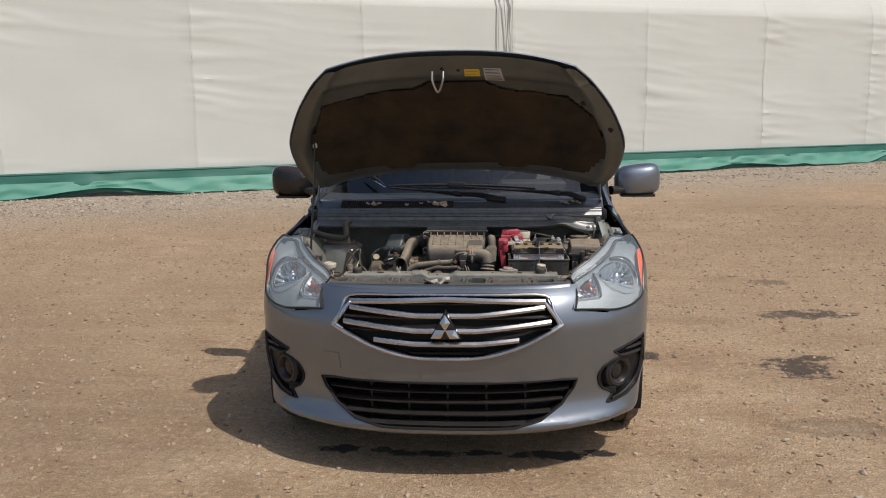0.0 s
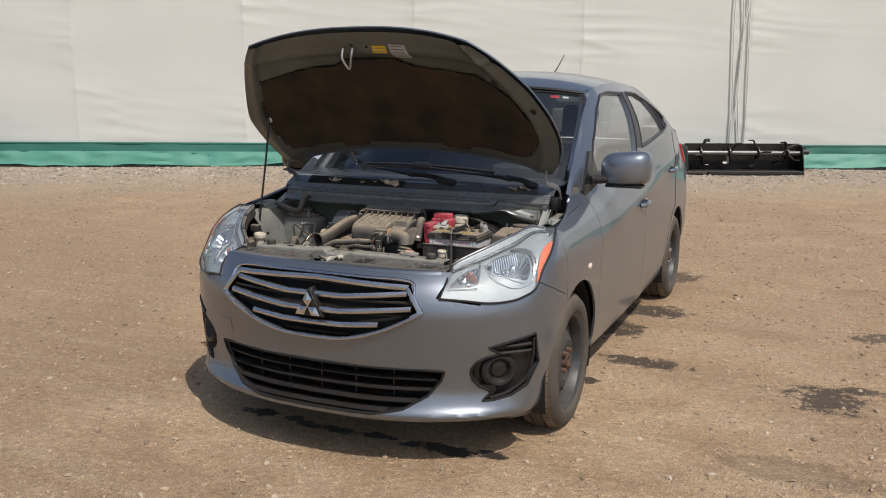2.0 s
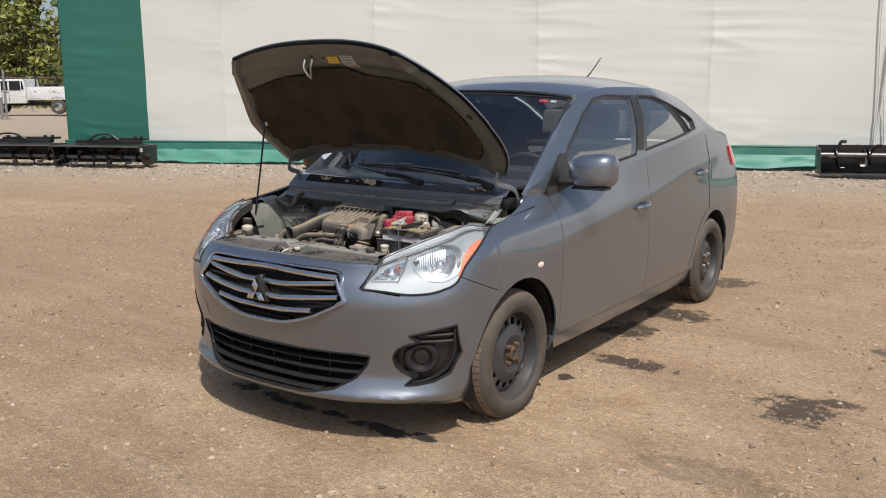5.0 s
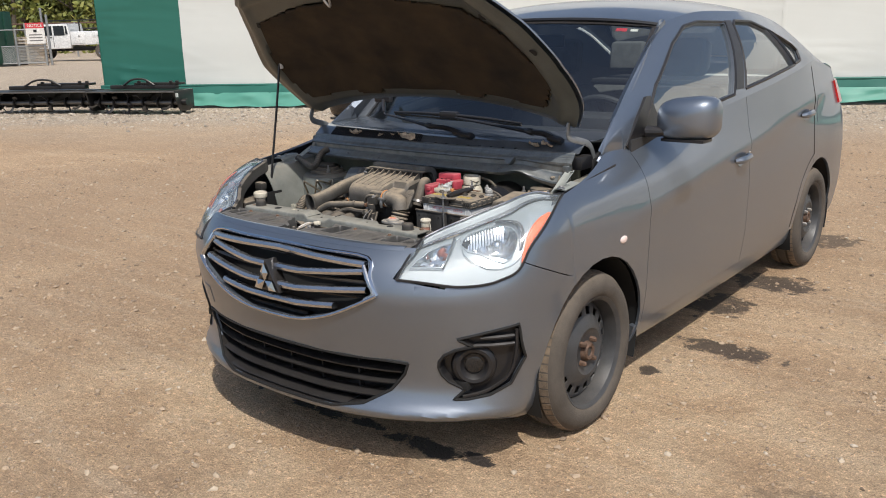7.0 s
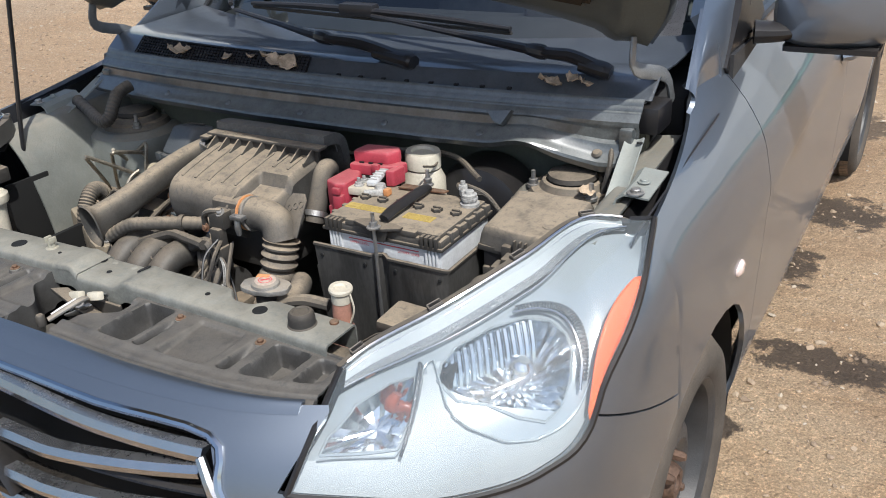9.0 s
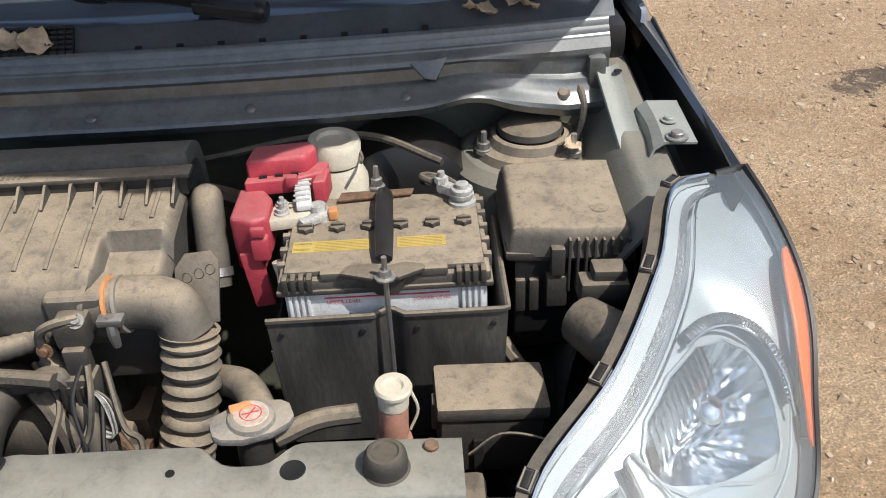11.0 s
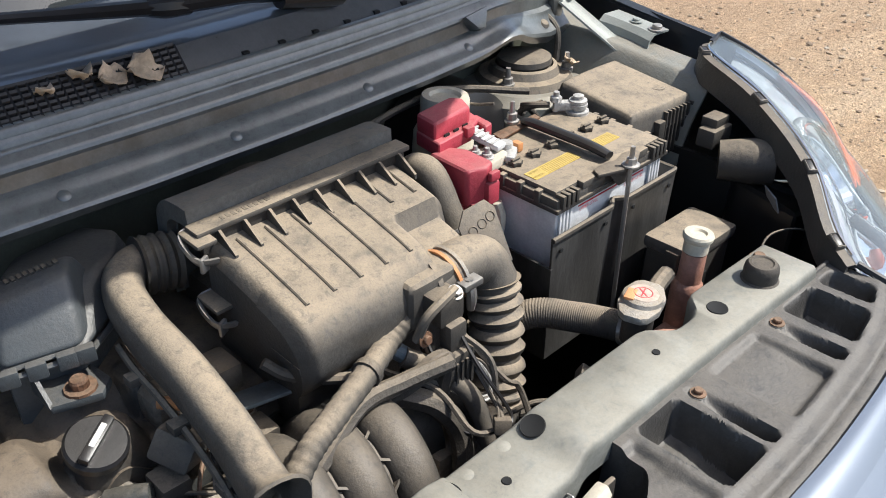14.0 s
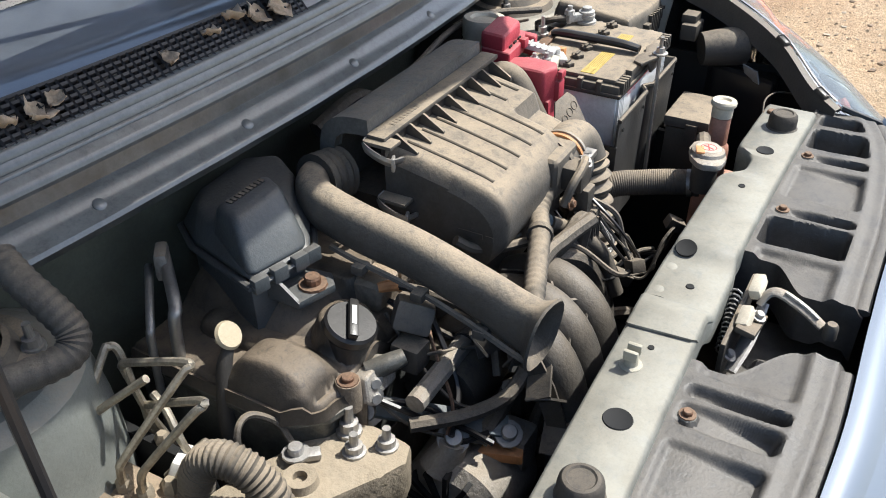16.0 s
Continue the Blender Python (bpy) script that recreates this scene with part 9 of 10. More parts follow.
    looms = [([(-0.05, 0.50, 0.70), (0.0, 0.475, 0.725), (0.03, 0.468, 0.742), (0.045, 0.465, 0.735), (0.045, 0.468, 0.70)], 0.010),
             ([(-0.172, 0.595, 0.730), (-0.165, 0.560, 0.728), (-0.158, 0.515, 0.716), (-0.160, 0.485, 0.690), (-0.175, 0.470, 0.660)], 0.0050),
             ([(-0.27, 0.52, 0.645), (-0.23, 0.475, 0.648), (-0.19, 0.45, 0.655), (-0.155, 0.445, 0.68), (-0.12, 0.46, 0.712)], 0.008),
             ([(0.02, 0.50, 0.715), (0.05, 0.47, 0.70), (0.075, 0.45, 0.66), (0.06, 0.43, 0.60)], 0.013),
             ([(0.0, 0.49, 0.705), (0.03, 0.46, 0.69), (0.045, 0.44, 0.65), (0.03, 0.42, 0.58)], 0.012),
             ([(-0.12, 0.46, 0.71), (-0.06, 0.475, 0.735), (-0.01, 0.47, 0.738), (0.04, 0.455, 0.745)], 0.009),
             ([(-0.215, 0.47, 0.60), (-0.18, 0.46, 0.63), (-0.185, 0.45, 0.66)], 0.010),
             ([(0.10, 0.44, 0.64), (0.13, 0.42, 0.66), (0.16, 0.405, 0.655)], 0.003), ([(0.10, 0.442, 0.638), (0.135, 0.425, 0.652), (0.165, 0.40, 0.648)], 0.003)]
    for pts, r in looms:
        part("wiring_loom", tube(pts, r, 8, 8), TAPE, e)
    for k in range(6):
        a = rng.uniform(-0.012, 0.012)
        part("sensor_wire", tube([(0.045 + a * 0.4, 0.462, 0.705), (0.06 + a, 0.445 + a, 0.685), (0.085 + a, 0.44, 0.68 + a), (0.075 + a, 0.455, 0.72), (0.055, 0.46, 0.74)], 0.0016, 7, 5), TAPE if k % 2 else LEAD, e)
    # clutter low in the bay
    for k in range(26):
        x, y, z = rng.uniform(-0.14, 0.18), rng.uniform(0.37, 0.52), rng.uniform(0.42, 0.56)
        w = rng.uniform(0.015, 0.04)
        if rng.random() < 0.5:
            part("bracket", placed(box(-w, w, -w * 0.6, w * 0.6, -w * 0.5, w * 0.5, 0.004), Matrix.Translation((x, y, z)) @ Euler((rng.uniform(-0.6, 0.6), rng.uniform(-0.6, 0.6), rng.uniform(0, 3))).to_matrix().to_4x4()), rng.choice((CAST, BLACK_DUSTY, ALU)), e)
        else:
            d = Vector((rng.uniform(-1, 1), rng.uniform(-1, 1), rng.uniform(-0.6, 0.6))).normalized() * 0.09
            p = Vector((x, y, z))
            part("small_hose", tube([p - d, p + Vector((0, 0, 0.02)), p + d], rng.uniform(0.005, 0.011), 6, 8), rng.choice((RUBBER, TAPE, HOSE)), e)


seat(True)
build_engine()
seat()


def build_right_corner():
    """Brake unit, hoses and filler on the car's right."""
    a = empty("brake_unit", "dusty brake hydraulic block with bent steel pipes")
    part("block", box(-0.53, -0.432, 0.655, 0.775, 0.52, 0.636, 0.006), CAST, a)
    part("block_cover", box(-0.60, -0.475, 0.66, 0.735, 0.56, 0.646, 0.008), VALVE, a)
    part("block_rib", box(-0.56, -0.48, 0.69, 0.70, 0.644, 0.652, 0.003), VALVE, a)
    runs = [[(-0.455, 0.742, 0.63), (-0.457, 0.744, 0.68), (-0.448, 0.748, 0.71), (-0.414, 0.757, 0.744), (-0.408, 0.757, 0.746), (-0.402, 0.752, 0.738), (-0.400, 0.738, 0.68), (-0.375, 0.73, 0.60)],
            [(-0.459, 0.710, 0.63), (-0.462, 0.707, 0.662), (-0.456, 0.702, 0.678), (-0.412, 0.667, 0.750), (-0.403, 0.662, 0.758), (-0.401, 0.672, 0.758), (-0.406, 0.735, 0.735), (-0.407, 0.745, 0.728), (-0.402, 0.747, 0.71), (-0.385, 0.73, 0.60)],
            [(-0.455, 0.766, 0.63), (-0.461, 0.766, 0.66), (-0.458, 0.752, 0.69), (-0.448, 0.73, 0.715), (-0.430, 0.687, 0.754)],
            [(-0.457, 0.686, 0.63), (-0.461, 0.682, 0.665), (-0.456, 0.668, 0.69), (-0.440, 0.627, 0.748), (-0.434, 0.620, 0.756), (-0.430, 0.628, 0.755), (-0.400, 0.728, 0.682), (-0.396, 0.741, 0.668), (-0.392, 0.735, 0.60)],
            [(-0.44, 0.672, 0.63), (-0.425, 0.665, 0.66), (-0.405, 0.660, 0.668), (-0.398, 0.672, 0.655), (-0.42, 0.70, 0.62)],
            [(-0.40, 0.72, 0.70), (-0.405, 0.70, 0.69), (-0.41, 0.68, 0.66), (-0.40, 0.67, 0.62)]]
    for pts in runs:
        part("brake_pipe", tube(pts, 0.0040, 5, 8), PIPE, a, "bent steel brake pipe")
        part("pipe_nut", lathe([(0, 0.016), (0.005, 0.016), (0.0085, 0.010), (0.0085, 0)], Matrix.Translation((pts[0][0], pts[0][1], 0.634)), 6), PALECAST, a)
    part("plug_block", placed(box(-0.02, 0.02, -0.015, 0.015, -0.012, 0.012, 0.004), Matrix.Translation((-0.415, 0.672, 0.642)) @ Euler((0.3, 0.3, 0.5)).to_matrix().to_4x4()), WHITE, a)
    part("ribbed_conduit", tube([(-0.428, 0.655, 0.63), (-0.430, 0.645, 0.662), (-0.428, 0.630, 0.684), (-0.424, 0.610, 0.689), (-0.418, 0.588, 0.675), (-0.414, 0.572, 0.645), (-0.412, 0.565, 0.58)], 0.0165, 7, 14, ribs=30, rib=0.0011), HOSE, car, "ribbed cable conduit")
    for k, m2 in enumerate((RED, BLUEGREY, TAPE, TAPE, WHITE)):
        part("plug_wire", tube([(-0.428 + 0.004 * k, 0.648, 0.64), (-0.432 + 0.006 * k, 0.642, 0.60), (-0.43, 0.655, 0.56)], 0.0022, 5, 6), m2, car)
    # strut housing with a line of sealant
    h = empty("strut_housing", "pale green-grey strut housing with a sealed seam")

    def shellface(x, v):
        pts = [(0.795, 0.48), (0.792, 0.60), (0.790, 0.700), (0.795, 0.722), (0.815, 0.735), (0.86, 0.755)]
        y, z = spline(range(6), pts)(v * 5)
        k = max(0.0, (x + 0.470) / 0.05)
        return Vector((x, y + 0.06 * k * k, z))
    bm = grid(shellface, span(-0.66, -0.41, 24), span(0, 1, 24))
    fix_up(bm)
    part("housing_sheet", thick(bm, 0.003), HOUSING, h)
    part("sealant_bead", tube([shellface(x, 0.60) + Vector((0, -0.002, 0.002)) for x in span(-0.65, -0.425, 9)], 0.0035, 2, 8, flat=0.6), SEALANT, h)
    # air-conditioning pipes along the firewall
    part("refrigerant_pipe", tube([(-0.275, 0.815, 0.752), (-0.30, 0.785, 0.75), (-0.328, 0.752, 0.742), (-0.335, 0.75, 0.71), (-0.325, 0.765, 0.50)], 0.0065, 7, 12), STEEL, car)
    part("refrigerant_pipe", tube([(-0.285, 0.83, 0.74), (-0.315, 0.80, 0.738), (-0.345, 0.772, 0.725), (-0.350, 0.77, 0.69), (-0.34, 0.78, 0.50)], 0.0045, 7, 12), STEEL, car)
    part("pipe_bracket", placed(box(-0.016, 0.016, -0.007, 0.007, -0.016, 0.016, 0.005), Matrix.Translation((-0.283, 0.81, 0.752)) @ Matrix.Rotation(radians(40), 4, "Z")), ALU, car)
    part("taped_hose", tube([(-0.462, 0.790, 0.862), (-0.468, 0.760, 0.852), (-0.464, 0.738, 0.832), (-0.462, 0.722, 0.812), (-0.474, 0.716, 0.800), (-0.505, 0.725, 0.798), (-0.56, 0.75, 0.80), (-0.62, 0.77, 0.81)], 0.0135, 8, 14, ribs=24, rib=0.0006), TAPE, car, "taped black wiring trunk")
    # washer filler by the right lamp
    w = empty("washer_filler", "cream washer filler neck with cap")
    m = Matrix.Translation((-0.482, 0.431, 0))
    part("filler_tube", lathe([(0.015, 0.55), (0.017, 0.70), (0.019, 0.722), (0.0255, 0.726), (0.0270, 0.732), (0.0265, 0.742), (0.022, 0.746), (0.020, 0.742), (0, 0.742)], m, 28), CREAM, w)
    part("side_cover", box(-0.56, -0.49, 0.36, 0.47, 0.60, 0.715, 0.015), BLACK_DUSTY, car)
    part("lamp_plug", box(-0.565, -0.525, 0.475, 0.505, 0.735, 0.765, 0.006), BLACK_DUSTY, car)
    part("small_label", box(-0.54, -0.51, 0.3585, 0.3605, 0.66, 0.69, 0), CASE, car)
    # prop rod foot
    part("rod_pivot", tube([(-0.622, 0.560, 0.765), (-0.612, 0.566, 0.782)], 0.009, 3, 10), BLACK, car)


HOUSING = mat("pale_housing_paint", (0.40, 0.45, 0.43), 0.5, 0.05, var=0.15, dust=0.3)
SEALANT = mat("yellowed_sealant", (0.50, 0.50, 0.30), 0.6, dust=0.1)
PIPE = mat("bent_steel_pipe", (0.40, 0.36, 0.29), 0.4, 0.8, var=0.3, scale=60, dust=0.4)
seat(True)
build_right_corner()
seat()

# flat bracket under the filter box, and the taped loom that crosses it
m = Matrix.Translation((-0.098, 0.559, 0.742)) @ Matrix.Rotation(math.atan2(-0.032, 0.13), 4, "Z") @ Matrix.Rotation(radians(-12), 4, "X")
part("flat_bracket", placed(box(-0.075, 0.075, -0.017, 0.017, -0.002, 0.002, 0.001), m), BLUEGREY, car, "blue-grey flat steel bracket")
part("main_loom", tube([(-0.20, 0.435, 0.745), (-0.16, 0.450, 0.768), (-0.12, 0.465, 0.773), (-0.059, 0.489, 0.775), (-0.01, 0.512, 0.775), (0.03, 0.515, 0.80)], 0.0125, 8, 12, ribs=24, rib=0.0005), HOSE, car, "taped dusty wiring loom")
part("loom_tie", tube([(-0.064, 0.487, 0.775), (-0.056, 0.490, 0.775)], 0.0155, 2, 14), TAPE, car)
part("loom_branch", tube([(-0.055, 0.50, 0.76), (-0.09, 0.525, 0.762), (-0.115, 0.545, 0.77), (-0.13, 0.56, 0.785)], 0.006, 6, 8), HOSE, car)
part("coolant_pipe", tube([(-0.005, 0.50, 0.755), (0.02, 0.48, 0.735), (0.045, 0.45, 0.70), (0.05, 0.425, 0.64)], 0.011, 7, 12), HOSE, car, "brown heater hose")
part("coolant_pipe", tube([(-0.012, 0.512, 0.765), (0.004, 0.496, 0.748)], 0.0095, 3, 10), BLUEGREY, car)
# cables along the firewall on the left
seat(True)
for pts, r in (([(0.10, 0.79, 0.80), (0.18, 0.775, 0.825), (0.27, 0.775, 0.845), (0.36, 0.765, 0.852), (0.44, 0.70, 0.85)], 0.005), ([(0.30, 0.78, 0.85), (0.33, 0.76, 0.858), (0.345, 0.72, 0.85), (0.345, 0.68, 0.862)], 0.002),
               ([(0.05, 0.80, 0.74), (0.12, 0.78, 0.77), (0.20, 0.76, 0.76), (0.28, 0.77, 0.70)], 0.014), ([(-0.02, 0.80, 0.80), (0.05, 0.79, 0.82), (0.12, 0.80, 0.79)], 0.011), ([(0.62, 0.83, 0.90), (0.628, 0.80, 0.87), (0.618, 0.79, 0.80)], 0.005)):
    part("firewall_cable", tube(pts, r, 7, 8), TAPE, car)
part("brake_booster", lathe([(0, 0), (0.06, 0.002), (0.095, 0.02), (0.10, 0.06), (0.10, 0.10)], Matrix.Translation((0.40, 0.75, 0.74)) @ Matrix.Rotation(radians(-90), 4, "X"), 32), BLACK, car)


seat()

# ---------------------------------------------------------------- dry leaves
def leaf(p, size, turn, curl, seed):
    rng = random.Random(seed)
    bm = bmesh.new()

    def at(u, v):
        w = math.sin(math.pi * min(1, max(0.02, u))) ** 0.8 * 0.42
        x, y = (u - 0.5), w * v * (1 + 0.15 * math.sin(u * 17 + seed))
        z = curl * (y * y * 2.2 + x * x * 0.7) + 0.07 * math.sin(u * 11 + v * 5 + seed) + 0.05 * math.sin(v * 9 - u * 7 + 2 * seed)
        return Vector((x, y, z)) * size
    grid(at, span(0, 1, 10), span(-1, 1, 7), bm)
    bm.transform(Matrix.Translation(p) @ Euler((rng.uniform(0.1, 0.8), rng.uniform(-0.35, 0.35), turn)).to_matrix().to_4x4())
    return part("dry_leaf", thick(bm, 0.0006), LEAF, None, "curled dry brown leaf lying on the black cowl", 0, "leaf", "", "dry leaves on the cowl")


LEAVES = [(-0.10, 0.06, 0.060, 0.4), (-0.13, 0.10, 0.050, 1.9), (-0.065, 0.05, 0.07, 0.2), (-0.17, 0.07, 0.035, 2.4), (-0.235, 0.04, 0.038, 1.0), (-0.39, 0.03, 0.055, 0.7), (-0.42, 0.05, 0.045, 2.0), (-0.365, 0.06, 0.035, 0.3),
          (0.50, 0.05, 0.05, 0.5), (0.53, 0.09, 0.045, 1.4), (0.555, 0.06, 0.05, 2.2), (0.48, 0.08, 0.035, 2.9)]
for i, (x, v, size, turn) in enumerate(LEAVES):
    leaf(deck(x, 0.01 + 0.6 * v) + Vector((0, -0.006, 0.012)), size * 0.62, turn, 0.75 if i % 2 else 0.45, i)
leaf(Vector((0.600, 0.775, 0.832)), 0.03, 0.7, 0.6, 40)


def build_small_wires():
    """Thin looms hanging between the filter box, the runners and the cam cover."""
    rng = random.Random(21)
    ends = (((-0.02, 0.505, 0.742), (0.045, 0.405, 0.690)), ((0.00, 0.500, 0.738), (0.060, 0.430, 0.660)), ((0.03, 0.505, 0.745), (0.075, 0.455, 0.640)),
            ((-0.10, 0.520, 0.735), (-0.06, 0.420, 0.700)), ((0.055, 0.480, 0.760), (0.100, 0.400, 0.655)), ((0.050, 0.475, 0.775), (0.035, 0.400, 0.700)),
            ((-0.225, 0.590, 0.745), (-0.240, 0.470, 0.660)), ((-0.215, 0.600, 0.740), (-0.160, 0.480, 0.690)), ((-0.300, 0.560, 0.690), (-0.250, 0.450, 0.640)),
            ((-0.250, 0.545, 0.715), (-0.140, 0.445, 0.715)), ((-0.190, 0.565, 0.735), (-0.275, 0.480, 0.655)), ((0.090, 0.430, 0.640), (0.165, 0.390, 0.690)))
    for k, (a, b) in enumerate(ends):
        for j in range(1 + k % 3):
            a2, b2 = (Vector(q) + Vector((rng.uniform(-0.007, 0.007), rng.uniform(-0.007, 0.007), rng.uniform(-0.004, 0.004))) for q in (a, b))
            m1 = a2.lerp(b2, 0.33) + Vector((rng.uniform(-0.02, 0.02), rng.uniform(-0.02, 0.005), rng.uniform(-0.022, 0.012)))
            m2 = a2.lerp(b2, 0.68) + Vector((rng.uniform(-0.02, 0.02), rng.uniform(-0.02, 0.005), rng.uniform(-0.022, 0.008)))
            part("engine_wire", tube([a2, m1, m2, b2], rng.choice((0.0016, 0.0022, 0.0035)), 6, 6), rng.choice((TAPE, BLACK, BLACK, TAPE, COPPER if j else TAPE)), car)
        if k % 2:
            part("wire_plug", placed(box(-0.009, 0.009, -0.012, 0.012, -0.008, 0.008, 0.002), Matrix.Translation(b2) @ Matrix.Rotation(rng.uniform(0, 3), 4, "Z") @ Matrix.Rotation(0.5, 4, "X")), BLACK_DUSTY, car)


build_small_wires()

# ---------------------------------------------------------------- yard: implements by the hall
IRON = mat("black_painted_iron", (0.016, 0.016, 0.017), 0.32, 0.1, bump=0.05, dust=0.10)
IRON_EDGE = mat("worn_iron_edge", (0.17, 0.165, 0.16), 0.36, 0.7)


def build_tiller(u0, length, flipped, turn=0.0):
    """A rotary tiller: housing, end plates, shaft and bent tines."""
    t = tagged(new("rotary_tiller"), "black rotary tiller attachment lying on the stones" if not flipped else "black rotary tiller tipped back with its tines up", "implement", "tillers by the hall")
    L = length

    def sh(bm, name="housing", ma=IRON, parent=None):
        return part(name, bm, ma, parent or t)
    if not flipped:
        sh(box(0, L, -0.24, 0.36, 0.395, 0.41, 0.004), "top_plate")
        sh(box(0, L, 0.35, 0.365, 0.08, 0.40, 0.003), "rear_plate")
        zc, yc, r = 0.195, -0.03, 0.185
        sh(box(0.18 * L, 0.92 * L, 0.02, 0.16, 0.43, 0.50, 0.008), "mount_beam")
        sh(box(0.45 * L, 0.98 * L, 0.05, 0.20, 0.50, 0.54, 0.006), "mount_frame")
        for k in (0.5, 0.6, 0.86, 0.93):
            sh(box(k * L, k * L + 0.05, 0.02, 0.06, 0.54, 0.575, 0.004), "mount_lug")
        sh(tube([(0.35 * L, 0.0, 0.50), (0.47 * L, -0.03, 0.60), (0.60 * L, -0.02, 0.60), (0.70 * L, 0.0, 0.50)], 0.018, 6, 8), "hydraulic_hose")
        sh(box(0, L, -0.252, -0.242, 0.385, 0.412, 0.002), "worn_edge", IRON_EDGE)
    else:
        sh(placed(box(0, L, -0.008, 0.008, 0, 0.46, 0.003), Matrix.Translation((0, 0.14, 0.06)) @ Matrix.Rotation(radians(8), 4, "X")), "back_plate")
        sh(box(0, L, -0.20, 0.16, 0.055, 0.07, 0.004), "bottom_plate")
        sh(box(0.18 * L, L, -0.24, -0.12, 0.0, 0.055, 0.006), "skid")
        sh(box(0, L, -0.214, -0.202, 0.058, 0.075, 0.002), "worn_edge", IRON_EDGE)
        zc, yc, r = 0.36, -0.02, 0.21
        sh(tube([(0.80 * L, -0.05, 0.25), (0.88 * L, -0.08, 0.45), (0.97 * L, -0.05, 0.50), (1.06 * L, 0.0, 0.40)], 0.016, 6, 8), "hydraulic_hose")
        sh(tube([(L, -0.02, 0.38), (L + 0.13, -0.02, 0.38)], 0.045, 2, 14), "motor")
    for x in (0.0, L):
        poly = [(-0.10, 0.05), (0.20, 0.04), (0.36, 0.12), (0.36, 0.41), (-0.24, 0.41), (-0.20, 0.22)] if not flipped else [(-0.22, 0.06), (0.16, 0.06), (0.20, 0.50), (-0.10, 0.46)]
        sh(prism(poly, 0.014, Matrix.Translation((x - 0.007, 0, 0)) @ Matrix(((0, 0, 1, 0), (1, 0, 0, 0), (0, 1, 0, 0), (0, 0, 0, 1))), 0.003), "end_plate")
    if not flipped:
        sh(box(L + 0.008, L + 0.012, -0.22, -0.14, 0.30, 0.37, 0), "data_plate", mat("pale_plate", (0.6, 0.6, 0.58), 0.5, bump=0) if "pale_plate" not in bpy.data.materials else bpy.data.materials["pale_plate"])
        sh(tube([(L, 0, 0.2), (L + 0.10, 0, 0.2)], 0.06, 2, 14), "motor")
    sh(tube([(0.01, yc, zc), (L - 0.01, yc, zc)], 0.042, 2, 14), "shaft", IRON_EDGE)
    n = 6 if not flipped else 4
    for k in range(n):
        x = L * (k + 0.5) / n
        sh(lathe([(0.042, -0.012), (0.10, -0.010), (0.10, 0.010), (0.042, 0.012)], Matrix.Translation((x, yc, zc)) @ Matrix.Rotation(radians(90), 4, "Y"), 20), "flange")
        for j in range(4):
            a = radians(90 * j + 38 * k + (20 if not flipped else 5))
            s = 1 if j % 2 else -1
            d = Vector((0, math.cos(a), math.sin(a)))
            p = Vector((x, yc, zc))
            tine = tube([p + d * 0.05 + Vector((s * 0.03, 0, 0)), p + d * (r * 0.72) + Vector((s * 0.05, 0, 0)), p + d * r + Vector((s * 0.075, 0, 0)), p + d * (r * 1.02) + Vector((s * 0.15, 0, 0))], [0.026, 0.026, 0.032, 0.030], 4, 6, flat=0.3)
            sh(tine, "tine")
    p = on_hall(u0, 0, 1.1)
    t.matrix_basis = Matrix.Translation((p.x, p.y, -0.005)) @ Matrix.Rotation(math.atan(0.465) + radians(turn), 4, "Z")
    return t


build_tiller(-1.68, 2.12, False, 3)
build_tiller(0.55, 1.80, False, -2)
build_tiller(14.02, 1.95, True)

# ---------------------------------------------------------------- beyond the hall
WHITE_PAINT = mat("white_truck_paint", (0.74, 0.74, 0.73), 0.3, bump=0.02, coat=0.6)
DARK_GLASS = mat("dark_truck_glass", (0.03, 0.035, 0.04), 0.08, bump=0)
GALV = mat("galvanised_steel", (0.36, 0.37, 0.37), 0.5, 0.7)
PALE_WOOD = mat("pale_weathered_wood", (0.50, 0.42, 0.32), 0.85, var=0.3)
FAR_GREEN = mat("dark_green_steel", (0.012, 0.055, 0.035), 0.45)


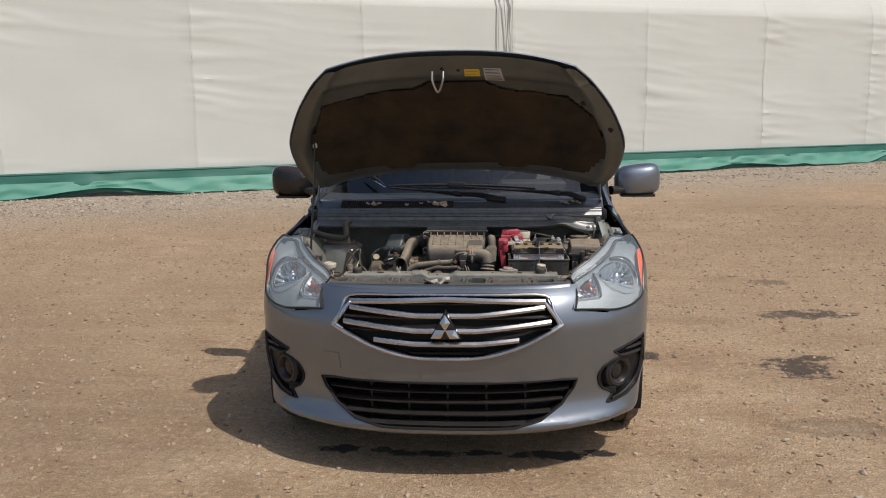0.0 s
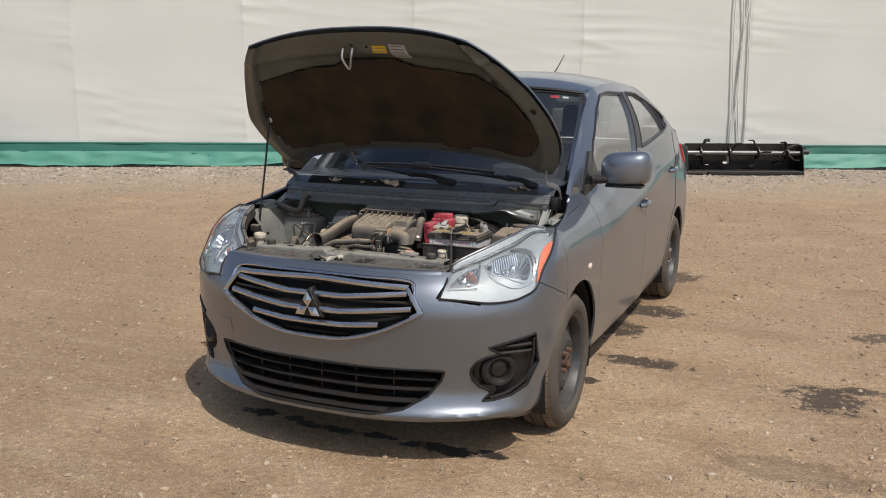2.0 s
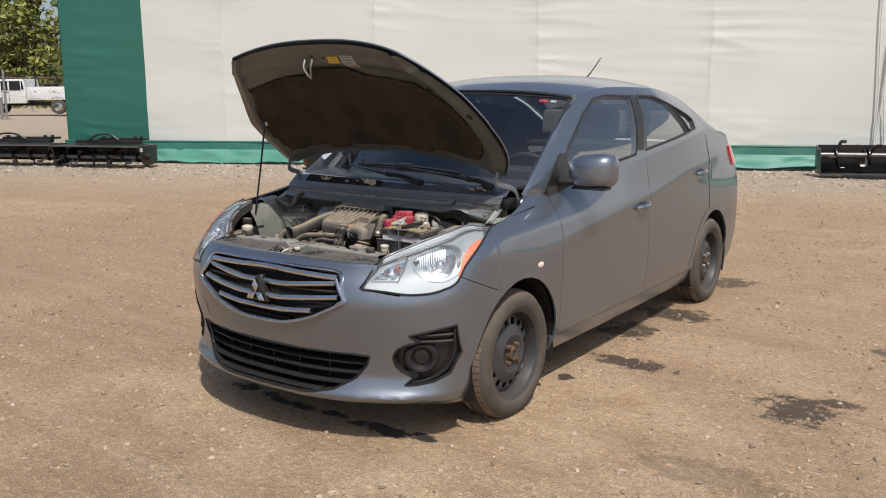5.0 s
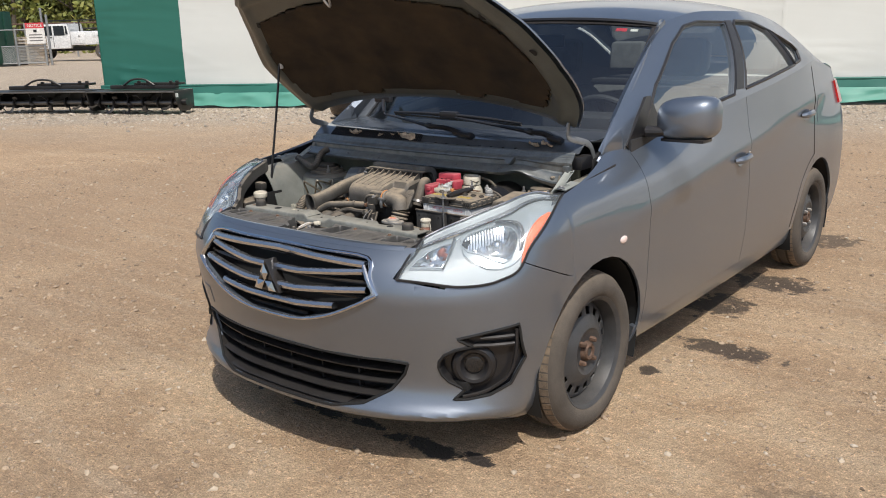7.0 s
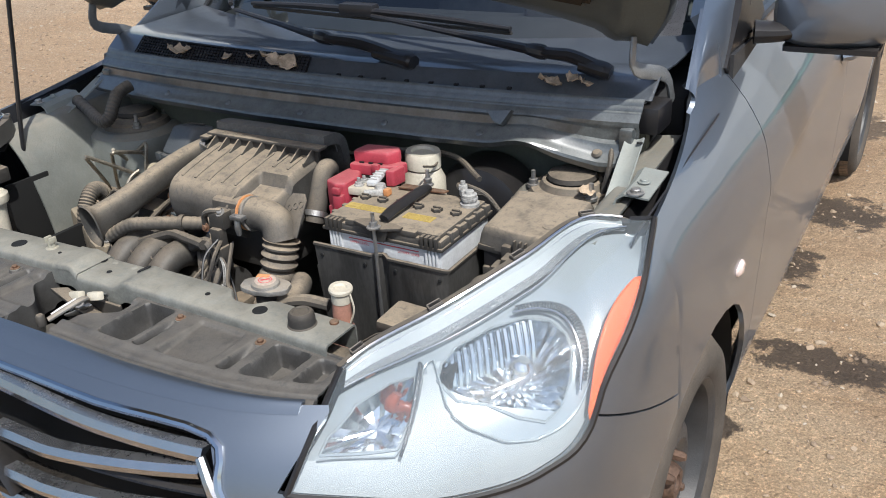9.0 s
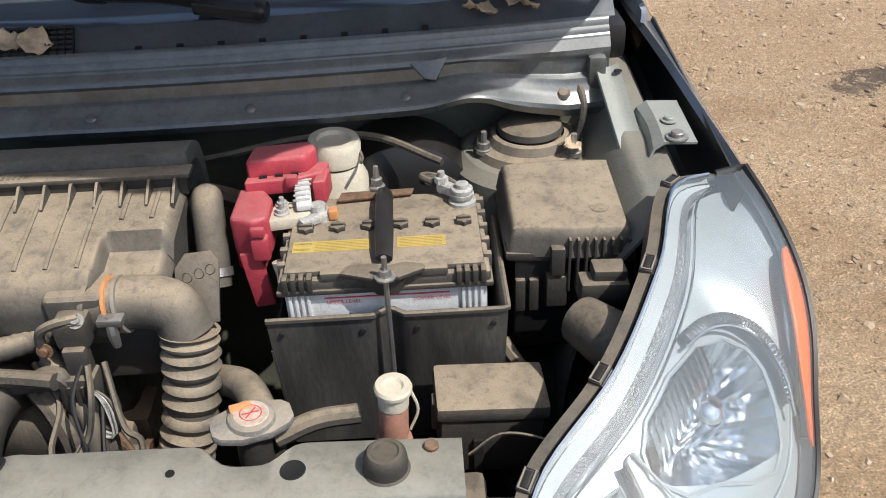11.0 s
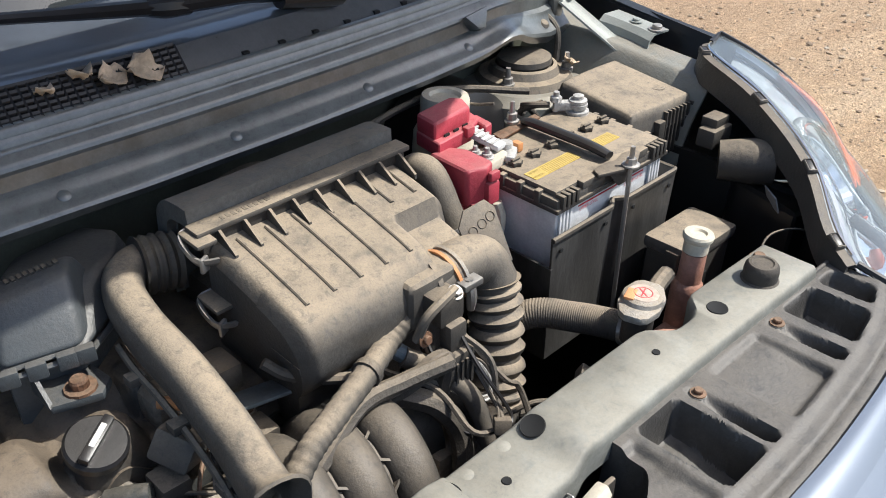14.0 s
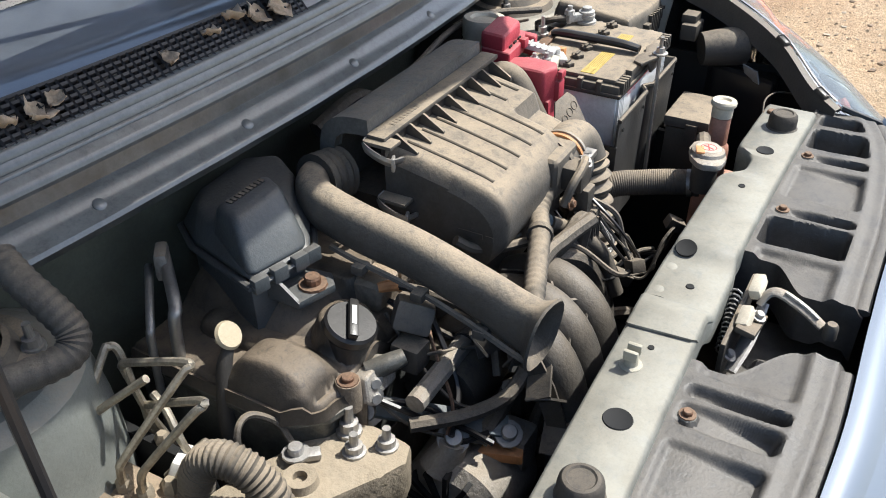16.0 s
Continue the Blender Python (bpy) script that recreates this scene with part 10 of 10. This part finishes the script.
def build_truck(at, turn):
    """A pickup with a service body; its length runs along x, the cab at -x."""
    t = tagged(new("service_truck"), "white pickup truck with a utility service body", "truck")
    cab = [(-2.3, 0.62), (-2.25, 1.08), (-1.35, 1.18), (-0.95, 1.78), (0.35, 1.80), (0.45, 1.22), (0.45, 0.55), (-2.3, 0.50)]
    m = Matrix.Translation((0, 0.95, 0)) @ Matrix.Rotation(radians(90), 4, "X")
    part("cab", prism(cab, 1.9, m, 0.06, 3), WHITE_PAINT, t)
    for poly in ([(-1.18, 1.22), (-0.86, 1.68), (-0.45, 1.69), (-0.45, 1.22)], [(-0.36, 1.22), (-0.36, 1.69), (0.18, 1.69), (0.20, 1.22)], [(0.24, 1.25), (0.24, 1.68), (0.31, 1.68), (0.36, 1.28)]):
        part("cab_window", prism(poly, 0.03, Matrix.Translation((0, -0.94, 0)) @ Matrix.Rotation(radians(90), 4, "X")), DARK_GLASS, t)
    part("service_body", box(0.5, 3.3, -1.0, 1.0, 0.72, 1.40, 0.03), WHITE_PAINT, t)
    for x in (0.65, 1.62, 2.6):
        part("locker_door", box(x, x + 0.6, -1.015, -0.995, 0.80 if x != 1.62 else 1.08, 1.34, 0.01), WHITE_PAINT, t)
        part("locker_latch", box(x + 0.26, x + 0.34, -1.03, -1.012, 1.12, 1.20, 0.005), STEEL, t)
    part("chassis", box(-2.2, 3.2, -0.7, 0.7, 0.42, 0.62, 0.03), IRON, t)
    part("door_line", box(-0.42, -0.40, -0.957, -0.95, 0.62, 1.2, 0), IRON, t)
    part("door_handle", box(-0.62, -0.46, -0.975, -0.95, 1.10, 1.14, 0.01), IRON, t)
    for x in (-1.55, 2.05):
        w = tagged(new("wheel"), "")
        w.parent = t
        for s in (-1, 1):
            mm = Matrix.Translation((x, s * 0.88, 0.38)) @ Matrix.Rotation(radians(90), 4, "X")
            part("tyre", lathe([(0.22, -0.12), (0.36, -0.12), (0.385, -0.08), (0.385, 0.08), (0.36, 0.12), (0.22, 0.12)], mm, 28), TYRE, w)
            part("rim", lathe([(0.22, 0.10 * -s), (0.20, 0.06), (0.08, 0.08), (0, 0.09)] if s < 0 else [(0.22, -0.10), (0.0, -0.05)], mm, 24), CHROME, w)
        part("wheel_arch", lathe([(0.44, 0.0), (0.44, 0.03)], Matrix.Translation((x, -1.0, 0.42)) @ Matrix.Rotation(radians(90), 4, "X"), 28), IRON, t)
    for x in (1.0, 2.1, 3.2):
        part("rack_post", box(x - 0.03, x + 0.03, -0.98, -0.92, 1.40, 1.95, 0.005), IRON, t)
    part("rack_rail", box(-0.9, 3.3, -0.98, -0.92, 1.92, 1.98, 0.005), IRON, t)
    t.matrix_basis = Matrix.Translation(at) @ Matrix.Rotation(turn, 4, "Z")
    return t


build_truck((-42.15, 22.28, 0.12), math.atan2(0.62, 0.78))


def build_gate():
    g = tagged(new("chain_link_gate"), "galvanised chain-link gate with a notice sign", "gate")
    base = Vector((-38.2, 18.9, 0))
    d = Vector((0.75, 0.66, 0)).normalized()
    for k, h in ((0.0, 2.6), (0.22, 2.3), (-2.6, 1.7), (-1.3, 1.7)):
        p = base + d * k
        part("gate_post", tube([(p.x, p.y, 0), (p.x, p.y, h)], 0.055, 2, 10), GALV, g)
    for z in (0.12, 0.9, 1.65):
        a, b = base, base - d * 2.6
        part("gate_rail", tube([(a.x, a.y, z), (b.x, b.y, z)], 0.03, 2, 8), GALV, g)
    bm = bmesh.new()
    for k in range(36):
        q = base - d * (2.6 * k / 36)
        r = base - d * min(2.6, 2.6 * k / 36 + 0.75)
        tube([(q.x, q.y, 0.12), (r.x, r.y, 0.9)], 0.006, 1, 4, bm)
        tube([(r.x, r.y, 0.12), (q.x, q.y, 0.9)], 0.006, 1, 4, bm)
    tagged(part("wire_mesh", bm, GALV, g), kind="stuff")
    p = base - d * 0.75
    n = Vector((d.y, -d.x, 0))
    m = Matrix(((d.x, 0, n.x, p.x + n.x * 0.08), (d.y, 0, n.y, p.y + n.y * 0.08), (0, 1, 0, 1.0), (0, 0, 0, 1)))
    sign = part("notice_sign", prism([(0, 0), (0.85, 0), (0.85, 0.95), (0, 0.95)], 0.02, m), WHITE, g, "white notice sign with a red heading")
    part("sign_heading", prism([(0, 0.70), (0.85, 0.70), (0.85, 0.95), (0, 0.95)], 0.025, m), STICKER, sign)
    t = bpy.data.curves.new("notice_text", "FONT")
    t.body, t.size = "NOTICE", 0.19
    tmp = new("tmp_text", t)
    me = bpy.data.meshes.new_from_object(tmp)
    bpy.data.objects.remove(tmp)
    me.name = "notice_text"
    me.transform(m @ Matrix.Translation((0.09, 0.76, 0.03)))
    me.materials.append(WHITE)
    ob = new("notice_text", me)
    ob.parent = sign
    for k in range(3):
        part("print_bar", placed(box(0.12, 0.73, 0.12 + 0.13 * k, 0.17 + 0.13 * k, 0.02, 0.024, 0), m), PRINT, sign)
    part("sign_picture", placed(box(0.35, 0.5, 0.52, 0.64, 0.02, 0.026, 0.01), m), IRON, sign)
    return g


build_gate()


def build_backdrop():
    # pallets stacked behind the gate
    rng = random.Random(9)
    st = tagged(new("pallet_stack"), "stack of pale weathered wooden pallets", "pallets")
    for k in range(9):
        z = 0.15 * k
        for j in range(5):
            y = -0.5 + 0.24 * j
            part("board", box(-0.6 + rng.uniform(-0.03, 0.03), 0.6, y, y + 0.1, z + 0.10, z + 0.12, 0), PALE_WOOD, st)
        for x in (-0.58, -0.05, 0.48):
            part("bearer", box(x, x + 0.1, -0.5, 0.55, z, z + 0.10, 0), PALE_WOOD, st)
    st.matrix_basis = Matrix.Translation((-41.0, 19.3, 0)) @ Matrix.Rotation(0.4, 4, "Z") @ Matrix.Diagonal((1.3, 1.3, 1.0, 1))
    c = tagged(new("storage_container"), "dark green steel storage container", "container")
    part("container_body", box(-1.2, 1.2, 0, 4.0, 0.05, 2.5, 0.02), FAR_GREEN, c)
    for k in range(7):
        part("corrugation", box(1.2, 1.24, 0.2 + 0.55 * k, 0.45 + 0.55 * k, 0.15, 2.4, 0.01), FAR_GREEN, c)
    c.matrix_basis = Matrix.Translation((-39.8, 14.2, 0)) @ Matrix.Rotation(radians(20), 4, "Z")
    f = tagged(new("pipe_fence"), "long low pipe fence behind the trucks", "fence")
    a, b = Vector((-62, 14, 0)), Vector((-38, 40, 0))
    for k in range(13):
        p = a.lerp(b, k / 12)
        part("fence_post", tube([(p.x, p.y, 0), (p.x, p.y, 2.1)], 0.06, 2, 8), GALV, f)
    for z in (1.2, 1.7, 2.05):
        part("fence_rail", tube([(a.x, a.y, z), (b.x, b.y, z)], 0.05, 2, 8), IRON if z < 2 else RUST, f)


build_backdrop()


def build_woods():
    """A belt of leafy trees far behind the yard."""
    rng = np.random.default_rng(12)
    vs, fs, tv, tf = [], [], [], []
    trunks = bmesh.new()
    for k in range(64):
        s = rng.uniform(0, 1)
        base = np.array((-78 + 52 * s, 18 + 44 * s, 0.0)) + np.array((-1, 0.85, 0)) * rng.uniform(0, 14)
        h = rng.uniform(7.5, 12.5)
        lean = rng.normal(0, 0.5, 2)
        tip = base + (lean[0], lean[1], h * 0.8)
        tube([base, (base + tip) / 2 + (rng.normal(0, 0.2), rng.normal(0, 0.2), 0), tip], [0.22, 0.15, 0.05], 3, 7, trunks)
        for j in range(5):
            a = rng.uniform(0, 6.3)
            z = h * rng.uniform(0.3, 0.65)
            p = base + (tip - base) * (z / (h * 0.8))
            tube([p, p + np.array((math.cos(a), math.sin(a), 0.7)) * rng.uniform(1.0, 2.2)], [0.08, 0.03], 2, 5, trunks)
        for j in range(int(rng.integers(26, 40))):
            a, r = rng.uniform(0, 6.3), rng.uniform(0, 2.6)
            z = h * rng.uniform(0.22, 1.0)
            r *= 1.15 - 0.7 * abs(z / h - 0.5)
            c = base + (r * math.cos(a), r * math.sin(a), z)
            q = rng.normal(0, 1, (30, 3)) * (0.55, 0.55, 0.38) + c
            for w in q:
                u, v = rng.normal(0, 1, 3), rng.normal(0, 1, 3)
                u, v = u / np.linalg.norm(u) * 0.29, v / np.linalg.norm(v) * 0.26
                i = len(vs)
                vs += [w - u, w - v * 0.6, w + u, w + v]
                fs.append((i, i + 1, i + 2, i + 3))
    me = bpy.data.meshes.new("woods")
    me.from_pydata([tuple(v) for v in vs], [], fs)
    m, n, l, p = nodes_of("leaves")
    g = n.new("ShaderNodeNewGeometry")
    l.new(ramp_node(n, l, g.outputs["Random Per Island"], ((0.0, (0.065, 0.085, 0.018)), (0.5, (0.16, 0.175, 0.035)), (1.0, (0.27, 0.27, 0.06)))).outputs[0], p.inputs["Base Color"])
    p.inputs["Roughness"].default_value = 0.6
    me.materials.append(m)
    w = tagged(new("woods", me), "belt of leafy spring-green trees far behind the yard", "woods", "", "stuff")
    part("trunks", trunks, mat("bark", (0.10, 0.08, 0.06), 0.9), w)
    # undergrowth at their foot
    vs, fs = [], []
    for k in range(5200):
        s = rng.uniform(0, 1)
        w2 = np.array((-77 + 52 * s, 19 + 44 * s, 0.0)) + np.array((-1, 0.85, 0)) * rng.uniform(-3, 3) + (0, 0, abs(rng.normal(0, 1.0)))
        u, v = rng.normal(0, 1, 3), rng.normal(0, 1, 3)
        u, v = u / np.linalg.norm(u) * 0.22, v / np.linalg.norm(v) * 0.2
        i = len(vs)
        vs += [w2 - u, w2 - v * 0.6, w2 + u, w2 + v]
        fs.append((i, i + 1, i + 2, i + 3))
    me2 = bpy.data.meshes.new("undergrowth")
    me2.from_pydata([tuple(v) for v in vs], [], fs)
    me2.materials.append(m)
    tagged(new("undergrowth", me2), "pale green undergrowth at the foot of the trees", "bushes", "", "stuff")
    hill = grid(lambda s, t: Vector((-100 + 62 * s - 30 * t, 22 + 54 * s + 26 * t, 7.5 * t ** 0.6 + 1.5 * noise.noise((s * 9, t * 3, 2.0)))), span(-0.4, 1.5, 40), span(0, 1, 8))
    part("wooded_slope", hill, mat("shaded_forest_floor", (0.05, 0.065, 0.022), 0.95, var=0.6, scale=0.5, bump=0), None, "wooded slope behind the trees", 0, "backdrop", "structure")


build_woods()
